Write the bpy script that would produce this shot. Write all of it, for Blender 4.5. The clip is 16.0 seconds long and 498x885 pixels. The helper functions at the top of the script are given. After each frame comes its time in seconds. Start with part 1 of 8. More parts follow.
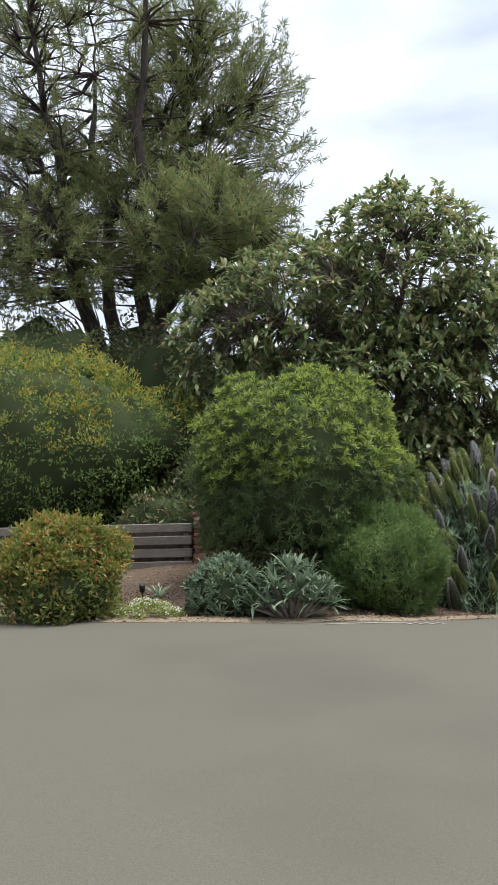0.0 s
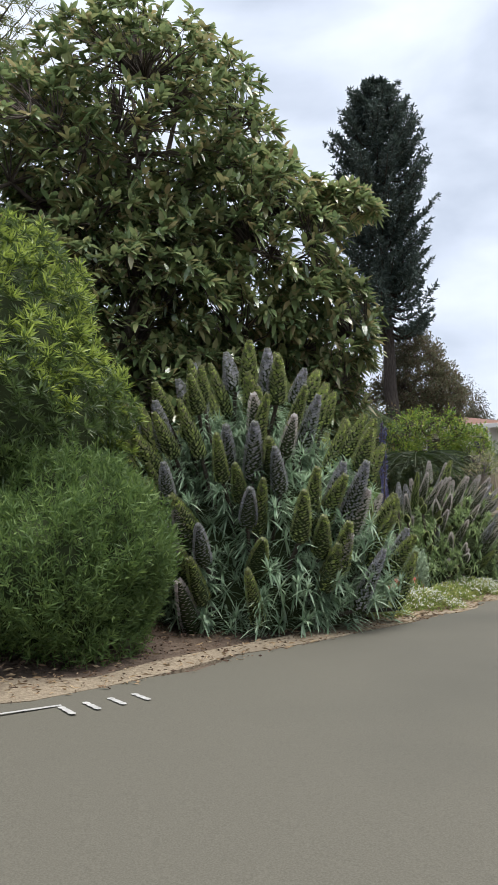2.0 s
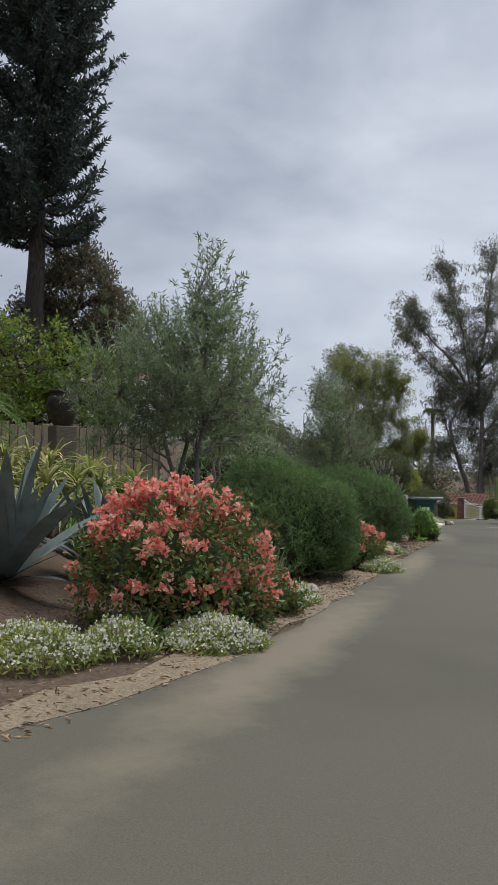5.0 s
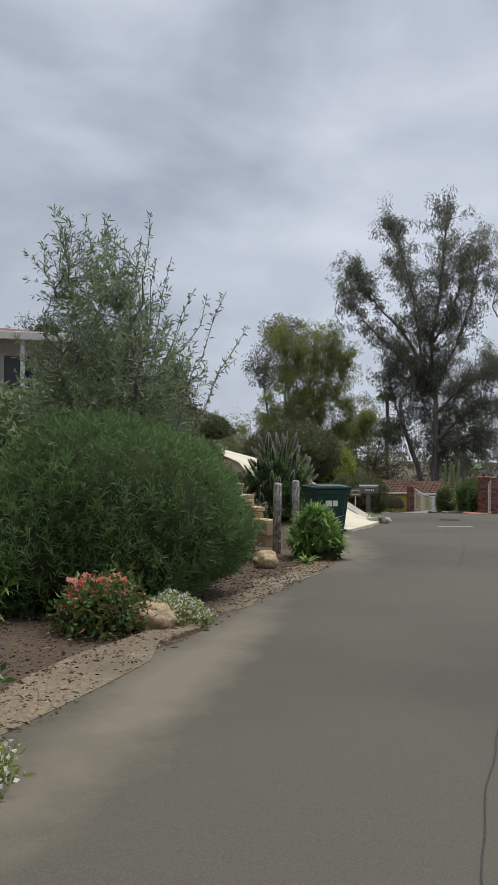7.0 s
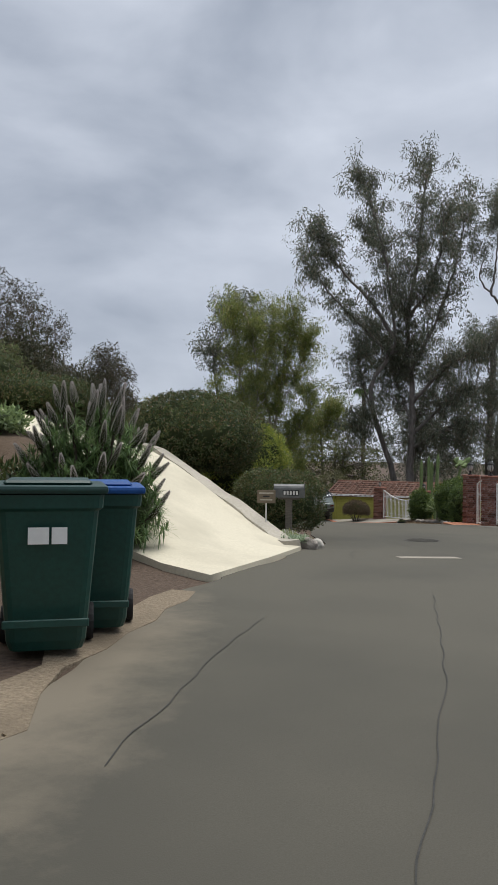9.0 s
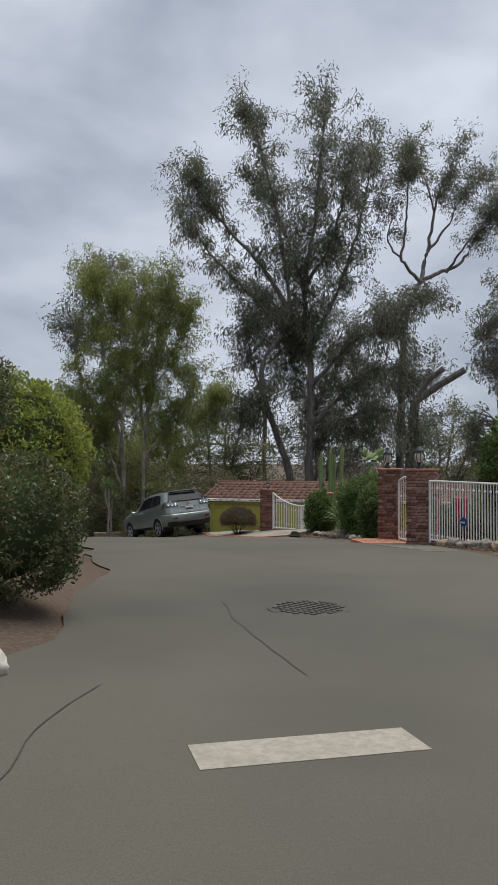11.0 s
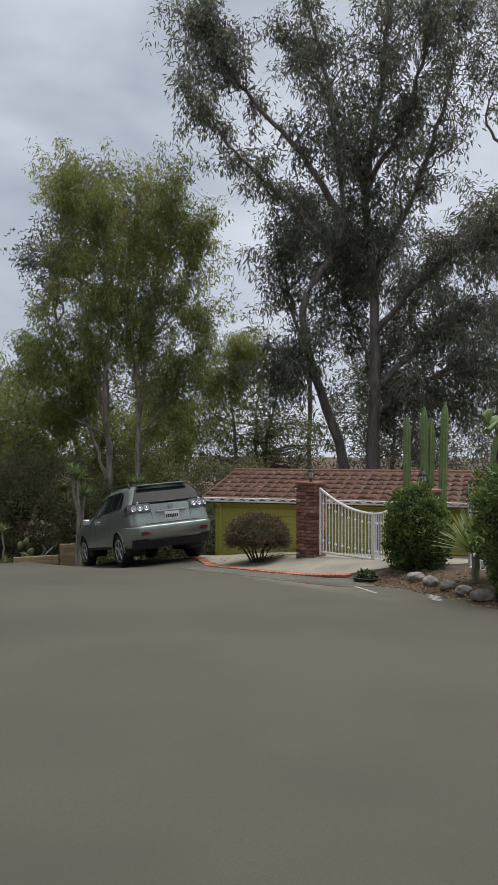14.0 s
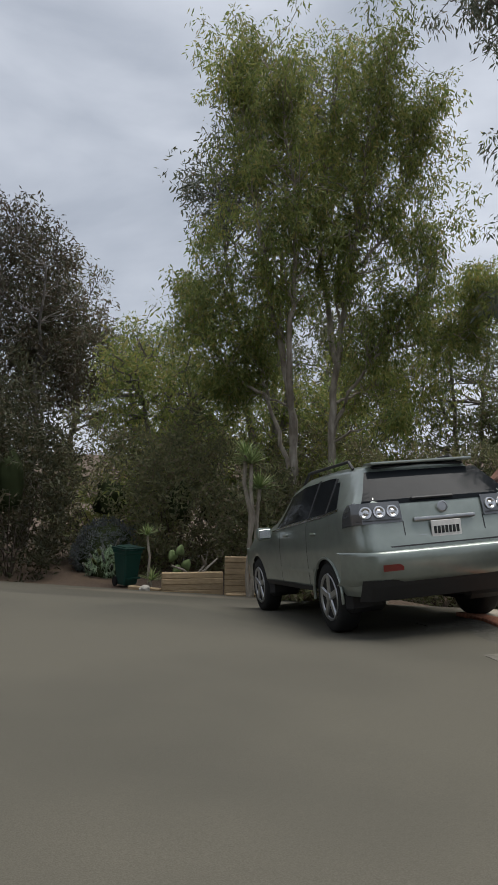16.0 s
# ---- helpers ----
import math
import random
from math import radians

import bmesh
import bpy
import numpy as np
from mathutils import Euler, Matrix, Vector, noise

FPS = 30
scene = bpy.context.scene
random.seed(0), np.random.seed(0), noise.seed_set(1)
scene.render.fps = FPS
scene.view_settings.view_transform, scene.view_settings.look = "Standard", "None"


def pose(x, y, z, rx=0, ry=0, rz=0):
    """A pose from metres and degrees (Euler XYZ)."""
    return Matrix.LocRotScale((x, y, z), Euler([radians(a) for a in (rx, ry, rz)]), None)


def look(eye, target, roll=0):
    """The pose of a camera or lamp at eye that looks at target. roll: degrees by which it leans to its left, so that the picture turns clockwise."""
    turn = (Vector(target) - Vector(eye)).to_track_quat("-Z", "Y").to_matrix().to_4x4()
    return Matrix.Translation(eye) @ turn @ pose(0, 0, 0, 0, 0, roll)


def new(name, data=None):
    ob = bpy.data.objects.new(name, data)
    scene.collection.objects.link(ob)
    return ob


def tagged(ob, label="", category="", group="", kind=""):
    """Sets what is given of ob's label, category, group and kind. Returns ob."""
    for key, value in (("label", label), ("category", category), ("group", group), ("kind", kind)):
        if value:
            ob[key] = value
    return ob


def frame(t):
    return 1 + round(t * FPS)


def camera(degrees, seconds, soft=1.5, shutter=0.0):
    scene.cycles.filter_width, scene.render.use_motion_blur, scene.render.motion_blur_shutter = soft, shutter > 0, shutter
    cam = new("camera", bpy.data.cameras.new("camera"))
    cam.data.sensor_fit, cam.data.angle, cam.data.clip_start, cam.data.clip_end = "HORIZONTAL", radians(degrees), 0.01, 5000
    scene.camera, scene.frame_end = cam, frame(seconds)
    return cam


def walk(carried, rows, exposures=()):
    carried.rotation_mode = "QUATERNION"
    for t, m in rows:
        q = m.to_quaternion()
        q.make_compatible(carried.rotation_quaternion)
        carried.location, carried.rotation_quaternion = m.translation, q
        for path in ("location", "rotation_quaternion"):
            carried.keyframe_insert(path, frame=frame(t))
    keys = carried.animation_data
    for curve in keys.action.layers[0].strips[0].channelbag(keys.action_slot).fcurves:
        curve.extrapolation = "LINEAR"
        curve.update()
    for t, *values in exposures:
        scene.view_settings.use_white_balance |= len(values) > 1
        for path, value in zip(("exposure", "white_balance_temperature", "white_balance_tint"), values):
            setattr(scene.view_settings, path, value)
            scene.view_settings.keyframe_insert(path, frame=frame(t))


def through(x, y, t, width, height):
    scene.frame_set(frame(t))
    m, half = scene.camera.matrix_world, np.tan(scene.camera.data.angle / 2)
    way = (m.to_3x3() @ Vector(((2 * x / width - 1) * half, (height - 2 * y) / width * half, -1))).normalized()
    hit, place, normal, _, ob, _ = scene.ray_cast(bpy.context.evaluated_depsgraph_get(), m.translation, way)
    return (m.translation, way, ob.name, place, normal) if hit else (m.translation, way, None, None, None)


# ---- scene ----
cam = camera(37.0, 16.0)
METRES, EYE, TILT, LEAN, TURN = 62.0, 1.08, 0.0, 0.0, 0.0
ROWS = [
    (0.0, 0.0, 0.0, 0.0, 0.19, 7.48, 1.44),
    (0.5, 0.0028, 0.02, 0.0011, -5.18, 6.37, 1.89),
    (1.0, 0.008, 0.0385, 0.0016, -10.13, 6.19, 2.28),
    (1.5, 0.0153, 0.0566, 0.0015, -15.02, 4.54, 2.68),
    (2.0, 0.0246, 0.0733, 0.0015, -16.99, 3.67, 2.52),
    (2.5, 0.0366, 0.0898, 0.0009, -20.45, 3.48, 1.3),
    (3.0, 0.0515, 0.1063, 0.0002, -24.4, 2.47, 0.72),
    (3.5, 0.0692, 0.1226, -0.0009, -28.51, 1.98, 0.15),
    (4.0, 0.0899, 0.1397, -0.0018, -31.84, 1.95, -0.78),
    (4.5, 0.114, 0.1582, -0.0033, -34.74, 1.85, -1.03),
    (5.0, 0.1417, 0.1782, -0.0051, -36.62, 1.46, -1.08),
    (7.5, 0.291, 0.278, -0.0132, -39.75, 0.9, -0.39),
    (8.0, 0.3213, 0.2984, -0.0145, -39.94, 0.9, -0.47),
    (10.5, 0.472, 0.4036, -0.0225, -45.65, 1.2, -0.52),
    (11.0, 0.4998, 0.4224, -0.0236, -48.02, 1.28, -0.05),
    (11.5, 0.5272, 0.4411, -0.025, -49.08, 1.32, 0.22),
    (12.0, 0.5554, 0.461, -0.0264, -50.84, 1.28, 0.43),
    (12.5, 0.5804, 0.4806, -0.0275, -53.01, 1.22, 0.42),
    (13.0, 0.6038, 0.5014, -0.0288, -52.4, 1.12, 0.3),
    (13.5, 0.6271, 0.5242, -0.0304, -49.3, 0.86, 0.01),
    (14.0, 0.6477, 0.5476, -0.0315, -44.51, 0.75, -0.07),
    (14.5, 0.6677, 0.5734, -0.0334, -41.4, 0.7, 0.06),
    (15.0, 0.6867, 0.601, -0.0357, -38.18, 0.7, 0.06),
    (15.5, 0.7029, 0.63, -0.0385, -34.8, 0.75, -0.21),
    (16.0, 0.7185, 0.6617, -0.0412, -31.29, 0.68, -0.88),
]
walk(cam, [(t, pose(0, 0, EYE, TILT, LEAN, TURN) @ pose(METRES * x, METRES * y, METRES * z, 90 + pitch, roll, yaw)) for t, x, y, z, yaw, pitch, roll in ROWS],
     exposures=[(0.0, 0.82, 6250, 10), (1.0, 0.74, 6250, 10), (2.0, 0.62, 6250, 10), (3.0, 0.36, 6280, 10), (4.0, 0.04, 6280, 10), (5.0, -0.1, 6250, 10), (7.5, -0.15, 6250, 10), (12.0, -0.08, 6300, 10), (16.0, -0.04, 6400, 10)])

# ---- sky and sun ----
world = bpy.data.worlds.new("overcast")
scene.world = world
world.use_nodes = True
wn, wl = world.node_tree.nodes, world.node_tree.links
wn.clear()
w_out = wn.new("ShaderNodeOutputWorld")
w_bg = wn.new("ShaderNodeBackground")
w_sky = wn.new("ShaderNodeTexSky")
w_sky.sky_type = "NISHITA"
w_sky.sun_disc = False
SUN_EL, SUN_AZ = 72.0, 95.0
w_sky.sun_elevation, w_sky.sun_rotation = radians(SUN_EL), radians(SUN_AZ)
w_co = wn.new("ShaderNodeTexCoord")
w_map = wn.new("ShaderNodeMapping")
w_map.inputs["Scale"].default_value = (1.0, 1.0, 2.2)
w_map.inputs["Location"].default_value = (0.3, 0.1, 0.25)
w_n = wn.new("ShaderNodeTexNoise")
w_n.inputs["Scale"].default_value = 3.4
w_n.inputs["Detail"].default_value = 6.0
w_n.inputs["Roughness"].default_value = 0.48
w_n.inputs["Distortion"].default_value = 0.25
w_r = wn.new("ShaderNodeValToRGB")
w_r.color_ramp.elements[0].position, w_r.color_ramp.elements[0].color = 0.30, (4.5, 4.95, 5.75, 1)
w_r.color_ramp.elements[1].position, w_r.color_ramp.elements[1].color = 0.72, (8.5, 8.9, 9.7, 1)
w_mix = wn.new("ShaderNodeMix")
w_mix.data_type = "RGBA"
w_mix.inputs[0].default_value = 0.93
wl.new(w_co.outputs["Generated"], w_map.inputs["Vector"])
wl.new(w_map.outputs["Vector"], w_n.inputs["Vector"])
wl.new(w_n.outputs["Fac"], w_r.inputs["Fac"])
wl.new(w_sky.outputs["Color"], w_mix.inputs[6])
wl.new(w_r.outputs["Color"], w_mix.inputs[7])
wl.new(w_mix.outputs[2], w_bg.inputs["Color"])
w_bg.inputs["Strength"].default_value = 0.09
wl.new(w_bg.outputs["Background"], w_out.inputs["Surface"])

sun = new("sun", bpy.data.lights.new("sun", "SUN"))
sun.data.energy, sun.data.angle, sun.data.color = 3.8, radians(46), (1.0, 0.96, 0.9)
sa, se = radians(SUN_AZ), radians(SUN_EL)
sun.matrix_world = look((0, 0, 60), Vector((0, 0, 60)) - Vector((math.sin(sa) * math.cos(se), math.cos(sa) * math.cos(se), math.sin(se))))

# ---- materials ----
def material(name, rough=0.7, metal=0.0, spec=0.4):
    m = bpy.data.materials.new(name)
    m.use_nodes = True
    b = m.node_tree.nodes["Principled BSDF"]
    b.inputs["Roughness"].default_value = rough
    b.inputs["Metallic"].default_value = metal
    b.inputs["Specular IOR Level"].default_value = spec
    return m, m.node_tree.nodes, m.node_tree.links, b


def ramp(nt, stops):
    r = nt.new("ShaderNodeValToRGB")
    e = r.color_ramp.elements
    while len(e) < len(stops):
        e.new(0.5)
    for k, (p, c) in zip(e, stops):
        k.position, k.color = p, (*c, 1)
    return r


def noise_tex(nt, ln, scale, detail=4.0, rough=0.55, stretch=None):
    co = nt.new("ShaderNodeTexCoord")
    n = nt.new("ShaderNodeTexNoise")
    n.inputs["Scale"].default_value = scale
    n.inputs["Detail"].default_value = detail
    n.inputs["Roughness"].default_value = rough
    src = co.outputs["Object"]
    if stretch:
        mp = nt.new("ShaderNodeMapping")
        mp.inputs["Scale"].default_value = stretch
        ln.new(src, mp.inputs["Vector"])
        src = mp.outputs["Vector"]
    ln.new(src, n.inputs["Vector"])
    return n


def mixed(nt, ln, a, b, fac, mode="MIX", amount=None):
    m = nt.new("ShaderNodeMix")
    m.data_type, m.blend_type = "RGBA", mode
    if amount is not None:
        m.inputs[0].default_value = amount
    else:
        ln.new(fac, m.inputs[0])
    for sock, v in ((m.inputs[6], a), (m.inputs[7], b)):
        if isinstance(v, tuple):
            sock.default_value = (*v, 1)
        else:
            ln.new(v, sock)
    return m.outputs[2]


def surface(name, c1, c2, fine=30.0, coarse=1.5, rough=0.75, bump=0.3, metal=0.0, spec=0.3, stain=None, stretch=None, dist=0.01, per_object=0.0):
    """Two colours mixed at two scales, with relief."""
    m, nt, ln, b = material(name, rough, metal, spec)
    n1 = noise_tex(nt, ln, fine, 5, 0.6, stretch)
    n2 = noise_tex(nt, ln, coarse, 4, 0.55)
    col = mixed(nt, ln, c1, c2, ramp_out(nt, ln, n1, 0.35, 0.65))
    mid = tuple((x + y) / 2 * 0.72 for x, y in zip(c1, c2))
    col = mixed(nt, ln, col, stain or mid, ramp_out(nt, ln, n2, 0.48, 0.72))
    if per_object:
        oi = nt.new("ShaderNodeObjectInfo")
        hv = nt.new("ShaderNodeHueSaturation")
        mr = nt.new("ShaderNodeMapRange")
        mr.inputs["To Min"].default_value, mr.inputs["To Max"].default_value = 1 - per_object, 1 + per_object
        ln.new(oi.outputs["Random"], mr.inputs["Value"])
        ln.new(mr.outputs["Result"], hv.inputs["Value"])
        ln.new(col, hv.inputs["Color"])
        col = hv.outputs["Color"]
    ln.new(col, b.inputs["Base Color"])
    if bump:
        bp = nt.new("ShaderNodeBump")
        bp.inputs["Strength"].default_value = bump
        bp.inputs["Distance"].default_value = dist
        ln.new(n1.outputs["Fac"], bp.inputs["Height"])
        ln.new(bp.outputs["Normal"], b.inputs["Normal"])
    return m


def ramp_out(nt, ln, n, lo, hi):
    r = ramp(nt, [(lo, (0, 0, 0)), (hi, (1, 1, 1))])
    ln.new(n.outputs["Fac"], r.inputs["Fac"])
    return r.outputs["Color"]


def leafy(name, stops, rough=0.5, through=0.25, spec=0.35, patch=0.35, patch_scale=0.9, patch_col=None, tone=1.9):
    """Leaf colours by island, with patches of another tint over the whole crown and light coming through."""
    m, nt, ln, b = material(name, rough, 0, spec)
    through = through + 0.1 if through > 0.1 else through
    geo = nt.new("ShaderNodeNewGeometry")
    n = len(stops)
    stops = [tuple(min(0.85, k * tone) for k in c) for c in stops]
    r = ramp(nt, [(i / max(1, n - 1), c) for i, c in enumerate(stops)])
    ln.new(geo.outputs["Random Per Island"], r.inputs["Fac"])
    nz = noise_tex(nt, ln, patch_scale, 3)
    tint = patch_col or tuple(c * 0.55 for c in stops[0])
    col = mixed(nt, ln, r.outputs["Color"], mixed(nt, ln, r.outputs["Color"], tint, None, "MIX", patch), ramp_out(nt, ln, nz, 0.42, 0.62))
    ln.new(col, b.inputs["Base Color"])
    tr = nt.new("ShaderNodeBsdfTranslucent")
    ln.new(col, tr.inputs["Color"])
    ms = nt.new("ShaderNodeMixShader")
    ms.inputs[0].default_value = through
    ln.new(b.outputs["BSDF"], ms.inputs[1])
    ln.new(tr.outputs["BSDF"], ms.inputs[2])
    ln.new(ms.outputs["Shader"], nt["Material Output"].inputs["Surface"])
    return m


M_ASPHALT = surface("asphalt", (0.074, 0.068, 0.052), (0.104, 0.096, 0.074), 150, 0.28, 0.85, 0.3, stain=(0.064, 0.060, 0.047), dist=0.003)


def dusty(mat, spots):
    """Lays drifts of pale dust, with ragged soft outlines, over a ground material: (x, y, half length, half width, turn)."""
    nt, ln = mat.node_tree.nodes, mat.node_tree.links
    b = nt["Principled BSDF"]
    for x, y, a, c, turn in spots:
        tc, mp, le = nt.new("ShaderNodeTexCoord"), nt.new("ShaderNodeMapping"), nt.new("ShaderNodeVectorMath")
        mp.vector_type = "TEXTURE"
        mp.inputs["Location"].default_value = (x, y, 0)
        mp.inputs["Rotation"].default_value = (0, 0, math.radians(turn))
        mp.inputs["Scale"].default_value = (a, c, 1000)
        le.operation = "LENGTH"
        ln.new(tc.outputs["Object"], mp.inputs["Vector"])
        ln.new(mp.outputs["Vector"], le.inputs[0])
        n = noise_tex(nt, ln, 2.6, 6, 0.7)
        add = nt.new("ShaderNodeMath")
        add.operation = "MULTIPLY_ADD"
        add.inputs[1].default_value = 1.3
        ln.new(n.outputs["Fac"], add.inputs[0])
        ln.new(le.outputs["Value"], add.inputs[2])
        r = ramp(nt, [(0.55, (0.68, 0.68, 0.68)), (1.0, (0, 0, 0))])
        half = nt.new("ShaderNodeMath")
        half.operation = "MULTIPLY"
        half.inputs[1].default_value = 0.6
        ln.new(add.outputs[0], half.inputs[0])
        ln.new(half.outputs[0], r.inputs["Fac"])
        old = b.inputs["Base Color"].links[0].from_socket
        ln.new(mixed(nt, ln, old, (0.20, 0.17, 0.125), r.outputs["Color"]), b.inputs["Base Color"])


dusty(M_ASPHALT, [(25.7, 25.0, 4.2, 0.72, 44), (12.5, 15.3, 4.0, 0.4, 34), (18.6, 19.5, 3.5, 0.35, 38), (51.6, 56.2, 2.6, 0.9, -40), (49.0, 42.2, 3.4, 0.5, 66), (45.0, 34.6, 3.0, 0.4, 53)])
M_PATCHTAR = surface("tar", (0.03, 0.029, 0.026), (0.05, 0.048, 0.042), 40, 2, 0.7, 0.3)
M_SOIL = surface("garden soil", (0.062, 0.044, 0.032), (0.118, 0.084, 0.06), 24, 0.8, 0.95, 0.8, stain=(0.10, 0.07, 0.045), dist=0.03)
M_MULCH = surface("bark mulch", (0.09, 0.055, 0.035), (0.24, 0.16, 0.10), 45, 1.5, 0.95, 0.9, dist=0.02)
M_GRAVEL = surface("pale debris", (0.15, 0.118, 0.082), (0.26, 0.21, 0.145), 40, 1.5, 0.95, 0.8, dist=0.02)
M_CONC = surface("cream concrete", (0.55, 0.50, 0.38), (0.62, 0.57, 0.44), 25, 0.6, 0.85, 0.15, stain=(0.46, 0.42, 0.32), dist=0.004)
M_APRON = surface("weathered apron concrete", (0.25, 0.225, 0.18), (0.33, 0.30, 0.245), 25, 0.9, 0.9, 0.25, stain=(0.2, 0.18, 0.145), dist=0.006)
M_CONC2 = surface("worn concrete", (0.36, 0.33, 0.27), (0.46, 0.42, 0.35), 25, 0.9, 0.9, 0.25, stain=(0.28, 0.26, 0.21), dist=0.006)
M_WOODGREY = surface("weathered plank", (0.10, 0.085, 0.07), (0.20, 0.175, 0.15), 14, 1.2, 0.85, 0.5, stretch=(0.6, 8, 8), dist=0.006, per_object=0.15)
M_BOARD = surface("dry fence board", (0.22, 0.18, 0.13), (0.34, 0.28, 0.21), 14, 1.2, 0.85, 0.5, stretch=(8, 8, 0.6), dist=0.006, per_object=0.2)
M_PAINTPOST = surface("flaking white paint", (0.07, 0.055, 0.045), (0.66, 0.64, 0.60), 34, 7, 0.8, 0.6, stain=(0.16, 0.13, 0.11), stretch=(1, 1, 0.3))
M_BRICK = surface("red brick", (0.16, 0.066, 0.046), (0.26, 0.115, 0.08), 40, 9, 0.88, 0.6, stain=(0.26, 0.16, 0.13), dist=0.006, per_object=0.45)
M_BRICKW = surface("lime-washed brick", (0.24, 0.105, 0.085), (0.46, 0.37, 0.33), 34, 8, 0.9, 0.5, stain=(0.25, 0.09, 0.07), dist=0.006)
M_MORTAR = surface("mortar", (0.26, 0.21, 0.18), (0.36, 0.30, 0.26), 30, 3, 0.95, 0.4)
M_TANBLOCK = surface("tan block", (0.40, 0.29, 0.17), (0.52, 0.39, 0.24), 35, 3, 0.9, 0.5, stain=(0.30, 0.22, 0.13), dist=0.008, per_object=0.12)
M_SLUMP = surface("terracotta block", (0.42, 0.24, 0.13), (0.55, 0.34, 0.2), 26, 2.5, 0.9, 0.5, stain=(0.33, 0.2, 0.12), dist=0.008, per_object=0.14)
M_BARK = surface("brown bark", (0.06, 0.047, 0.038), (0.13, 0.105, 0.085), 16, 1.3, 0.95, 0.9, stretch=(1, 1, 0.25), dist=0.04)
M_BARKDARK = surface("dark furrowed bark", (0.035, 0.029, 0.025), (0.085, 0.07, 0.06), 14, 1.3, 0.95, 0.9, stretch=(1, 1, 0.25), dist=0.04)
M_BARKPALE = surface("pale smooth bark", (0.22, 0.19, 0.15), (0.40, 0.36, 0.30), 7, 1.1, 0.85, 0.4, stain=(0.16, 0.13, 0.10), stretch=(1, 1, 0.3), dist=0.02)
M_BARKGREY = surface("grey eucalyptus bark", (0.12, 0.108, 0.096), (0.24, 0.215, 0.195), 7, 1.0, 0.9, 0.5, stretch=(1, 1, 0.25), dist=0.03)
M_YELLOW = surface("yellow siding", (0.44, 0.42, 0.09), (0.50, 0.47, 0.12), 12, 0.8, 0.7, 0.1, stain=(0.38, 0.36, 0.08))
M_WHITE = surface("white paint", (0.74, 0.73, 0.70), (0.80, 0.79, 0.76), 18, 2, 0.5, 0.08, stain=(0.64, 0.62, 0.58))
M_ROOF = surface("brown roof tile", (0.095, 0.047, 0.032), (0.155, 0.078, 0.053), 22, 1.6, 0.85, 0.4, stain=(0.10, 0.07, 0.055), per_object=0.3)
M_DARK = surface("dark shade metal", (0.02, 0.022, 0.022), (0.04, 0.042, 0.04), 30, 3, 0.5, 0.1, metal=0.3)
M_BIN = surface("green bin plastic", (0.005, 0.045, 0.035), (0.008, 0.06, 0.046), 30, 2, 0.45, 0.08, spec=0.5)
M_BINLID = surface("dark green lid plastic", (0.004, 0.03, 0.024), (0.006, 0.042, 0.033), 30, 2, 0.4, 0.05, spec=0.5)
M_BLUE = surface("blue plastic", (0.01, 0.06, 0.22), (0.015, 0.08, 0.28), 30, 2, 0.45, 0.05)
M_RUBBER = surface("black rubber", (0.012, 0.012, 0.012), (0.02, 0.02, 0.02), 50, 4, 0.75, 0.2)
M_TRANSF = surface("sage green enamel", (0.13, 0.19, 0.11), (0.16, 0.22, 0.13), 14, 1.5, 0.55, 0.08, stain=(0.10, 0.14, 0.085))
M_TRANSLID = surface("sun-bleached green enamel", (0.24, 0.30, 0.20), (0.36, 0.40, 0.30), 9, 1.5, 0.6, 0.08, stain=(0.17, 0.22, 0.14))
M_STICKER = surface("faded white label", (0.6, 0.58, 0.55), (0.72, 0.7, 0.66), 40, 5, 0.6, 0.0)
M_REDBAR = surface("red print", (0.5, 0.05, 0.03), (0.55, 0.07, 0.04), 40, 5, 0.6, 0.0)
M_POT = surface("fired clay pot", (0.17, 0.138, 0.112), (0.25, 0.205, 0.168), 24, 2.2, 0.8, 0.35, stain=(0.14, 0.11, 0.09), dist=0.006)
M_URN = surface("dark glazed urn", (0.035, 0.028, 0.025), (0.07, 0.055, 0.05), 16, 2, 0.4, 0.1)
M_ROCK = surface("tan boulder", (0.30, 0.22, 0.13), (0.46, 0.36, 0.23), 14, 3, 0.95, 0.8, stain=(0.2, 0.15, 0.10), dist=0.03)
M_ROCKG = surface("grey stone", (0.17, 0.15, 0.13), (0.34, 0.31, 0.27), 12, 3, 0.95, 0.8, dist=0.03)
M_WHITESTONE = surface("white stone", (0.38, 0.36, 0.31), (0.52, 0.49, 0.43), 12, 3, 0.9, 0.6, dist=0.02)

G_PINE = leafy("pine needles", [(0.042, 0.055, 0.024), (0.062, 0.078, 0.030), (0.092, 0.108, 0.036), (0.10, 0.085, 0.04)], 0.6, 0.35, spec=0.3, patch=0.35, patch_scale=0.4, tone=2.4)
G_CONIF = leafy("dark conifer", [(0.022, 0.032, 0.028), (0.034, 0.048, 0.04), (0.05, 0.066, 0.052)], 0.6, 0.12, patch_scale=0.5)
G_MAGN = leafy("magnolia leaf", [(0.040, 0.058, 0.026), (0.058, 0.080, 0.034), (0.085, 0.106, 0.045), (0.11, 0.122, 0.052), (0.14, 0.112, 0.058)], 0.24, 0.22, spec=1.0, patch=0.3, patch_scale=0.5, tone=2.9)
G_HEDGE = leafy("hedge leaf", [(0.04, 0.065, 0.02), (0.065, 0.095, 0.024), (0.10, 0.13, 0.03)], 0.45, 0.3, patch_scale=0.8, patch=0.4, tone=2.3)
G_DOME = leafy("pittosporum leaf", [(0.04, 0.062, 0.02), (0.06, 0.09, 0.027), (0.09, 0.125, 0.034)], 0.4, 0.3, spec=0.6, patch_scale=2.6, patch=0.5, tone=1.7)
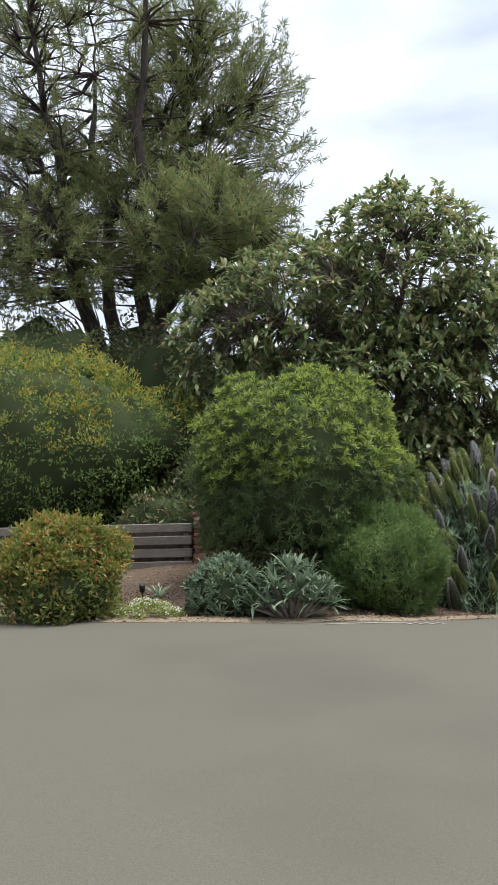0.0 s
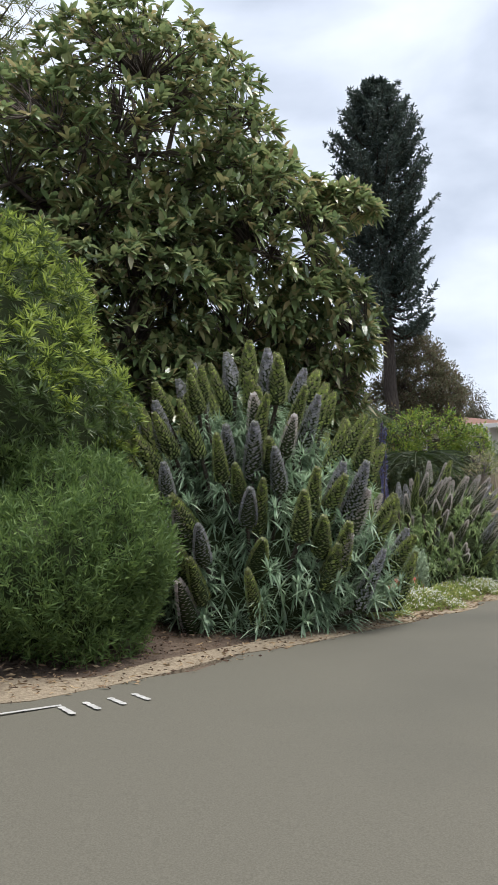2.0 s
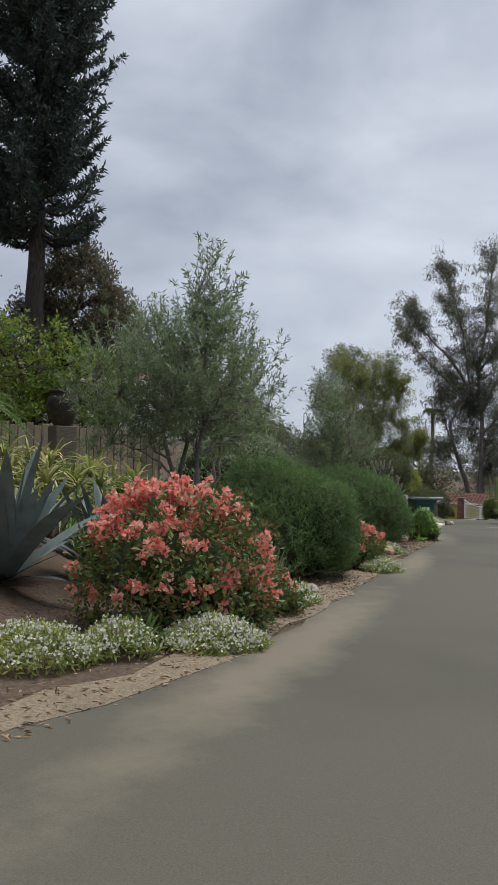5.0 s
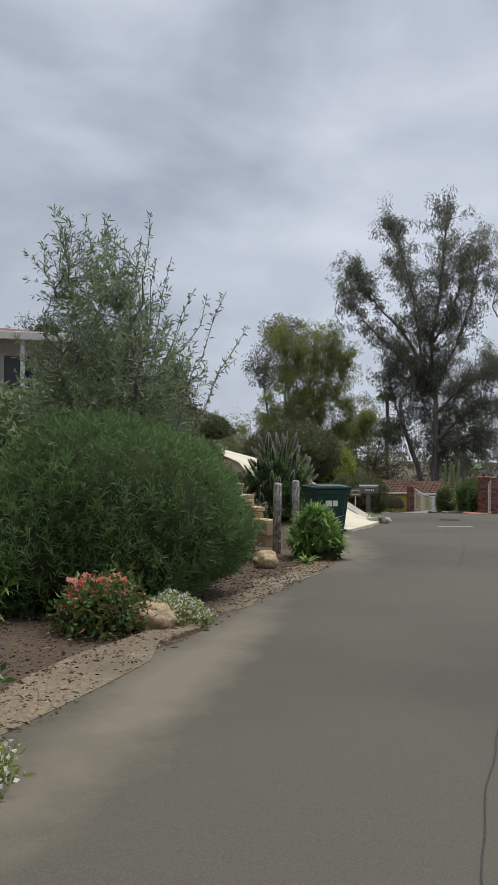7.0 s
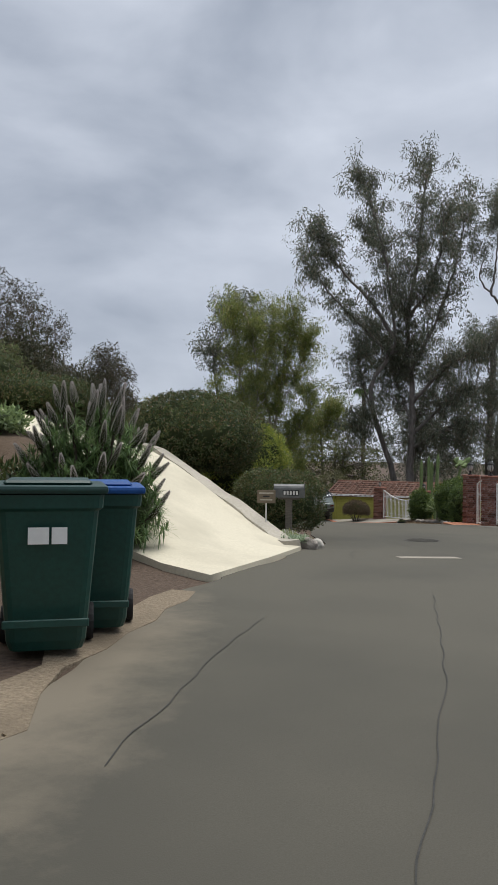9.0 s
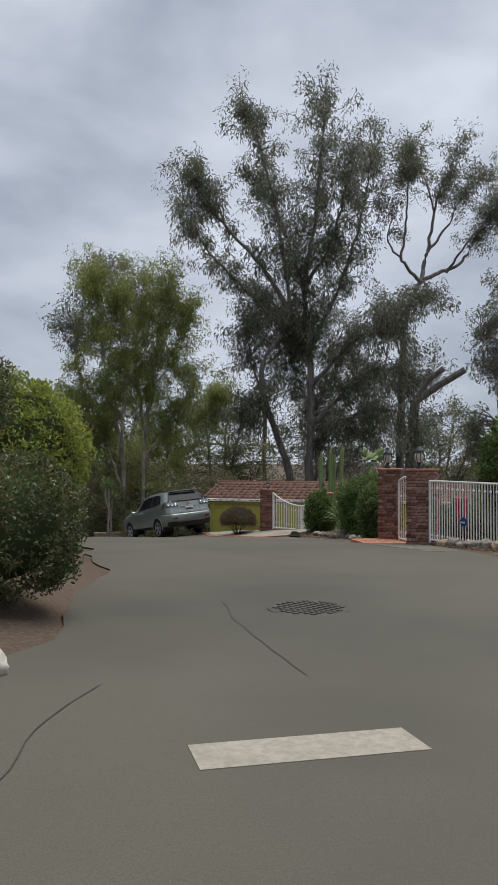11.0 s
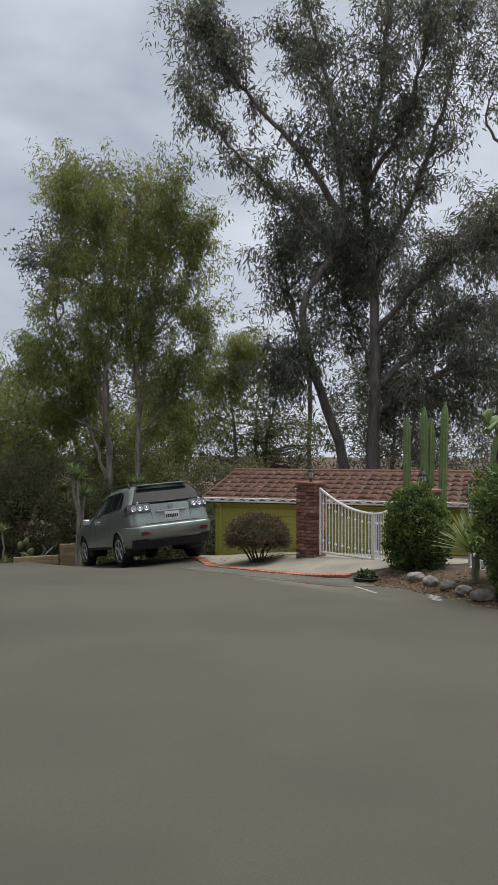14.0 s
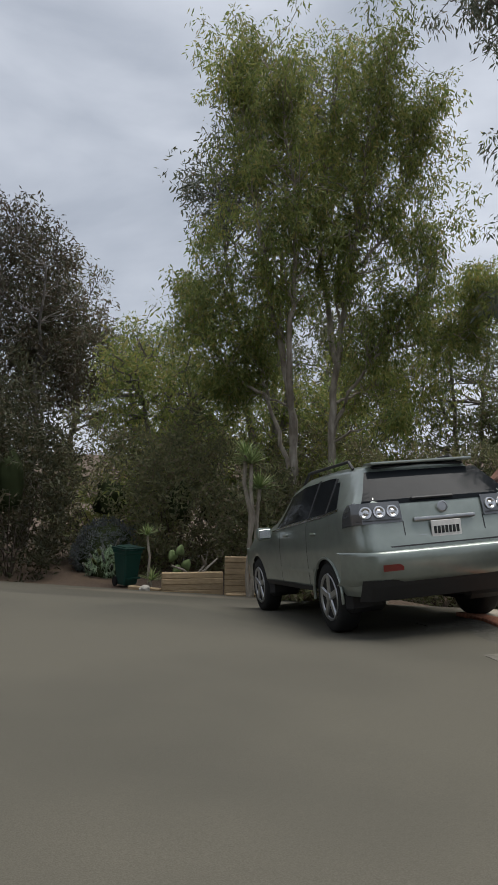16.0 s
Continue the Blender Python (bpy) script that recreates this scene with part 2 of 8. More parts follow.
# lime leaf for the dome's upper side: top light put into the colour
G_DOMETOP = leafy("pittosporum top shoot, top light in colour", [(0.13, 0.17, 0.035), (0.19, 0.24, 0.045), (0.27, 0.32, 0.07)], 0.42, 0.35, spec=0.5, patch=0.2, tone=1.6)
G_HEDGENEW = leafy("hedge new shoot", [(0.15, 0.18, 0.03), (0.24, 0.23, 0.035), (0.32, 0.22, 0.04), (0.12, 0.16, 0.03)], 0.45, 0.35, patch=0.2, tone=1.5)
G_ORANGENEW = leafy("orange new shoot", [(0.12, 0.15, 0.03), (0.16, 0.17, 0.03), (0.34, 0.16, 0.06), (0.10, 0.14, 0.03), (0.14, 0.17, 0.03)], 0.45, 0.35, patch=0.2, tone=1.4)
G_ROSEM = leafy("rosemary leaf", [(0.030, 0.050, 0.016), (0.050, 0.078, 0.022), (0.078, 0.11, 0.03)], 0.6, 0.3, patch_scale=1.4, tone=2.5)
G_ROSEM2 = leafy("lavender leaf", [(0.036, 0.062, 0.024), (0.056, 0.09, 0.032), (0.09, 0.13, 0.045)], 0.65, 0.3, patch_scale=1.2, tone=2.3)
G_SILVER = leafy("silver leaf", [(0.17, 0.22, 0.14), (0.25, 0.31, 0.20), (0.36, 0.42, 0.30)], 0.6, 0.25, patch_scale=1.5, tone=1.25)
G_DUSK = leafy("dull blue-grey leaf", [(0.06, 0.07, 0.07), (0.09, 0.105, 0.10), (0.13, 0.145, 0.14), (0.10, 0.095, 0.115)], 0.6, 0.25, patch_scale=1.5, tone=1.6)
G_ECHL = leafy("echium leaf", [(0.085, 0.13, 0.075), (0.15, 0.20, 0.13), (0.25, 0.31, 0.22)], 0.5, 0.3, patch_scale=1.2, tone=2.2)
G_ECHS = leafy("green echium leaf", [(0.06, 0.085, 0.04), (0.10, 0.135, 0.055), (0.17, 0.21, 0.09)], 0.5, 0.3, patch_scale=1.2, tone=2.4)
G_ECHG = leafy("echium bud", [(0.05, 0.06, 0.03), (0.13, 0.16, 0.045), (0.09, 0.085, 0.06), (0.24, 0.27, 0.08)], 0.6, 0.3, patch_scale=2.0, tone=2.7)
G_ECHB = leafy("echium flower", [(0.12, 0.12, 0.13), (0.24, 0.235, 0.265), (0.10, 0.105, 0.075), (0.30, 0.29, 0.32)], 0.6, 0.3, patch_scale=2.0, tone=2.2)
G_ECHD = leafy("echium spent flower", [(0.13, 0.115, 0.11), (0.21, 0.19, 0.185), (0.10, 0.10, 0.075)], 0.7, 0.25, patch_scale=2.0, tone=3.0)
G_OLIVE = leafy("feathery grey-green leaf", [(0.10, 0.135, 0.07), (0.15, 0.19, 0.10), (0.21, 0.25, 0.14)], 0.55, 0.25, patch_scale=0.9, tone=1.55)
G_OLIVED = leafy("dull grey-green leaf", [(0.06, 0.08, 0.045), (0.095, 0.12, 0.068), (0.14, 0.165, 0.10)], 0.55, 0.25, patch_scale=1.1, patch=0.5, tone=1.45)
G_GREYGREEN = leafy("grey-green leaf", [(0.075, 0.115, 0.065), (0.12, 0.165, 0.10), (0.19, 0.235, 0.155)], 0.5, 0.2, patch_scale=1.5, tone=1.25)
G_ROSEL = leafy("rose leaf", [(0.03, 0.06, 0.02), (0.05, 0.09, 0.028), (0.10, 0.12, 0.03), (0.13, 0.06, 0.03)], 0.4, 0.2, patch_scale=1.5)
G_CORAL = leafy("coral petal", [(0.74, 0.19, 0.15), (0.82, 0.31, 0.24), (0.85, 0.48, 0.39), (0.84, 0.37, 0.35)], 0.55, 0.35, patch=0.1, tone=1.08)
G_WHITEFL = leafy("white petal", [(0.62, 0.62, 0.52), (0.72, 0.71, 0.66), (0.78, 0.77, 0.72)], 0.6, 0.25, patch=0.05, tone=1.0)
G_GROUND = leafy("low ground leaf", [(0.09, 0.13, 0.03), (0.16, 0.19, 0.05), (0.26, 0.25, 0.09)], 0.6, 0.25, patch_scale=2.0)
G_STRAPPY = leafy("strap leaf", [(0.06, 0.12, 0.03), (0.10, 0.17, 0.04), (0.17, 0.24, 0.06)], 0.4, 0.25, patch_scale=1.4)
G_AGAVE = leafy("blue agave leaf", [(0.075, 0.105, 0.10), (0.11, 0.14, 0.13), (0.16, 0.19, 0.175)], 0.5, 0.05, patch_scale=6.0, patch=0.45, tone=1.2)
G_ALOE = leafy("aloe leaf", [(0.08, 0.11, 0.03), (0.14, 0.17, 0.045), (0.24, 0.25, 0.09), (0.30, 0.24, 0.12)], 0.5, 0.15, patch_scale=1.0)
G_LIME = leafy("lime green leaf", [(0.05, 0.085, 0.018), (0.08, 0.125, 0.022), (0.14, 0.19, 0.032), (0.21, 0.22, 0.04)], 0.42, 0.3, patch_scale=0.9, patch=0.5, tone=1.9)
G_BROWN = leafy("brown-green needle", [(0.08, 0.066, 0.042), (0.12, 0.092, 0.058), (0.07, 0.08, 0.042), (0.085, 0.09, 0.05)], 0.65, 0.25, patch_scale=0.5, tone=1.75)
G_BROWND = leafy("dark brown-green needle", [(0.055, 0.045, 0.03), (0.085, 0.066, 0.042), (0.05, 0.055, 0.03), (0.06, 0.062, 0.036)], 0.65, 0.25, patch_scale=0.5, tone=1.35)
G_EUC = leafy("eucalyptus leaf", [(0.042, 0.050, 0.034), (0.066, 0.076, 0.050), (0.10, 0.11, 0.076), (0.11, 0.088, 0.062)], 0.4, 0.3, spec=0.6, patch_scale=0.35, tone=2.1)
G_EUCY = leafy("young eucalyptus leaf", [(0.06, 0.08, 0.028), (0.09, 0.112, 0.034), (0.14, 0.155, 0.042), (0.17, 0.14, 0.052)], 0.45, 0.38, patch_scale=0.4, patch=0.45, tone=2.55)
G_WOODS = leafy("wood edge leaf", [(0.05, 0.06, 0.03), (0.078, 0.092, 0.04), (0.11, 0.125, 0.05), (0.11, 0.085, 0.055)], 0.5, 0.3, patch_scale=0.25, tone=1.9)
G_UNDER = leafy("shaded brush leaf", [(0.05, 0.052, 0.03), (0.075, 0.08, 0.04), (0.105, 0.11, 0.05), (0.11, 0.085, 0.06)], 0.6, 0.3, patch_scale=0.5, tone=2.3)
G_FAR = leafy("dull brown-green leaf", [(0.032, 0.036, 0.02), (0.048, 0.052, 0.028), (0.07, 0.07, 0.036), (0.075, 0.058, 0.036)], 0.6, 0.25, patch_scale=0.5, tone=1.4)
G_CLIP = leafy("clipped shrub leaf", [(0.022, 0.036, 0.014), (0.04, 0.058, 0.02), (0.07, 0.085, 0.028), (0.12, 0.075, 0.04)], 0.4, 0.15, patch_scale=0.9)
G_SHRUB = leafy("bright shrub leaf", [(0.026, 0.045, 0.016), (0.042, 0.07, 0.022), (0.075, 0.11, 0.03), (0.12, 0.15, 0.03)], 0.4, 0.2, patch_scale=1.0)
G_YUCCA = leafy("yucca leaf", [(0.08, 0.12, 0.04), (0.14, 0.18, 0.07), (0.24, 0.27, 0.13)], 0.45, 0.2, patch_scale=1.4)
G_CACTUS = surface("cactus skin", (0.13, 0.19, 0.07), (0.20, 0.26, 0.11), 10, 2, 0.7, 0.25)
G_REDSHRUB = leafy("bronze shrub leaf", [(0.045, 0.032, 0.02), (0.07, 0.055, 0.03), (0.11, 0.075, 0.045)], 0.5, 0.15, patch_scale=1.2)
G_PURPLE = leafy("blue-purple flower", [(0.05, 0.05, 0.12), (0.08, 0.08, 0.16), (0.06, 0.065, 0.08)], 0.6, 0.2, patch_scale=2)
# near-black green that paints the shade deep inside bushes
G_SHADECORE = leafy("inner core, shade in the colour", [(0.018, 0.024, 0.011), (0.028, 0.035, 0.016)], 0.9, 0.0, spec=0.05, patch=0.3)

# ---- mesh helpers ----
RNG = np.random.default_rng(7)


def np_mesh(name, verts, faces, mat, smooth=False):
    """faces: list of integer arrays, each (n, 3) or (n, 4)."""
    me = bpy.data.meshes.new(name)
    verts = np.asarray(verts, dtype=np.float32).reshape(-1, 3)
    faces = [np.asarray(f, dtype=np.int32) for f in ([faces] if isinstance(faces, np.ndarray) else faces) if len(f)]
    loops = np.concatenate([f.ravel() for f in faces])
    counts = np.concatenate([np.full(len(f), f.shape[1], dtype=np.int32) for f in faces])
    me.vertices.add(len(verts))
    me.vertices.foreach_set("co", verts.ravel())
    me.loops.add(len(loops))
    me.loops.foreach_set("vertex_index", loops)
    me.polygons.add(len(counts))
    me.polygons.foreach_set("loop_start", np.concatenate([[0], np.cumsum(counts)[:-1]]).astype(np.int32))
    me.polygons.foreach_set("use_smooth", np.full(len(counts), smooth))
    me.materials.append(mat)
    me.update(calc_edges=True)
    return me


def part(name, bm, mat, parent=None, label="", smooth=False):
    """Links a bmesh (or a mesh) as one object under its thing."""
    if isinstance(bm, bpy.types.Mesh):
        me = bm
    else:
        me = bpy.data.meshes.new(name)
        bm.to_mesh(me)
        bm.free()
        me.materials.append(mat)
        if smooth:
            me.polygons.foreach_set("use_smooth", np.ones(len(me.polygons), dtype=bool))
    ob = new(name, me)
    ob.parent = parent
    if label:
        tagged(ob, label)
    return ob


def thing(name, at, label, category, group="", kind="", rz=0.0):
    e = new(name)
    e.empty_display_size = 0.2
    e.matrix_basis = pose(*at, 0, 0, rz)
    return tagged(e, label, category, group, kind)


def unit(a):
    return a / (np.linalg.norm(a, axis=-1, keepdims=True) + 1e-9)


def rand_dirs(n, up=0.0):
    d = RNG.normal(size=(n, 3))
    d[:, 2] += up
    return unit(d)


def leaf_data(o, d, length, width, fold=0.25, droop=0.0):
    """Folded four-cornered leaves: base, two sides, tip."""
    n = len(o)
    length = np.broadcast_to(np.asarray(length, float), (n,))[:, None]
    width = np.broadcast_to(np.asarray(width, float), (n,))[:, None]
    side = unit(np.cross(d, rand_dirs(n)))
    up = np.cross(side, d)
    mid = o + d * length * 0.5
    down = np.array([0, 0, -1.0]) * droop * length
    v = np.stack([o, mid + side * width / 2 + up * width * fold + down * 0.3, o + d * length + down, mid - side * width / 2 + up * width * fold + down * 0.3], 1)
    base = np.arange(n)[:, None] * 4
    f = np.concatenate([base + np.array([0, 1, 2]), base + np.array([0, 2, 3])])
    return v.reshape(-1, 3), f


def blade_data(o, d, length, width, bend=0.3, segs=3, taper=(0.55, 1.0, 0.8, 0.0), trough=0.15):
    """Long strap leaves that arch over."""
    n = len(o)
    length = np.broadcast_to(np.asarray(length, float), (n,))[:, None]
    width = np.broadcast_to(np.asarray(width, float), (n,))[:, None]
    bend = np.broadcast_to(np.asarray(bend, float), (n,))[:, None]
    side = np.cross(d, np.array([0, 0, 1.0]))
    side = unit(side + RNG.normal(size=(n, 3)) * 0.12)
    rows = []
    for k in range(segs + 1):
        t = k / segs
        w = np.interp(t, np.linspace(0, 1, len(taper)), taper)
        c = o + d * length * t + np.array([0, 0, -1.0]) * bend * length * t * t
        lift = np.array([0, 0, 1.0]) * width * trough * w
        rows += [c + side * width * w / 2 + lift, c - side * width * w / 2 + lift]
    v = np.stack(rows, 1)
    m = 2 * (segs + 1)
    base = np.arange(n)[:, None] * m
    f = np.concatenate([base + np.array([2 * k, 2 * k + 1, 2 * k + 3, 2 * k + 2]) for k in range(segs)])
    return v.reshape(-1, 3), f


def join(chunks):
    vs, fs, off = [], [], 0
    for v, f in chunks:
        vs.append(v)
        fs.append(np.asarray(f) + off)
        off += len(v)
    return np.concatenate(vs), fs


def tube_data(path, radii, sides=6):
    path = np.asarray(path, float)
    n = len(path)
    t = unit(np.gradient(path, axis=0))
    ref = np.where(np.abs(t[:, 2:3]) > 0.9, np.array([[1.0, 0, 0]]), np.array([[0, 0, 1.0]]))
    a = unit(np.cross(t, ref))
    b = np.cross(t, a)
    ang = np.arange(sides) / sides * 2 * np.pi
    r = np.asarray(radii, float)[:, None, None]
    v = path[:, None] + r * (np.cos(ang)[None, :, None] * a[:, None] + np.sin(ang)[None, :, None] * b[:, None])
    i = np.arange(n - 1)[:, None] * sides
    j = np.arange(sides)[None]
    k = (j + 1) % sides
    f = np.stack([i + j, i + k, i + sides + k, i + sides + j], -1).reshape(-1, 4)
    return v.reshape(-1, 3), f


def bend_path(a, b, n=7, sag=0.0, wobble=0.08):
    """A limb from a to b: it leaves a steeply and wavers."""
    a, b = np.asarray(a, float), np.asarray(b, float)
    t = np.linspace(0, 1, n)[:, None]
    span = np.linalg.norm(b - a)
    p = a + (b - a) * t
    p[:, 2:3] += sag * span * np.sin(np.pi * t)
    jit = RNG.normal(size=(n, 3)) * wobble * span * 0.35
    jit[0] = jit[-1] = 0
    return p + jit


def in_shells(shells, n, hollow=0.55):
    """Points in the outer parts of several ellipsoids (cx, cy, cz, rx, ry, rz, weight)."""
    sh = np.array(shells, float)
    w = sh[:, 6] / sh[:, 6].sum()
    k = RNG.choice(len(sh), n, p=w)
    d = rand_dirs(n)
    r = (hollow + (1 - hollow) * RNG.random(n) ** 0.6)[:, None]
    return sh[k, :3] + d * r * sh[k, 3:6], d


def woody(name, base, shells, leaf_mat, bark_mat, label, category, trunk_r=0.2, stems=1, n_clumps=200, per=60, clump_r=0.35, leaf=(0.1, 0.035), droop=0.0, up=0.0, limbs=12,
          crown_from=0.35, lean=(0, 0), kind="", group="", style="leaf", hollow=0.45, out=0.6, limb_r=0.35, twig=0.02, trunk_top=0.85, fork=0.0, tags=True):
    """A tree or large shrub: trunk, limbs that fork to the clumps, and a crown of single leaves."""
    base = np.array(base, float)
    root = thing(name, base, label, category, group, kind)
    sh = [(*(np.array(s[:3]) - base), *s[3:]) for s in shells]
    centres, outward = in_shells(sh, n_clumps, hollow)
    top = max(s[2] + s[5] for s in sh) * trunk_top
    mid = np.array([np.mean([s[0] for s in sh]) + lean[0], np.mean([s[1] for s in sh]) + lean[1], top])
    wood = []
    trunks = []
    for k in range(stems):
        end = mid.copy()
        if stems > 1:
            a = 2 * math.pi * (k + 0.3) / stems
            end[:2] += np.array([math.cos(a), math.sin(a)]) * fork * top
            end[2] *= 0.85 + 0.15 * RNG.random()
        p = bend_path((0.12 * k * trunk_r * 3, 0, -0.15), end, 12, 0, 0.05 if top < 8 else 0.022)
        r = trunk_r * (1 - 0.85 * np.linspace(0, 1, 12) ** 0.9)
        r[0] *= 1.35
        trunks.append((p, r))
        wood.append(tube_data(p, r, 9))
    pts = np.concatenate([p[3:] for p, _ in trunks])
    rad = np.concatenate([r[3:] for _, r in trunks])
    mains = centres[RNG.choice(n_clumps, min(limbs, n_clumps), replace=False)]
    lp, lr = [pts], [rad]
    for c in mains:
        ok = (pts[:, 2] < c[2] - 0.1 * abs(c[2])) & (pts[:, 2] > crown_from * c[2] * 0.8)
        cand = np.where(ok)[0] if ok.any() else np.array([0])
        j = cand[np.argmin(np.linalg.norm(pts[cand] - c, axis=1) + 0.3 * RNG.random(len(cand)))]
        p = bend_path(pts[j], c, 9, 0.05, 0.10)
        r = np.linspace(min(rad[j] * 0.8, trunk_r * limb_r), twig * 1.2, 9)
        wood.append(tube_data(p, r, 6))
        lp.append(p[2:])
        lr.append(r[2:])
    lp, lr = np.concatenate(lp), np.concatenate(lr)
    for c in centres:
        j = np.argmin(np.linalg.norm(lp - c, axis=1) + np.maximum(0, lp[:, 2] - c[2]) * 0.7)
        if np.linalg.norm(lp[j] - c) > 0.05:
            p = bend_path(lp[j], c, 4, 0.04, 0.12)
            wood.append(tube_data(p, np.linspace(min(lr[j] * 0.7, twig * 2.2), twig * 0.4, 4), 3))
    v, f = join(wood)
    part("trunk", np_mesh("trunk", v, f, bark_mat, True), bark_mat, root)
    v, f = crown_leaves(centres, outward, per, clump_r, leaf, droop, up, style, out)
    part("crown", np_mesh("crown", v, f, leaf_mat), leaf_mat, root)
    return root


def crown_leaves(centres, outward, per, clump_r, leaf, droop=0.0, up=0.0, style="leaf", out=0.6):
    n = len(centres)
    if style == "rosette":
        c = np.repeat(centres, per, 0)
        ax = unit(outward + np.array([0, 0, up]) + RNG.normal(size=(n, 3)) * 0.35)
        ax = np.repeat(ax, per, 0)
        d = unit(ax * 0.55 + rand_dirs(n * per))
        d = unit(d + ax * np.maximum(0, -(d * ax).sum(1))[:, None] * 1.2)
        o = c + rand_dirs(n * per) * clump_r * RNG.random((n * per, 1)) * 0.4
        s = RNG.uniform(0.7, 1.2, n * per)
        return blade_data(o, d, leaf[0] * s, leaf[1] * s, 0.2 + droop, 3, (0.3, 1.0, 0.85, 0.08))[0:2] if leaf[0] > 0.1 else leaf_data(o, d, leaf[0] * s, leaf[1] * s, 0.2, droop)
    if style == "plume":
        c = np.repeat(centres, per, 0)
        ax = unit(outward + np.array([0, 0, up]) + RNG.normal(size=(n, 3)) * 0.3)
        ax = np.repeat(ax, per, 0)
        t = RNG.random((n * per, 1))
        d = unit(ax * 0.8 + rand_dirs(n * per) * 0.9)
        o = c + ax * (t - 0.5) * clump_r * 2
        s = RNG.uniform(0.7, 1.2, n * per)
        return leaf_data(o, d, leaf[0] * s, leaf[1] * s, 0.1, droop)
    size = RNG.uniform(0.6, 1.35, n)
    c = np.repeat(centres, per, 0)
    off = RNG.normal(size=(n * per, 3)) * np.repeat(size, per)[:, None] * clump_r * 0.52 * np.array([1, 1, 0.75 + 0.5 * droop])
    k = np.linalg.norm(off / (np.repeat(size, per)[:, None] * clump_r * 0.52), axis=1)
    off *= np.minimum(1, 1.5 / k)[:, None]
    d = unit(off * out / max(clump_r, 1e-3) + rand_dirs(n * per, up) + np.array([0, 0, -droop]))
    s = RNG.uniform(0.65, 1.25, n * per)
    return leaf_data(c + off, d, leaf[0] * s, leaf[1] * s, 0.22, droop * 0.3)


def lumpy(radii, rough=0.12, cuts=4, seed=0.0, squash=0.0, scale=1.3):
    """A closed lumpy body, standing on z = 0, for dark shrub cores and stones."""
    bm = bmesh.new()
    bmesh.ops.create_icosphere(bm, subdivisions=cuts, radius=1.0)
    for v in bm.verts:
        k = 1 + rough * (noise.noise(v.co * scale + Vector((seed, seed * 0.7, 0))) + 0.5 * noise.noise(v.co * scale * 2.7 + Vector((seed, 0, seed))))
        v.co = Vector((v.co.x * radii[0] * k, v.co.y * radii[1] * k, max(-squash, v.co.z * k) * radii[2]))
    return bm


def shrub(name, at, radii, leaf_mat, label, category="shrub", n=1800, leaf=(0.06, 0.02), style="leaf", per=10, up=0.3, droop=0.0, core=0.86, rough=0.14, seed=1.0, stems=True, lift=0.0, out=0.8,
          clump=0.09, group="", box=0.0, core_mat=None, low=-0.55, top_mat=None):
    """A dense bush: stems, a dark core for its inner shade and tufts of leaves all over its uneven outside."""
    root = thing(name, at, label, category, group)
    cz = radii[2] * -low + lift
    d = rand_dirs(n * 2)
    d = d[d[:, 2] > low][:n]
    if box:
        d2 = np.sign(d) * np.abs(d) ** (1 - box)
    else:
        d2 = d
    k = np.array([1 + rough * (noise.noise(Vector(q) * 1.3 + Vector((seed, seed * 0.7, 0))) + 0.5 * noise.noise(Vector(q) * 3.5 + Vector((seed, 0, seed)))) for q in d])
    c = d2 * np.array(radii) * (k * RNG.uniform(0.9, 1.03, len(d)))[:, None] + np.array([0, 0, cz])
    nrm = unit(d / np.array(radii))
    v, f = crown_leaves(c, nrm, per, clump, leaf, droop, up, style, out)
    part("foliage", np_mesh("foliage", v, f, leaf_mat), leaf_mat, root)
    # brighter tufts on upward sides: shoot tips, plus top light painted as leaf colour
    if top_mat:
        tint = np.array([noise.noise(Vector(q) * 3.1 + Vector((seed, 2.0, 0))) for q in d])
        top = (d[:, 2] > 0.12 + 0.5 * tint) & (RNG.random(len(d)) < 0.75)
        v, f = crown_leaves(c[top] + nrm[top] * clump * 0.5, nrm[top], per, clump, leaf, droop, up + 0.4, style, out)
        part("bright_tufts", np_mesh("bright_tufts", v, f, top_mat), top_mat, root, "bright top shoots, partly top light put into the colour")
    # solid dark lump: the bush's inner shade put in as colour
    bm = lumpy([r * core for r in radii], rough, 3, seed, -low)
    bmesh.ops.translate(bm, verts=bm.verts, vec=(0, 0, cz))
    part("shade_core", bm, core_mat or G_SHADECORE, root, smooth=True)
    if stems:
        ch = []
        for j in range(7):
            a = j / 7 * 2 * math.pi
            e = (math.cos(a) * radii[0] * 0.6, math.sin(a) * radii[1] * 0.6, cz * 0.9 + 0.05)
            ch.append(tube_data(bend_path((math.cos(a) * 0.06, math.sin(a) * 0.06, -0.05), e, 5), np.linspace(0.025, 0.012, 5), 5))
        v, f = join(ch)
        part("stem", np_mesh("stem", v, f, M_BARK, True), M_BARK, root)
    return root


def box_bm(sx, sy, sz, at=(0, 0, 0), bevel=0.01, bm=None, rz=0.0, segs=1):
    """A bevelled box whose base centre is at the given place."""
    bm = bm or bmesh.new()
    r = bmesh.ops.create_cube(bm, size=1.0, matrix=pose(at[0], at[1], at[2] + sz / 2, 0, 0, rz) @ Matrix.Diagonal((sx, sy, sz, 1)))
    if bevel:
        ed = list({e for v in r["verts"] for e in v.link_edges})
        bmesh.ops.bevel(bm, geom=ed, offset=bevel, segments=segs, affect="EDGES", profile=0.6)
    return bm


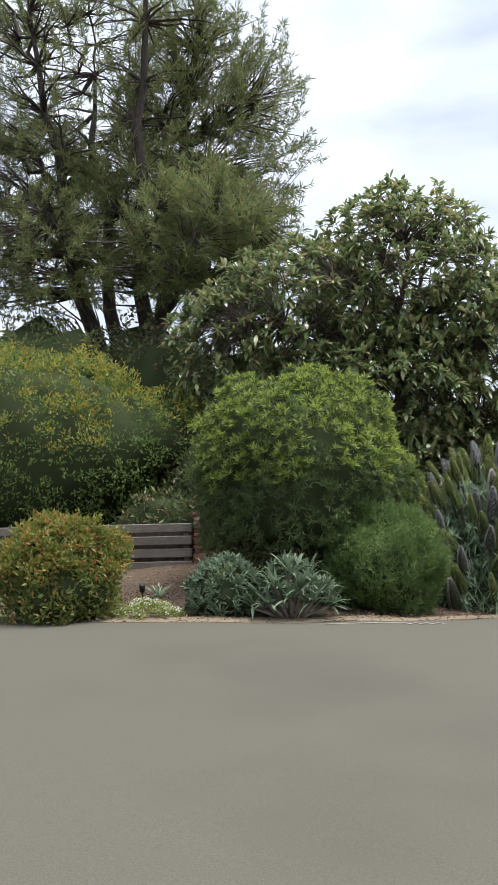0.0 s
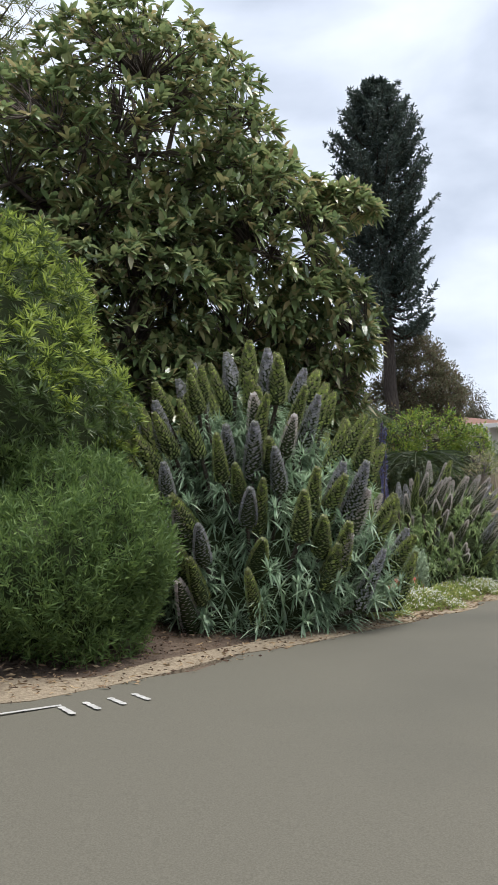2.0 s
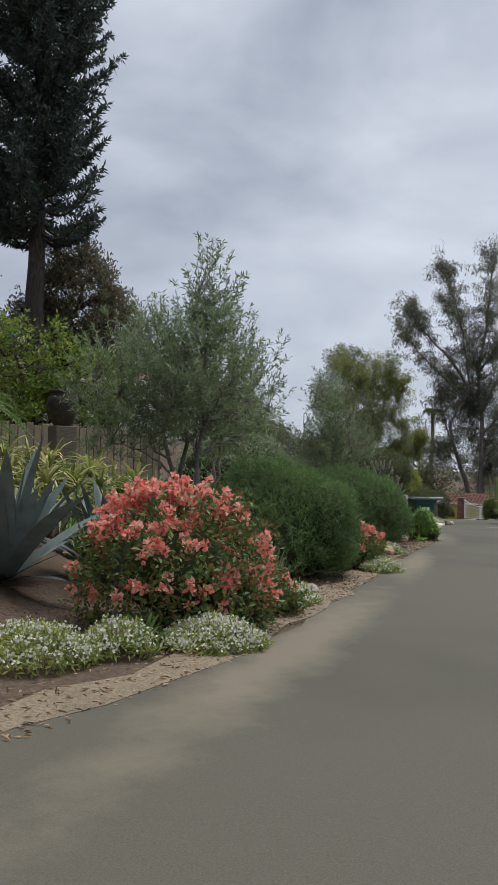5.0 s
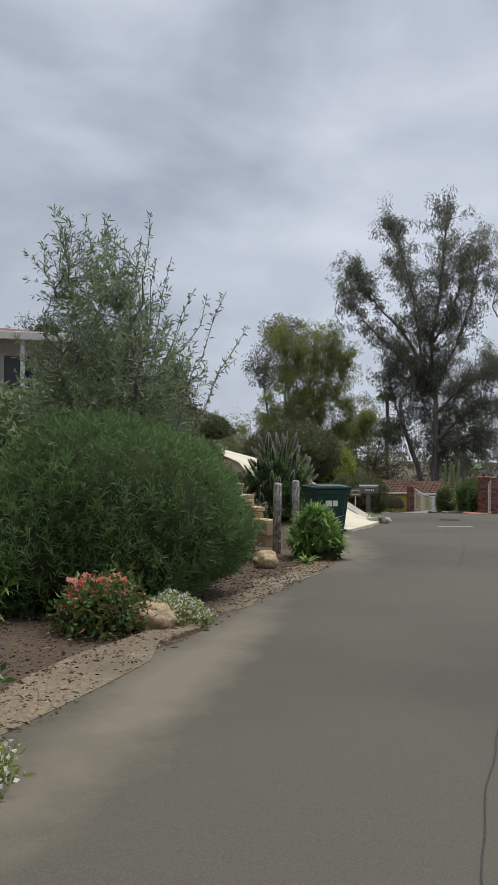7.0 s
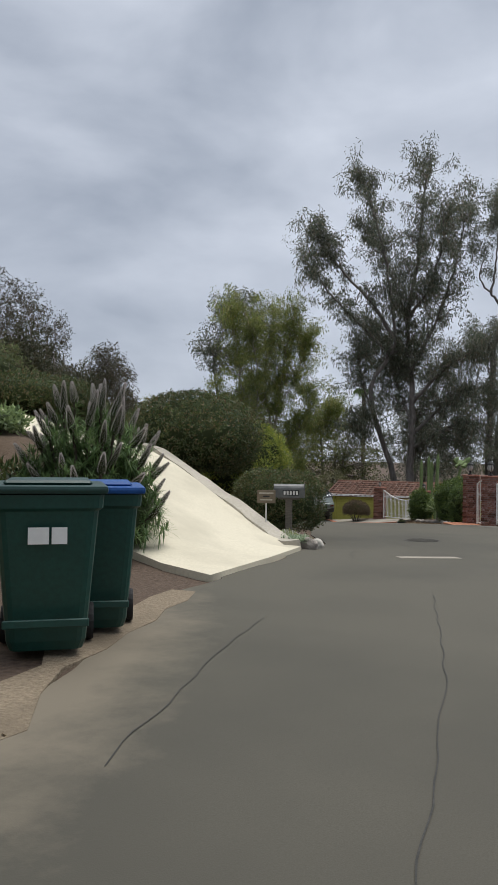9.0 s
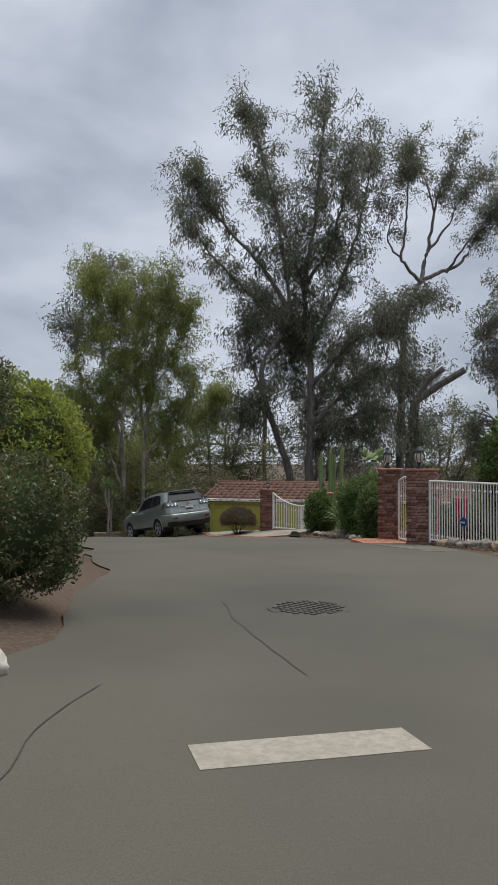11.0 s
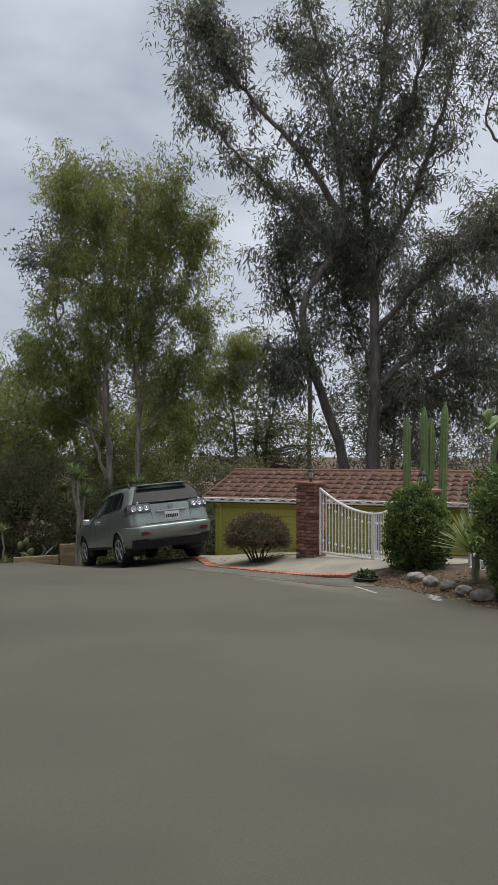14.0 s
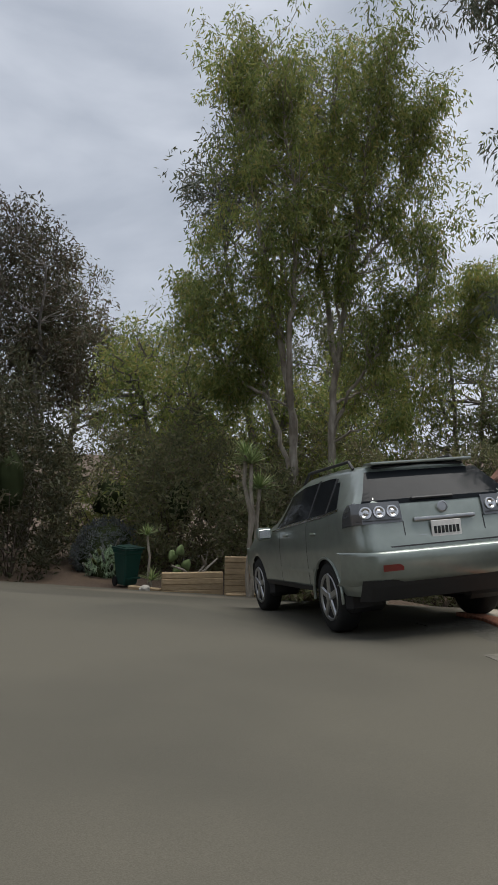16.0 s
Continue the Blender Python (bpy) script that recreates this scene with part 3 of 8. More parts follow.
def lathe(profile, sides=24, bm=None, at=(0, 0, 0)):
    """A turned body from (radius, height) pairs."""
    bm = bm or bmesh.new()
    rings = []
    for r, z in profile:
        rings.append([bm.verts.new((at[0] + r * math.cos(2 * math.pi * k / sides), at[1] + r * math.sin(2 * math.pi * k / sides), at[2] + z)) for k in range(sides)])
    for a, b in zip(rings, rings[1:]):
        for k in range(sides):
            bm.faces.new((a[k], a[(k + 1) % sides], b[(k + 1) % sides], b[k]))
    bm.faces.new(rings[0][::-1])
    bm.faces.new(rings[-1])
    return bm


def tube_bm(path, r, sides=8, radii=None):
    v, f = tube_data(path, radii if radii is not None else [r] * len(path), sides)
    bm = bmesh.new()
    vs = [bm.verts.new(p) for p in v]
    for q in f:
        bm.faces.new([vs[i] for i in q])
    bm.faces.new(vs[:sides][::-1])
    bm.faces.new(vs[-sides:])
    bm.normal_update()
    return bm


# ---- the lie of the land ----
PATH_S = np.array([-60.0, -30.0] + [(r[1] + r[2]) * METRES / math.sqrt(2) for r in ROWS] + [69.0, 73.0, 78.0, 110.0, 200.0])
PATH_H = np.array([1.6, 0.8] + [r[3] * METRES for r in ROWS] + [-3.34, -4.17, -4.97, -6.3, -8.2])
LEFT = np.array([(-60, 16), (-20, 12.5), (-8, 10.8), (-3.4, 9.6), (-1.6, 8.6), (0.5, 8.5), (2.0, 9.0), (4.4, 10.6), (5.8, 11.5), (7.5, 13.0), (9.0, 13.9), (11.4, 15.0), (15.0, 17.4),
                 (18.9, 20.2), (22.5, 22.5), (24.6, 24.0), (27.0, 26.2), (29.5, 28.2), (32.8, 30.2), (34.0, 30.8), (36.6, 33.6), (39.2, 37.5), (41.5, 43.0), (42.5, 50.0), (41.0, 60.0), (34.0, 72.0)], float)
RIGHT = np.array([(34.0, 84.0), (45.0, 67.0), (49.0, 60.6), (51.4, 58.0), (54.2, 56.0), (53.2, 51.0), (51.2, 46.4), (50.2, 43.4), (48.6, 39.3), (46.4, 36.0), (44.4, 33.2), (42.0, 30.8), (38.0, 27.3), (30.0, 20.3), (20.0, 12.6),
                  (12.0, 6.0), (7.0, -2.0), (5.0, -20.0), (5.0, -60.0)], float)


def seg_dist(x, y, line):
    """Signed distance to a polyline (positive to the left of its way)."""
    p = np.stack([np.asarray(x, float).ravel(), np.asarray(y, float).ravel()], 1)
    best = np.full(len(p), 1e9)
    sign = np.ones(len(p))
    for a, b in zip(line, line[1:]):
        d = b - a
        t = np.clip(((p - a) @ d) / (d @ d), 0, 1)
        q = p - a - t[:, None] * d
        r = np.hypot(q[:, 0], q[:, 1])
        s = np.sign(d[0] * q[:, 1] - d[1] * q[:, 0])
        m = r < best
        best[m], sign[m] = r[m], s[m]
    return best * sign


def ground_np(x, y):
    x, y = np.asarray(x, float), np.asarray(y, float)
    s = (x + y) / math.sqrt(2)
    z = np.interp(s, PATH_S, PATH_H)
    dl = seg_dist(x, y, LEFT).reshape(x.shape)
    fade = np.clip((64 - s) / 14, 0, 1)
    lift = np.clip(dl + 5, 0, 5) * 0.024 * np.clip((13 - s) / 6, 0, 1)
    bank = np.clip(dl, 0, 2) * (0.11 - 0.06 * np.clip((s - 8) / 6, 0, 1)) + np.clip(dl - 2, 0, 6) * 0.27 + np.clip(dl - 8, 0, 25) * 0.02
    win = np.clip((s - 39.5) / 3.5, 0, 1) * np.clip((57 - s) / 5, 0, 1)
    drive_rise = np.clip(dl - 0.3, 0, 3.1) * 0.38 * win * win * (3 - 2 * win)
    dr = seg_dist(x, y, RIGHT).reshape(x.shape)
    bed = np.clip(dr, 0, 1) * 0.22 * np.clip((s - 58) / 4, 0, 1) * np.clip((76 - s) / 5, 0, 1)
    z = z + (lift + bank) * fade + drive_rise + bed
    # the sloping verge where the car stands
    across, along = (x - 49.93) * 0.961 - (y - 45.99) * 0.277, (x - 49.93) * 0.277 + (y - 45.99) * 0.961
    k = np.clip((1.9 - np.abs(across)) / 0.9, 0, 1) * np.clip((2.9 - np.abs(along - 2.4)) / 1.0, 0, 1)
    k = k * k * (3 - 2 * k)
    return z * (1 - k) + (-3.168 + 0.07 * across - 0.128 * along) * k


def ground_z(x, y):
    return float(ground_np(np.array([x]), np.array([y]))[0])


def grid_axis(lo, hi, a, b, fine, coarse):
    left = a - np.cumsum(coarse * 1.25 ** np.arange(60))
    right = b + np.cumsum(coarse * 1.25 ** np.arange(60))
    return np.concatenate([[lo], left[left > lo][::-1], np.arange(a, b, fine), right[right < hi], [hi]])


gx, gy = grid_axis(-900, 900, -14, 66, 0.5, 0.9), grid_axis(-900, 900, -14, 70, 0.5, 0.9)
X, Y = np.meshgrid(gx, gy, indexing="ij")
Z = ground_np(X, Y)
rough_z = np.array([noise.noise(Vector((a * 0.9, b * 0.9, 0.3))) for a, b in zip(X.ravel(), Y.ravel())]).reshape(X.shape)
off_road = np.clip(seg_dist(X, Y, LEFT).reshape(X.shape), 0, 1)
on_road = np.clip(np.minimum(-seg_dist(X, Y, LEFT), -seg_dist(X, Y, RIGHT)).reshape(X.shape) - 0.25, 0, 0.6)
Z = Z + rough_z * 0.05 * off_road - 0.014 - on_road * 0.15
nx, ny = X.shape
idx = np.arange(nx * ny).reshape(nx, ny)
quads = np.stack([idx[:-1, :-1], idx[1:, :-1], idx[1:, 1:], idx[:-1, 1:]], -1).reshape(-1, 4)
ground = part("ground", np_mesh("ground", np.stack([X, Y, Z], -1).reshape(-1, 3), [quads], M_SOIL, True), M_SOIL)
tagged(ground, "brown bare garden soil with leaf litter sloping up", "ground", kind="structure")


def sheet(name, outline, mat, rise, label, category, kind="structure", step=0.6, parent=None):
    """A sheet over the ground inside an outline, cut into small faces that follow the slope."""
    bm = bmesh.new()
    vs = [bm.verts.new((x, y, 0)) for x, y in outline]
    bm.faces.new(vs)
    xs, ys = [p[0] for p in outline], [p[1] for p in outline]
    for axis, lo, hi in ((0, min(xs), max(xs)), (1, min(ys), max(ys))):
        n = int((hi - lo) / step)
        for k in range(1, n + 1):
            co, no = [0, 0, 0], [0, 0, 0]
            co[axis], no[axis] = lo + k * (hi - lo) / (n + 1), 1
            bmesh.ops.bisect_plane(bm, geom=bm.verts[:] + bm.edges[:] + bm.faces[:], plane_co=co, plane_no=no)
    bm.normal_update()
    zz = ground_np(np.array([v.co.x for v in bm.verts]), np.array([v.co.y for v in bm.verts]))
    for v, z in zip(bm.verts, zz):
        v.co.z = z + rise
    rim = [e for e in bm.edges if len(e.link_faces) == 1]
    low = bmesh.ops.extrude_edge_only(bm, edges=rim)
    bmesh.ops.translate(bm, verts=[g for g in low["geom"] if isinstance(g, bmesh.types.BMVert)], vec=(0, 0, -0.07 - rise))
    bmesh.ops.split_edges(bm, edges=rim)
    bmesh.ops.recalc_face_normals(bm, faces=bm.faces)
    ob = part(name, bm, mat, parent, smooth=True)
    return tagged(ob, label, category, kind=kind) if category else ob


ragged = []
fineL = [np.array(a) + (np.array(b) - np.array(a)) * t for a, b in zip(LEFT, LEFT[1:]) for t in np.linspace(0, 1, max(2, int(np.hypot(*(b - a)) / 0.5)), endpoint=False)]
for p in fineL:
    k = noise.noise(Vector((p[0] * 0.8, p[1] * 0.8, 4))) * 0.25
    ragged.append((p[0] - k, p[1] + k))
road = sheet("road", ragged + [tuple(p) for p in RIGHT], M_ASPHALT, 0.010, "grey asphalt lane with cracks and patches", "road", step=1.0)


edge = [(p[0], p[1]) for p in fineL]
out_l, in_l = [], []
for k, p in enumerate(edge[:-1]):
    d = np.array(edge[k + 1]) - np.array(p)
    if np.hypot(*d) < 1e-6:
        continue
    nrm = np.array([-d[1], d[0]]) / np.hypot(*d)
    if -4 < p[0] < 28.5 and p[1] < 28:
        w1, w2 = 0.14 + 0.25 * noise.noise(Vector((p[0] * 1.6, p[1] * 1.6, 7))), 0.02 + 0.22 * noise.noise(Vector((p[0] * 1.9, p[1] * 1.9, 9)))
        out_l.append(tuple(np.array(p) + nrm * (w1 + 0.12)))
        in_l.append(tuple(np.array(p) - nrm * (w2 + 0.05)))
sheet("dusty_verge", out_l + in_l[::-1], M_GRAVEL, 0.016, "pale dusty strip of soil and grit beside the lane", "verge", step=0.7)


def on_ground(x, y, dz=0.0):
    return (x, y, ground_z(x, y) + dz)


# ---- trees ----
woody("pine_tree", on_ground(-3.9, 22.5), [(-4.6, 22.5, 16, 5.2, 4.2, 5.5, 4), (-1.0, 23.5, 14.6, 3.6, 3.0, 4.5, 3), (-7.5, 21.5, 11.5, 3.2, 3.0, 3.0, 1.6), (-0.9, 18.9, 8.9, 2.3, 2.0, 1.9, 2.0), (-5.5, 20, 9, 3.0, 2, 1.6, 0.9), (-3.0, 21.5, 11.0, 3.2, 2.2, 2.2, 1.4)],
      G_PINE, M_BARKDARK, "tall spreading pine with dark branching trunk", "tree", trunk_r=0.38, stems=4, fork=0.16, n_clumps=2700, per=64, clump_r=0.42, leaf=(0.25, 0.028), style="plume", up=0.5, limbs=34, crown_from=0.25, limb_r=0.4, hollow=0.3, twig=0.025)
woody("magnolia_tree", on_ground(2.9, 16.6), [(1.2, 16.0, 5.6, 2.4, 2.0, 2.1, 2.2), (3.5, 16.2, 6.5, 2.3, 2.2, 2.5, 3), (4.9, 15.6, 4.7, 1.7, 1.7, 2.0, 2.2), (2.6, 15.2, 3.9, 2.6, 1.6, 1.6, 1.8), (-0.4, 15.6, 5.0, 1.4, 1.3, 1.6, 0.9), (6.1, 15.3, 3.6, 0.95, 0.9, 1.1, 0.8), (6.5, 15.2, 5.6, 0.7, 0.5, 0.3, 0.25), (3.6, 14.8, 2.2, 1.8, 1.2, 1.2, 1.0), (5.6, 15.6, 2.4, 1.3, 1.1, 1.3, 1.0)],
      G_MAGN, M_BARK, "broad magnolia with dark glossy leaves", "tree", trunk_r=0.2, stems=2, fork=0.08, n_clumps=4500, per=12, clump_r=0.2, leaf=(0.22, 0.074), style="rosette", up=0.55, limbs=18, hollow=0.6, limb_r=0.25, twig=0.012)




def tiered_conifer(name, at, height, radius, label):
    """A dark even column: whorls of short limbs that turn up at the ends, each a spray of ropes thick with needles."""
    root = thing(name, at, label, "tree")
    wood = [tube_data(bend_path((0, 0, -0.2), (0.2, 0.1, height), 14, 0, 0.01), np.linspace(0.36, 0.04, 14), 10)]
    leaves = []
    z = height * 0.36
    while z < height - 0.15:
        t = (z / height - 0.36) / 0.64
        rr = radius * float(np.interp(t, [0, 0.06, 0.5, 0.78, 0.92, 1], [0.82, 1.0, 0.98, 0.86, 0.55, 0.12])) * RNG.uniform(0.74, 1.1)
        turn = RNG.random() * 6.28
        for k in range(8):
            if RNG.random() < 0.07:
                continue
            a = turn + 2 * math.pi * (k / 8 + RNG.normal() * 0.025)
            L = rr * RNG.uniform(0.74, 1.05)
            s = np.linspace(0, 1, 9)
            out = np.array([math.cos(a), math.sin(a), 0.0])
            p = np.array([0, 0, z]) + out * (L * s)[:, None]
            p[:, 2] += L * (-0.24 * np.sin(np.pi * s) + 0.20 * s ** 3)
            wood.append(tube_data(p, np.linspace(0.06, 0.014, 9), 4))
            across = np.array([-out[1], out[0], 0.0])
            for q in (0.3, 0.45, 0.58, 0.7, 0.82, 0.92, 1.0):
                c = np.array([np.interp(q, s, p[:, i]) for i in range(3)])
                for sg in ((-1, 1) if q < 1 else (0,)):
                    way = unit(out * 0.75 + across * sg * 0.8 + np.array([0, 0, 0.05 + 0.45 * q]) + RNG.normal(size=3) * 0.12)
                    m = 30
                    r = RNG.random((m, 1)) * (0.34 + 0.3 * (1 - q)) * min(1.0, L)
                    o = c + way * r + np.array([0, 0, 0.25]) * r * r
                    d = unit(way * 0.8 + rand_dirs(m, 0.25))
                    leaves.append(leaf_data(o, d, RNG.uniform(0.14, 0.28, m), 0.055, 0.1))
        z += height * 0.024 * RNG.uniform(0.7, 1.3)
    v, f = join(wood)
    part("trunk", np_mesh("trunk", v, f, M_BARKDARK, True), M_BARKDARK, root)
    v, f = join(leaves)
    part("crown", np_mesh("crown", v, f, G_CONIF), G_CONIF, root)
    return root


tiered_conifer("conifer_tree", (17.2, 33.8, 1.6), 17.6, 2.3, "tall dark columnar conifer with upswept branches")

woody("brown_cypress", (19.0, 34.9, 2.6), [(18.9, 34.6, 5.9, 1.5, 1.3, 2.2, 2.4), (20.3, 34.5, 5.0, 1.0, 1.0, 1.7, 1.3), (17.7, 34.9, 4.8, 1.2, 1.0, 1.6, 1.2)], G_BROWN, M_BARK, "rusty brown-green cypress clump", "tree", 0.2, n_clumps=800, per=40, clump_r=0.34, leaf=(0.13, 0.05), up=0.9, limbs=10, hollow=0.6)
woody("brown_cypress", (15.0, 36.0, 2.6), [(14.7, 35.3, 5.6, 1.7, 1.3, 1.9, 2), (13.0, 35.6, 4.8, 1.2, 1.1, 1.5, 1)], G_BROWN, M_BARK, "dark brown-green cypress behind the conifer", "tree", 0.2, n_clumps=560, per=40, clump_r=0.34, leaf=(0.13, 0.05), up=0.9, limbs=10, hollow=0.6)
for px, py, pz, w in ((29.6, 46.0, 4.6, 1.5), (32.2, 45.4, 3.7, 1.4), (34.4, 45.6, 3.0, 1.1), (25.6, 48.5, 5.0, 2.4), (37.2, 47.0, 2.2, 1.3), (21.0, 49.0, 5.6, 2.6)):
    woody("far_tree", (px, py, ground_z(px, py)), [(px, py, pz - 0.6, w * 0.8, w * 0.8, 1.9, 2), (px + w * 0.5, py, pz - 1.7, w, w, 1.4, 1.6), (px - w * 0.5, py, pz - 2.2, w, w, 1.6, 1.6)], G_FAR, M_BARK, "distant dull brown-green garden tree", "tree", 0.18, n_clumps=360, per=44, clump_r=0.5, leaf=(0.17, 0.06), up=0.5, limbs=10, hollow=0.45, group="trees behind the houses")
woody("lime_green_bush_tree", (14.0, 25.3, 0.6), [(13.6, 25.0, 2.5, 1.5, 1.1, 1.0, 2), (14.9, 24.8, 2.1, 0.9, 0.8, 0.9, 1.2), (13.0, 24.8, 1.7, 1.1, 0.8, 0.9, 1.2), (14.4, 24.6, 1.5, 1.3, 0.7, 0.8, 1.2)], G_LIME, M_BARK, "rounded yellow-green leafy bush behind the board fence", "bush", 0.08, n_clumps=640, per=20, clump_r=0.18, leaf=(0.11, 0.045), up=0.3, limbs=12, hollow=0.6)
woody("willow_leaf_tree", on_ground(14.3, 19.9), [(14.3, 19.8, 1.9, 1.0, 0.9, 1.15, 3), (14.4, 19.5, 2.9, 0.4, 0.4, 0.85, 0.8), (13.3, 20.1, 1.7, 0.7, 0.6, 1.0, 1.2), (15.4, 20.2, 1.8, 0.8, 0.7, 1.15, 1.4), (14.0, 20.4, 2.5, 0.4, 0.4, 0.6, 0.4)],
      G_OLIVE, M_BARKGREY, "feathery grey-green small tree with wispy shoots", "tree", 0.05, stems=3, fork=0.12, n_clumps=900, per=36, clump_r=0.22, leaf=(0.09, 0.016), style="plume", up=0.9, limbs=24, hollow=0.25, twig=0.007)
woody("willow_leaf_tree", on_ground(20.2, 23.3), [(20.2, 23.2, 1.1, 1.0, 0.8, 0.8, 3), (19.6, 23.0, 2.05, 0.35, 0.35, 0.65, 0.5), (20.5, 23.4, 1.9, 0.4, 0.4, 0.65, 0.5), (20.1, 23.3, 2.3, 0.25, 0.25, 0.5, 0.25)], G_OLIVE, M_BARKGREY, "low feathery grey-green tree", "tree", 0.05, stems=3, fork=0.2, n_clumps=620, per=34, clump_r=0.2, leaf=(0.085, 0.014), style="plume", up=0.7, limbs=18, hollow=0.3, twig=0.007)
woody("willow_leaf_tree", on_ground(24.7, 30.6), [(24.7, 30.5, 0.8, 1.3, 1.2, 1.2, 3), (26.2, 31.3, 0.5, 0.9, 0.9, 0.95, 1.6), (23.4, 30.2, 0.8, 0.9, 0.9, 1.0, 1)], G_OLIVED, M_BARKGREY, "bushy grey-green tree behind the block wall", "tree", 0.05, stems=3, fork=0.2, n_clumps=760, per=34, clump_r=0.22, leaf=(0.085, 0.016), style="plume", up=0.7, limbs=18, hollow=0.3, twig=0.007)
woody("willow_leaf_tree", on_ground(17.0, 23.4), [(16.9, 23.3, 2.0, 1.2, 0.9, 0.9, 3)], G_OLIVE, M_BARKGREY, "feathery grey-green tree on the bank", "tree", 0.05, stems=3, fork=0.2, n_clumps=260, per=34, clump_r=0.22, leaf=(0.08, 0.013), style="plume", up=0.7, limbs=18, hollow=0.3, twig=0.007)


# long wispy shoots above the feathery tree
ws = thing("willow_shoots", on_ground(20.2, 23.3), "long thin wispy shoots with narrow leaves", "tree")
wz = ground_z(20.2, 23.3)
blades = []
for k, (tx, ty, tz) in enumerate(((20.51, 23.0, 3.0), (20.44, 23.06, 2.75), (20.57, 22.96, 2.5), (20.7, 22.85, 2.52), (20.91, 22.69, 2.18), (21.01, 22.61, 2.1), (21.17, 22.47, 2.14), (21.36, 22.32, 1.77), (21.27, 22.4, 1.4), (20.85, 22.8, 1.9))):
    tip = np.array([tx - 20.2, ty - 23.3, tz - wz])
    p = bend_path((tip[0] * 0.3, tip[1] * 0.3, 0.2), tip, 10, 0.0, 0.05)
    p[:, :2] += (np.linspace(0, 1, 10) ** 2 - np.linspace(0, 1, 10))[:, None] * tip[:2] * 0.4
    v, f = tube_data(p, np.linspace(0.012, 0.003, 10), 5)
    part("stem", np_mesh("stem", v, [f], M_BARKGREY, True), M_BARKGREY, ws)
    n = 110
    q = RNG.uniform(0.35, 1.0, n)
    o = np.stack([np.interp(q, np.linspace(0, 1, 10), p[:, j]) for j in range(3)], 1)
    blades.append(leaf_data(o, unit(rand_dirs(n, 0.5)), RNG.uniform(0.05, 0.1, n), 0.015, 0.15))
v, f = join(blades)
part("foliage", np_mesh("foliage", v, f, G_OLIVE), G_OLIVE, ws)


def limb(grown, points, r0, r1, leaf_from, spread, clumps):
    """Adds one limb, drawn smoothly through a few points, with clumps of leaves round its outer part."""
    p = np.array(points, float)
    n = len(p)
    tt = np.linspace(0, n - 1, 5 * n)
    ext = np.concatenate([[2 * p[0] - p[1]], p, [2 * p[-1] - p[-2]]])
    q = []
    for t in tt:
        i = min(n - 2, int(t))
        f = t - i
        a, b, c, d = ext[i:i + 4]
        q.append(0.5 * (2 * b + (c - a) * f + (2 * a - 5 * b + 4 * c - d) * f * f + (3 * b - a - 3 * c + d) * f ** 3))
    q = np.array(q)
    q[1:-1] += RNG.normal(size=(len(q) - 2, 3)) * 0.035
    rad = (r0 + (r1 - r0) * np.linspace(0, 1, len(q)) ** 0.7) * 0.74
    grown["wood"].append(tube_data(q, rad, 8))
    k0 = int(leaf_from * len(q))
    made = []
    for _ in range(max(2, int(clumps * 0.52))):
        a = int(RNG.integers(k0, len(q)))
        way = unit(rand_dirs(1, 0.25)[0] + unit(q[min(a + 2, len(q) - 1)] - q[max(a - 2, 0)]) * 0.55)
        reach = spread * RNG.uniform(0.35, 2.3)
        tip = q[a] + way * reach
        tw = bend_path(q[a], tip, 7, 0.08, 0.16)
        grown["wood"].append(tube_data(tw, np.linspace(min(0.05, rad[a] * 0.55), 0.008, 7), 4))
        for u in RNG.uniform(0.5, 1.12, 5):
            made.append(q[a] + (tip - q[a]) * u + rand_dirs(1, -0.5)[0] * 0.42 * RNG.random())
    c = np.array(made)
    off = rand_dirs(len(c), -0.2)
    grown["clumps"].append(c)
    grown["out"].append(unit(off))


def squash(grown, k):
    """Lowers a drawn tree by a factor."""
    by = np.array([1, 1, k])
    grown["wood"] = [(v * by, f) for v, f in grown["wood"]]
    grown["clumps"] = [c * by for c in grown["clumps"]]


def finish(name, at, rz, grown, leaf_mat, bark, label, per, clump_r, leaf, droop, out=0.6):
    root = thing(name, at, label, "tree", rz=rz)
    v, f = join(grown["wood"])
    part("trunk", np_mesh("trunk", v, f, bark, True), bark, root)
    v, f = crown_leaves(np.concatenate(grown["clumps"]), np.concatenate(grown["out"]), per, clump_r, leaf, droop, 0.0, "leaf", out)
    part("crown", np_mesh("crown", v, f, leaf_mat), leaf_mat, root)


grown = {"wood": [], "clumps": [], "out": []}
limb(grown, [(0.3, 0.1, 0.4), (0.2, 0.0, 3.9), (0.3, -0.1, 7.4), (0.2, -0.1, 10.9), (0.0, -0.2, 14.4), (0.6, 0.2, 18.6), (0.9, 0.4, 22.4), (1.3, 0.5, 25.0)], 0.42, 0.05, 0.42, 1.15, 210)
limb(grown, [(-0.7, 0.4, 0.3), (-0.8, 0.3, 3.9), (-1.9, -0.1, 7.4), (-2.2, -0.6, 10.1), (-0.8, -0.7, 12.8), (-1.4, -1.1, 17.6), (-2.3, -1.4, 21.4), (-3.0, -1.4, 23.3)], 0.34, 0.04, 0.5, 0.95, 150)
limb(grown, [(-0.8, -0.7, 12.8), (-2.3, -1.2, 15.3), (-4.0, -1.8, 17.1), (-5.0, -2.3, 18.4), (-6.0, -2.3, 19.9)], 0.2, 0.03, 0.2, 0.85, 120)
limb(grown, [(-1.5, 0.3, 12.5), (-3.2, 0.3, 14.3), (-4.9, 0.3, 16.1), (-6.1, 0.2, 17.9), (-6.8, 0.2, 18.4)], 0.15, 0.03, 0.25, 0.75, 70)
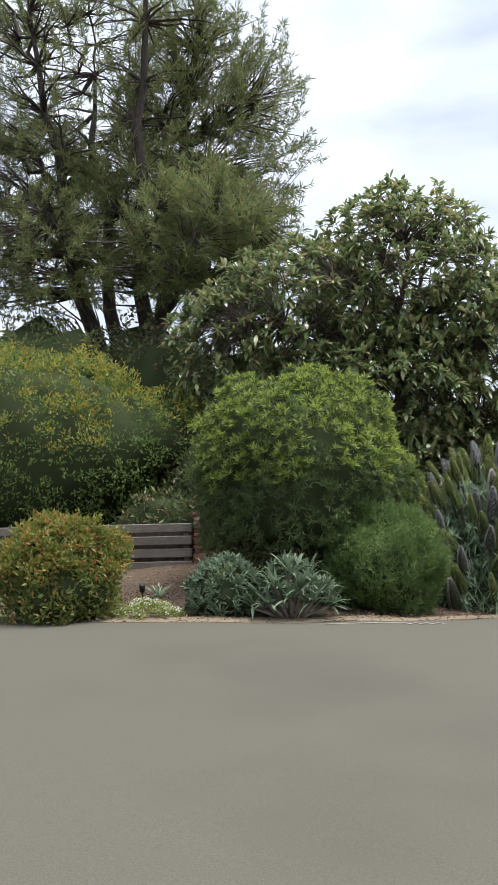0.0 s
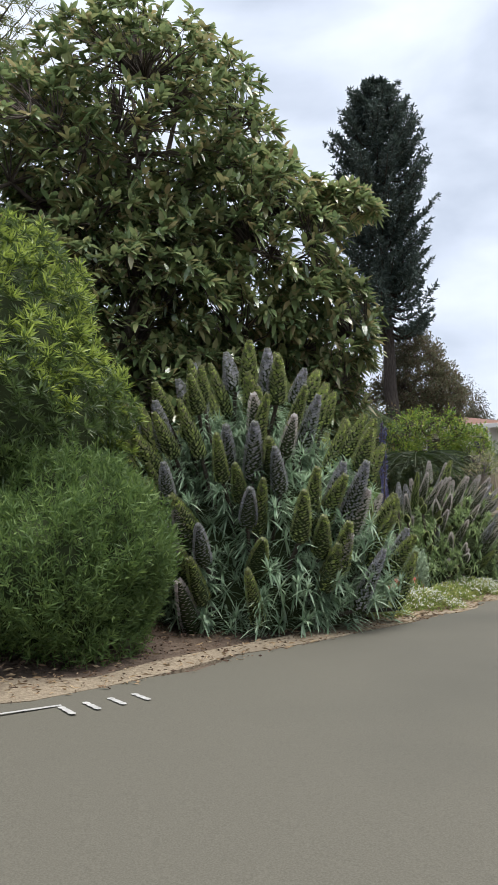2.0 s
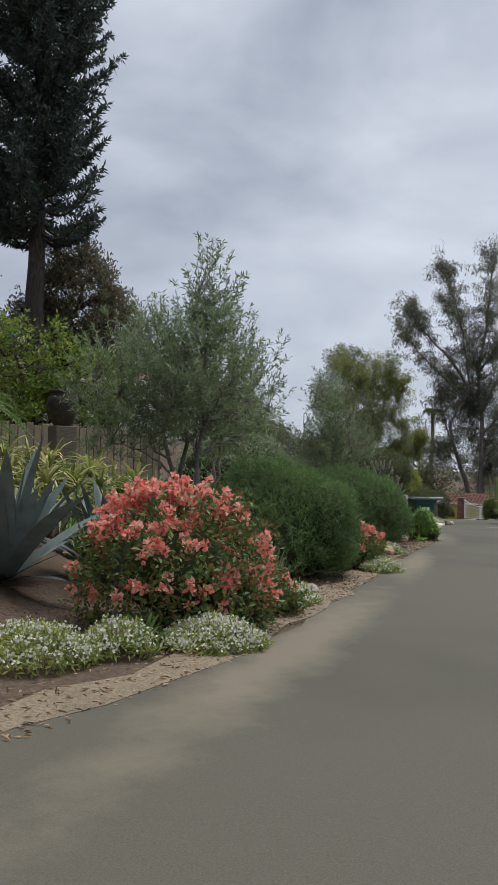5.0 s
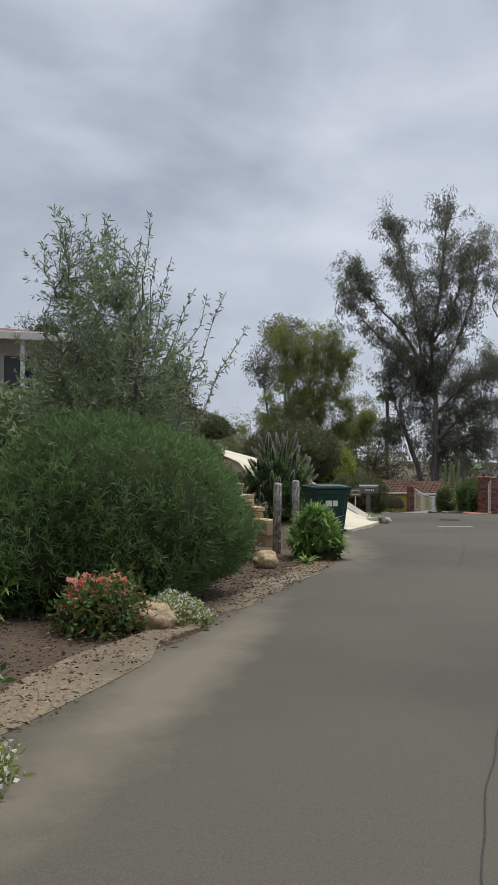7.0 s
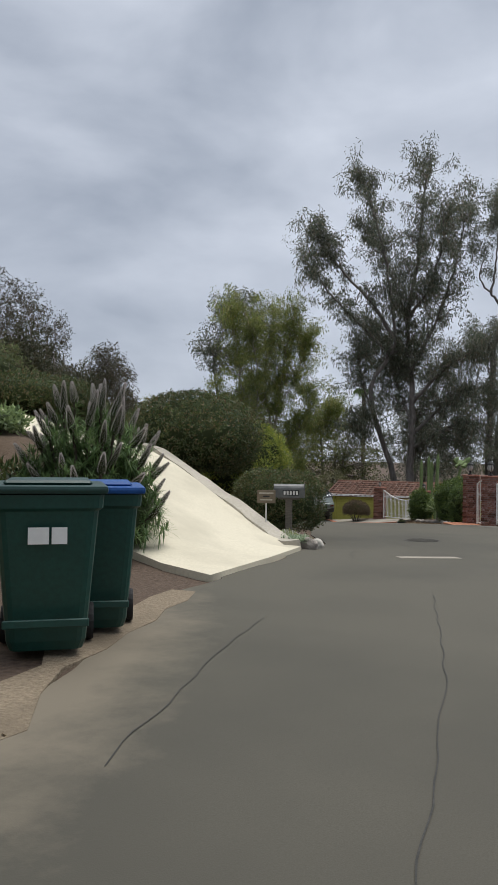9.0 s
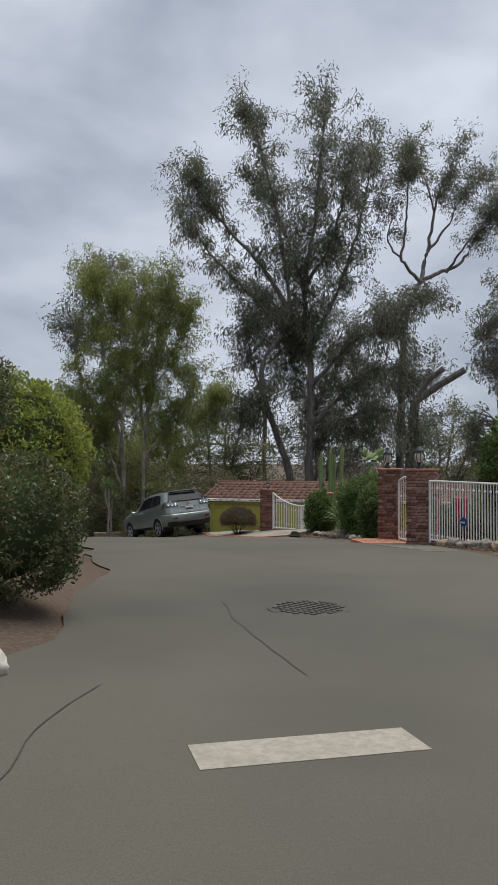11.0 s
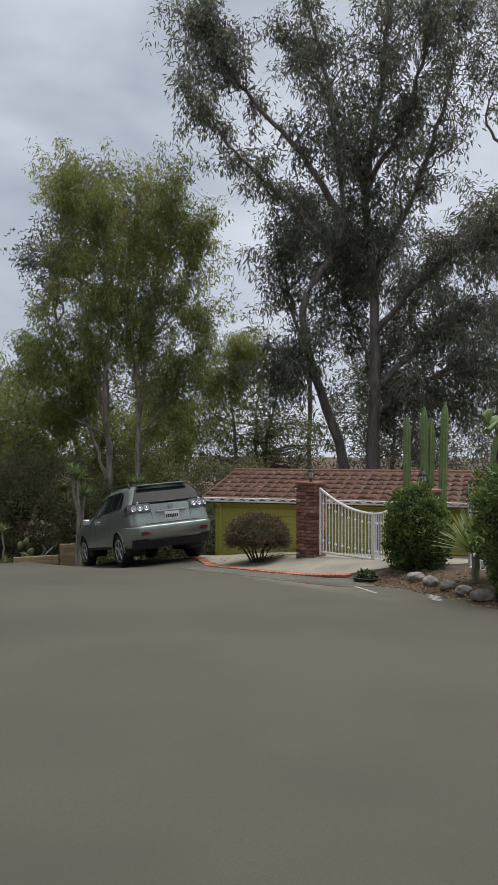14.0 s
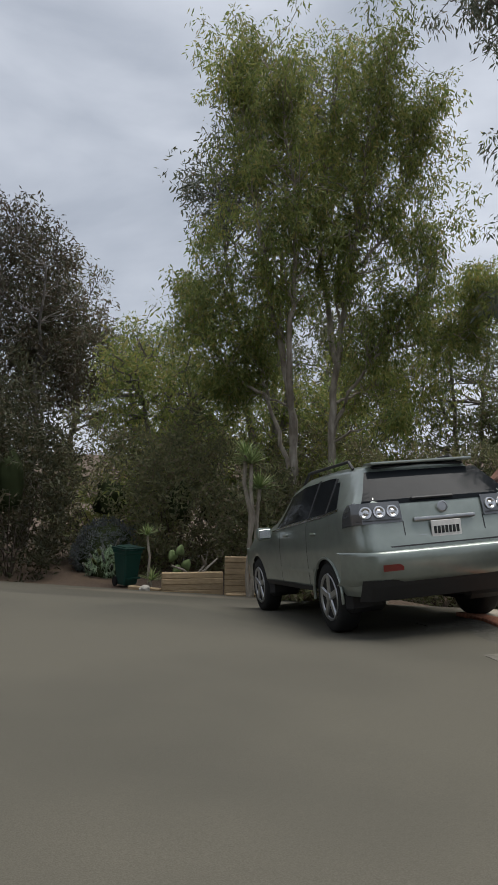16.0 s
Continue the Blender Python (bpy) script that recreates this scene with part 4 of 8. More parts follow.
limb(grown, [(0.2, -0.1, 10.9), (1.9, 0.8, 14.7), (3.0, 1.2, 18.5), (3.6, 1.1, 22.1)], 0.24, 0.03, 0.2, 1.0, 130)
limb(grown, [(0.3, -0.1, 8.9), (2.0, -1.1, 10.7), (3.8, -2.2, 11.9), (5.3, -2.2, 12.6)], 0.2, 0.03, 0.25, 1.0, 110)
limb(grown, [(0.3, -0.0, 6.9), (2.6, 0.9, 9.0), (4.7, 0.9, 10.0), (5.9, 0.9, 9.0)], 0.2, 0.03, 0.2, 1.15, 150)
limb(grown, [(0.3, -0.0, 5.9), (2.4, -1.6, 7.2), (4.0, -2.1, 7.2), (5.2, -2.0, 6.2)], 0.16, 0.03, 0.2, 1.1, 130)
limb(grown, [(-1.9, -0.1, 7.4), (-2.8, 0.9, 10.1), (-3.1, 0.8, 12.1), (-2.5, 0.8, 13.4)], 0.14, 0.03, 0.2, 0.9, 110)
limb(grown, [(-1.7, -0.0, 6.9), (-2.4, -1.1, 7.8), (-2.8, -1.6, 7.3)], 0.1, 0.03, 0.2, 0.8, 70)
limb(grown, [(0.3, -0.1, 9.9), (-1.3, 1.3, 12.2), (-2.3, 1.8, 14.5)], 0.16, 0.03, 0.2, 1.0, 100)
limb(grown, [(0.0, -0.2, 14.4), (1.3, -1.7, 16.1), (2.0, -2.3, 19.0), (1.9, -2.4, 21.1)], 0.16, 0.03, 0.2, 0.9, 110)
limb(grown, [(0.0, -0.2, 14.1), (-1.0, 1.2, 17.2), (-2.3, 1.7, 20.3), (-3.1, 1.6, 21.4)], 0.14, 0.03, 0.25, 0.8, 80)
limb(grown, [(0.3, -0.1, 7.4), (-0.5, 1.4, 9.6), (-0.8, 1.9, 11.3), (0.6, 1.8, 12.9)], 0.12, 0.03, 0.1, 1.1, 110)
limb(grown, [(0.3, -0.1, 7.4), (1.6, 2.4, 9.7), (2.7, 2.3, 12.4)], 0.12, 0.03, 0.1, 1.2, 110)
limb(grown, [(0.3, -0.0, 5.4), (1.6, 2.0, 6.5), (3.7, 2.0, 5.9)], 0.1, 0.03, 0.1, 1.1, 90)
squash(grown, 0.97)
finish("eucalyptus_tree", (62.0, 50.1, -5.2), -53.0, grown, G_EUC, M_BARKGREY, "huge grey-green eucalyptus with several leaning stems", 22, 0.47, (0.21, 0.054), 0.7)
grown = {"wood": [], "clumps": [], "out": []}
limb(grown, [(-0.2, 0.1, -0.3), (-0.1, -0.0, 4.9), (0.1, -0.1, 10.3), (0.3, -0.2, 13.1), (1.1, -0.2, 14.7), (2.2, -0.2, 15.2), (3.4, -0.2, 15.8), (4.1, -0.3, 17.1), (5.2, -0.3, 18.2)], 0.4, 0.04, 0.86, 0.7, 40)
limb(grown, [(1.1, -0.2, 14.7), (1.6, 0.7, 16.7), (2.0, 0.7, 18.9), (2.4, 0.7, 20.3), (3.3, 0.6, 22.3)], 0.2, 0.03, 0.6, 0.8, 60)
limb(grown, [(1.1, -0.2, 14.7), (-0.1, -1.2, 15.7), (-0.8, -1.3, 16.8), (-0.6, -1.3, 18.1)], 0.15, 0.03, 0.7, 0.5, 16)
limb(grown, [(-0.1, -1.2, 15.7), (0.2, -1.3, 18.1), (0.3, -1.3, 20.0), (0.7, -1.4, 22.1)], 0.11, 0.03, 0.55, 0.8, 60)
limb(grown, [(1.6, 0.7, 16.7), (2.8, 1.2, 18.2), (3.7, 1.2, 19.9), (5.1, 1.1, 21.3)], 0.13, 0.03, 0.5, 0.8, 60)
limb(grown, [(2.5, -0.2, 15.2), (3.4, -1.3, 16.5), (4.7, -1.3, 18.1), (5.4, -1.3, 18.9)], 0.11, 0.03, 0.5, 0.65, 50)
limb(grown, [(2.0, 0.7, 18.9), (1.5, 1.1, 21.1), (0.3, 1.1, 22.5)], 0.09, 0.03, 0.45, 0.7, 45)
limb(grown, [(0.3, -0.2, 13.1), (0.8, -1.2, 13.6), (1.5, -1.2, 13.7)], 0.09, 0.03, 0.3, 0.55, 40)
limb(grown, [(0.1, -0.1, 10.3), (-0.4, 0.8, 12.2), (-1.0, 0.8, 13.3)], 0.1, 0.03, 0.3, 0.7, 50)
finish("eucalyptus_tree", (67.6, 47.7, -5.2), -53.0, grown, G_EUC, M_BARKGREY, "slender eucalyptus with bare forked branches and a flat crown", 24, 0.44, (0.17, 0.05), 0.4)
woody("eucalyptus_tree", (62.9, 40.5, -4.0), [(62.9, 40.0, 5.0, 1.4, 1.4, 2.9, 2), (64.2, 38.2, 6.2, 2.0, 1.8, 3.2, 2), (61.6, 40.6, 0.6, 0.8, 0.8, 1.4, 0.5), (64.8, 38.5, 1.6, 2.2, 2.2, 2.4, 1.4)],
      G_EUC, M_BARKGREY, "grey-green eucalyptus with a leaning dark trunk", "tree", trunk_r=0.28, n_clumps=330, per=70, clump_r=0.42, leaf=(0.16, 0.05), droop=0.45, limbs=18, hollow=0.2, twig=0.03)
grown = {"wood": [], "clumps": [], "out": []}
limb(grown, [(-0.3, 0.0, -1.2), (-0.3, -0.0, 2.8), (-0.5, -0.0, 5.2), (-1.0, -0.1, 7.6), (-1.4, 0.2, 10.4), (-1.8, 0.3, 13.2), (-2.1, 0.3, 15.0)], 0.2, 0.03, 0.42, 0.9, 205)
limb(grown, [(-0.4, 0.2, 2.5), (-1.0, 0.5, 4.6), (-1.5, 0.8, 6.1), (-2.3, 0.9, 7.8), (-2.8, 0.9, 9.8)], 0.1, 0.02, 0.3, 0.83, 129)
limb(grown, [(0.7, 0.0, -1.2), (0.8, -0.0, 3.2), (0.9, -0.0, 5.7), (1.2, -0.1, 8.1), (1.5, -0.1, 10.8), (1.9, -0.1, 13.2), (2.1, -0.1, 15.0)], 0.2, 0.03, 0.42, 0.9, 205)
limb(grown, [(-0.3, -0.0, 3.2), (-0.5, -0.6, 5.6), (-0.4, -0.9, 8.2), (-0.5, -0.9, 11.3), (-1.1, -0.9, 14.0)], 0.15, 0.03, 0.4, 0.9, 162)
limb(grown, [(0.8, -0.0, 3.5), (1.3, -0.5, 5.0), (2.3, -0.8, 6.3), (3.0, -1.1, 7.8), (3.3, -1.1, 9.0)], 0.1, 0.02, 0.35, 0.77, 118)
limb(grown, [(1.2, -0.1, 8.1), (2.5, 0.4, 10.2), (3.0, 0.4, 12.4), (3.1, 0.4, 13.5)], 0.09, 0.02, 0.2, 0.77, 129)
limb(grown, [(0.9, -0.0, 5.7), (0.5, 0.7, 8.6), (0.5, 0.9, 11.7), (0.9, 0.9, 14.9)], 0.14, 0.03, 0.3, 0.9, 162)
limb(grown, [(0.8, -0.0, 3.3), (1.7, -0.8, 3.8), (2.6, -1.0, 4.1)], 0.06, 0.02, 0.6, 0.56, 25)
limb(grown, [(2.2, -0.0, 6.1), (3.8, 0.6, 6.5), (4.8, 0.8, 6.9), (5.1, 0.7, 8.2)], 0.08, 0.02, 0.3, 0.77, 118)
limb(grown, [(-1.0, 0.5, 4.6), (-2.1, -0.0, 5.4), (-2.9, -0.0, 6.6), (-3.1, -0.1, 7.6)], 0.08, 0.02, 0.3, 0.72, 86)
limb(grown, [(0.9, -0.0, 4.5), (2.4, 1.2, 5.2), (3.5, 1.5, 5.6)], 0.07, 0.02, 0.3, 0.89, 97)
limb(grown, [(-0.5, -0.0, 4.4), (-1.6, 1.5, 4.9), (-2.6, 1.5, 5.2)], 0.06, 0.02, 0.3, 0.89, 75)
squash(grown, 0.94)
finish("young_eucalyptus", (56.8, 58.2, -4.3), -31.3, grown, G_EUCY, M_BARKPALE, "tall yellow-green young eucalyptus with slim pale stems", 25, 0.37, (0.16, 0.046), 0.65)
woody("sparse_eucalyptus", on_ground(58.9, 63.2), [(58.9, 63.0, 10.6, 2.2, 2.2, 1.7, 2), (56.9, 63.6, 8.2, 1.8, 1.8, 1.4, 1.2), (60.6, 62.4, 9.2, 1.8, 1.8, 1.6, 1.2), (58.0, 63.2, 7.0, 2.6, 2.0, 1.2, 1)], G_EUC, M_BARKGREY, "tall open eucalyptus with a rounded gappy crown", "tree", trunk_r=0.2, stems=3, fork=0.12, n_clumps=170, per=60, clump_r=0.62, leaf=(0.22, 0.07), droop=0.4, limbs=20, hollow=0.35, twig=0.03)
# wood edge behind the bend
WOODS = [(50.0, 79.0, 7.6, 3.6, 6.2, G_BROWND), (46.0, 74.0, 7.5, 3.0, 6.5, G_BROWND), (55.2, 76.0, 4.2, 2.6, 4.6, G_BROWN), (58.5, 73.0, 0.8, 3.0, 3.9, G_EUCY), (51.9, 70.0, 4.0, 2.1, 4.2, G_BROWND), (62.5, 66.0, 1.8, 3.2, 4.6, G_WOODS), (66.5, 61.0, 1.0, 3.2, 4.6, G_WOODS),
         (70.0, 55.0, 0.6, 3.2, 4.5, G_EUC), (73.0, 48.0, -0.2, 3.4, 4.0, G_WOODS), (48.5, 66.5, -0.6, 2.0, 3.2, G_FAR), (56.0, 66.0, 0.2, 2.6, 3.8, G_EUCY), (41.0, 70.0, 4.4, 3.4, 6.5, G_BROWND), (75.0, 40.0, -1.0, 3.4, 3.2, G_WOODS), (44.5, 66.0, 2.6, 2.4, 5.0, G_FAR), (60.0, 62.5, -1.4, 2.4, 3.2, G_EUCY),
         (76.0, 33.0, -1.2, 3.2, 2.8, G_WOODS), (36.5, 64.0, 4.0, 3.0, 6.0, G_WOODS)]
for wx, wy, wz, wr, wh, wm in WOODS:
    gz = ground_z(wx, wy)
    woody("woodland_tree", (wx, wy, gz), [(wx, wy, wz, wr, wr, wh, 3), (wx + wr * 0.5, wy - wr * 0.5, wz - wh * 0.45, wr * 0.8, wr * 0.8, wh * 0.55, 1.4), (wx - wr * 0.5, wy - wr * 0.3, (wz - wh * 0.6 + gz) / 2, wr * 0.9, wr * 0.8, max(1.2, (wz - wh * 0.6 - gz) / 2), 1.2)],
          wm, M_BARKGREY, "woodland tree in the shaded wood edge", "tree", 0.17, stems=3, fork=0.16, n_clumps=420, per=38, clump_r=0.55, leaf=(0.24, 0.065), droop=0.4, limbs=18, hollow=0.3, twig=0.025, group="trees of the wood edge")

for k, (ux, uy, ur, uh) in enumerate(((46.5, 64.5, 2.2, 1.5), (50.0, 65.0, 2.4, 1.6), (53.5, 64.5, 2.2, 1.5), (56.5, 62.5, 2.2, 1.4), (59.5, 60.5, 2.0, 1.4), (62.5, 58.0, 2.2, 1.4), (65.0, 54.5, 2.2, 1.5), (66.5, 50.5, 2.2, 1.5), (67.5, 46.5, 2.0, 1.5), (68.0, 42.5, 2.0, 1.4), (55.8, 58.5, 1.2, 0.9), (59.0, 56.5, 1.3, 0.9), (42.5, 62.0, 2.6, 2.2), (63.5, 46.5, 1.8, 1.2), (57.0, 53.0, 1.8, 1.3), (58.8, 51.0, 1.8, 1.3), (60.6, 48.6, 1.8, 1.3), (61.5, 45.5, 1.8, 1.3), (62.0, 42.5, 1.8, 1.3), (55.2, 54.6, 1.4, 1.0), (47.2, 62.2, 1.7, 2.0), (49.6, 62.0, 1.5, 1.9), (45.0, 64.0, 1.9, 2.4), (54.4, 61.2, 1.4, 1.5))):
    shrub("understory_shrub", on_ground(ux, uy), (ur, ur * 0.9, uh * (1.7 if uy > 56 else 1.1)), G_FAR if ux < 51 else G_UNDER, "shaded brushwood under the trees", "brush", n=620, leaf=(0.19, 0.06), per=11, up=0.3, rough=0.5, core=0.25, seed=80.0 + k, low=-0.8, clump=0.3, group="brushwood of the wood edge")

for k, (ux, uy, ur, uh) in enumerate(((-6.0, 19.8, 2.4, 3.2), (-2.4, 20.0, 2.2, 3.1), (0.6, 19.6, 2.0, 2.8), (-9.5, 19.4, 2.6, 3.3), (-12.5, 18.0, 2.6, 3.3), (3.5, 20.5, 2.2, 2.2), (6.0, 22.5, 2.2, 2.2))):
    shrub("tall_shrub", on_ground(ux, uy), (ur, ur * 0.9, uh), G_CLIP if k % 2 else G_PINE, "tall dark shrub under the pine", "shrub", n=420, leaf=(0.18, 0.07), per=11, up=0.3, rough=0.35, seed=120.0 + k, low=-0.8, clump=0.2, group="tall shrubs under the pine")

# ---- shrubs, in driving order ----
shrub("hedge", on_ground(-4.7, 15.4), (3.5, 2.3, 2.1), G_HEDGE, "large yellow-tipped hedge above a plank wall", "hedge", n=2700, leaf=(0.085, 0.035), per=12, up=0.8, rough=0.36, clump=0.14, seed=3.1, low=-0.75, top_mat=G_HEDGENEW)
shrub("dome_shrub", on_ground(0.75, 11.0), (1.6, 1.45, 1.74), G_DOME, "dome-shaped yellow-green shrub with narrow whorled leaves", n=2900, leaf=(0.099, 0.015), style="rosette", per=18, up=0.7, core=0.84, rough=0.2, seed=2.2, low=-0.5, lift=0.6, clump=0.06, top_mat=G_DOMETOP)
shrub("low_dark_shrub", on_ground(0.6, 11.2), (1.25, 1.1, 0.5), G_CLIP, "dark leafy growth in the shade of the dome shrub", n=700, leaf=(0.09, 0.03), per=9, up=0.3, rough=0.3, seed=33.0, low=-0.7, clump=0.1)
shrub("rosemary_ball", on_ground(1.75, 9.95), (0.76, 0.72, 0.72), G_ROSEM, "rounded dense dark green rosemary bush", n=3000, leaf=(0.07, 0.010), style="plume", per=16, up=1.6, rough=0.26, seed=5.0, low=-0.75, clump=0.09)
shrub("orange_tip_shrub", on_ground(-2.3, 9.0), (0.68, 0.62, 0.72), leafy("orange-tipped leaf", [(0.045, 0.075, 0.02), (0.085, 0.12, 0.025), (0.14, 0.16, 0.03), (0.10, 0.13, 0.03), (0.11, 0.13, 0.03), (0.30, 0.13, 0.04)], 0.42, 0.25, tone=1.5), "small green shrub with orange new tips", n=1000, leaf=(0.065, 0.03), per=12, up=0.5, rough=0.45, seed=8.0, low=-0.6, top_mat=G_ORANGENEW)
shrub("grey_leaf_shrub", on_ground(-0.35, 9.2), (0.42, 0.4, 0.42), G_GREYGREEN, "small grey-green leafy plant", n=300, leaf=(0.10, 0.03), style="rosette", per=9, up=0.5, rough=0.2, seed=9.0)
shrub("silver_artemisia", on_ground(5.95, 13.0), (0.38, 0.36, 0.42), G_SILVER, "silvery lacy mounded artemisia", n=800, leaf=(0.055, 0.018), per=14, up=0.5, rough=0.4, seed=4.2)
shrub("lavender_mound", on_ground(15.1, 18.75), (1.12, 0.85, 0.85), G_ROSEM2, "clipped dark green lavender mound", n=3000, leaf=(0.085, 0.011), style="plume", per=13, up=1.5, rough=0.2, seed=1.7, low=-0.7, clump=0.06)
shrub("lavender_mound", on_ground(19.45, 21.95), (1.4, 0.95, 0.92), G_ROSEM2, "large dark green lavender mound beside the lane", n=3800, leaf=(0.085, 0.011), style="plume", per=13, up=1.5, rough=0.2, seed=6.7, low=-0.65, clump=0.06)
shrub("clipped_dome_hedge", on_ground(34.5, 35.7), (1.75, 1.6, (1.5 - ground_z(34.5, 35.7)) / 1.85), G_CLIP, "tall dark clipped dome hedge above the drive", "hedge", n=3000, leaf=(0.062, 0.03), per=10, up=0.3, rough=0.1, seed=11.0, low=-0.85, clump=0.08)
shrub("clipped_dome_hedge", on_ground(31.2, 38.4), (2.4, 1.6, 0.55), G_CLIP, "dark clipped hedge behind the drive", "hedge", n=2600, leaf=(0.06, 0.03), per=10, up=0.3, rough=0.14, seed=12.0, low=-0.85, clump=0.08)
shrub("yellow_green_shrub", on_ground(37.0, 36.6), (1.2, 1.1, (0.9 - ground_z(37.15, 36.6)) / 1.85), leafy("yellow-green shrub leaf", [(0.05, 0.068, 0.018), (0.09, 0.11, 0.022), (0.17, 0.165, 0.03)], 0.42, 0.35, tone=2.8), "loose yellow-green rounded shrub", n=1500, leaf=(0.075, 0.035), per=12, up=0.5, rough=0.2, seed=13.0, low=-0.85)
shrub("clipped_shrub", on_ground(34.1, 32.15), (0.84, 0.8, (-0.33 - ground_z(34.1, 32.15)) / 1.8), G_CLIP, "clipped dark shrub behind the mailbox", n=2400, leaf=(0.042, 0.02), per=11, up=0.3, rough=0.1, seed=14.0, low=-0.8, box=0.25, clump=0.07)
shrub("garden_shrub", on_ground(50.25, 40.4), (0.5, 0.48, 0.68), G_SHRUB, "bright green rounded shrub beside the white gate", n=900, leaf=(0.07, 0.03), per=12, up=0.5, rough=0.25, seed=15.0, low=-0.8)
shrub("garden_shrub", on_ground(48.7, 37.65), (0.9, 0.8, 0.92), G_SHRUB, "dense dark green shrub beside the brick pillar", n=1500, leaf=(0.065, 0.03), per=12, up=0.4, rough=0.28, seed=16.0, low=-0.8)
shrub("garden_shrub", on_ground(46.9, 36.3), (0.42, 0.42, 0.72), G_SHRUB, "dark leafy shrub in front of the brick pillar", n=620, leaf=(0.06, 0.028), per=12, up=0.4, rough=0.25, seed=17.0, low=-0.8)
shrub("bronze_shrub", on_ground(51.0, 44.75), (0.66, 0.6, 0.42), G_REDSHRUB, "bronze clipped shrub flaring from a bare base", n=1000, leaf=(0.05, 0.022), per=11, up=0.4, rough=0.12, seed=18.0, low=-0.5, lift=0.35)
shrub("grey_bush", (52.6, 62.6, ground_z(52.6, 62.6)), (1.0, 0.9, 0.85), G_DUSK, "grey-blue bush at the wood edge", n=700, leaf=(0.09, 0.03), per=12, up=0.4, rough=0.2, seed=19.0, low=-0.7)
shrub("ivy_hedge", on_ground(47.2, 32.7), (0.7, 0.9, 1.5), G_SHRUB, "tall green ivy hedge behind the white fence", "hedge", n=1300, leaf=(0.08, 0.05), per=10, up=0.3, rough=0.15, seed=20.0, low=-0.9)
for k, (hx, hy, hr, hh) in enumerate(((46.3, 33.2, 0.4, 0.36), (45.9, 32.0, 0.5, 0.45), (46.6, 34.4, 0.4, 0.34), (47.6, 34.6, 0.7, 0.5))):
    shrub("fence_shrub", on_ground(hx, hy), (hr, hr, hh), G_CLIP, "dark shrub behind the white fence", n=420, leaf=(0.08, 0.04), per=11, up=0.4, rough=0.3, seed=160.0 + k, low=-0.8, clump=0.11, group="shrubs behind the fence")


# ---- brickwork ----
def brick_mesh(name, mat, size=(0.205, 0.098, 0.057)):
    bm = box_bm(*size, (0, 0, -size[2] / 2), 0.006)
    me = bpy.data.meshes.new(name)
    bm.to_mesh(me)
    bm.free()
    me.materials.append(mat)
    return me


ME_BRICK, ME_BRICKW = brick_mesh("brick", M_BRICK), brick_mesh("brick", M_BRICKW)


def brick_pillar(at, side, height, label, rz=0.0, white=0.2, cap=True, rng=None, per_side=3):
    root = thing("brick_pillar", at, label, "pillar", rz=rz)
    part("core", box_bm(side - 0.05, side - 0.05, height + 0.3, (0, 0, -0.3), 0), M_MORTAR, root)
    rng = rng or random.Random(int(at[0] * 10))
    row, k = 0.067, 0
    z = 0.035
    step = (side + 0.008) / per_side
    while z < height - 0.03:
        shift = 0.5 if k % 2 else 0.0
        for face in range(4):
            for j in range(per_side):
                x = -side / 2 + step * (j + 0.5)
                ob = new("brick", ME_BRICKW if rng.random() < white else ME_BRICK)
                off = (shift - 0.25) * 0.09
                m = pose(0, 0, 0, 0, 0, 90 * face) @ pose(x + off, -side / 2 + 0.045 + rng.uniform(-0.004, 0.004), z + rng.uniform(-0.003, 0.003), rng.uniform(-1, 1), 0, rng.uniform(-1, 1))
                ob.parent = root
                ob.matrix_basis = m @ Matrix.Diagonal((step / 0.213, 1, 1, 1))
        z += row
        k += 1
    if cap:
        part("cap", box_bm(side + 0.06, side + 0.06, 0.055, (0, 0, height - 0.03), 0.012), M_BRICK, root, "worn brick coping")
    return root


def lantern(at, h, label):
    """A carriage lantern: foot, glass body with ribs, hood and finial."""
    root = thing("pillar_lantern", at, label, "lamp")
    k = h / 0.46
    part("foot", lathe([(0.075 * k, 0), (0.07 * k, 0.02 * k), (0.03 * k, 0.05 * k), (0.025 * k, 0.09 * k), (0.05 * k, 0.11 * k)], 16), M_DARK, root, smooth=True)
    glass, nt, ln, b = material("frosted lamp glass", 0.25)
    b.inputs["Base Color"].default_value = (0.62, 0.6, 0.54, 1)
    b.inputs["Transmission Weight"].default_value = 0.35
    part("glass", lathe([(0.05 * k, 0.11 * k), (0.085 * k, 0.16 * k), (0.095 * k, 0.22 * k), (0.08 * k, 0.28 * k), (0.06 * k, 0.30 * k)], 16), glass, root, "cloudy glass body", True)
    bm = bmesh.new()
    for j in range(8):
        a = j / 8 * 2 * math.pi
        prof = [(0.052, 0.11), (0.09, 0.16), (0.10, 0.22), (0.084, 0.28), (0.064, 0.30)]
        v, f = tube_data([(r * k * math.cos(a), r * k * math.sin(a), z * k) for r, z in prof], [0.006 * k] * 5, 4)
        vs = [bm.verts.new(p) for p in v]
        for q in f:
            bm.faces.new([vs[i] for i in q])
    part("rib_cage", bm, M_DARK, root)
    part("hood", lathe([(0.105 * k, 0.295 * k), (0.10 * k, 0.31 * k), (0.07 * k, 0.35 * k), (0.03 * k, 0.39 * k), (0.012 * k, 0.41 * k), (0.018 * k, 0.43 * k), (0.004 * k, 0.46 * k)], 16), M_DARK, root, smooth=True)
    return root


brick_pillar((-0.72, 12.75, ground_z(-0.7, 12.7) - 0.1), 0.45, 0.85, "red brick end pillar of the plank wall", 0, 0.1, per_side=2)
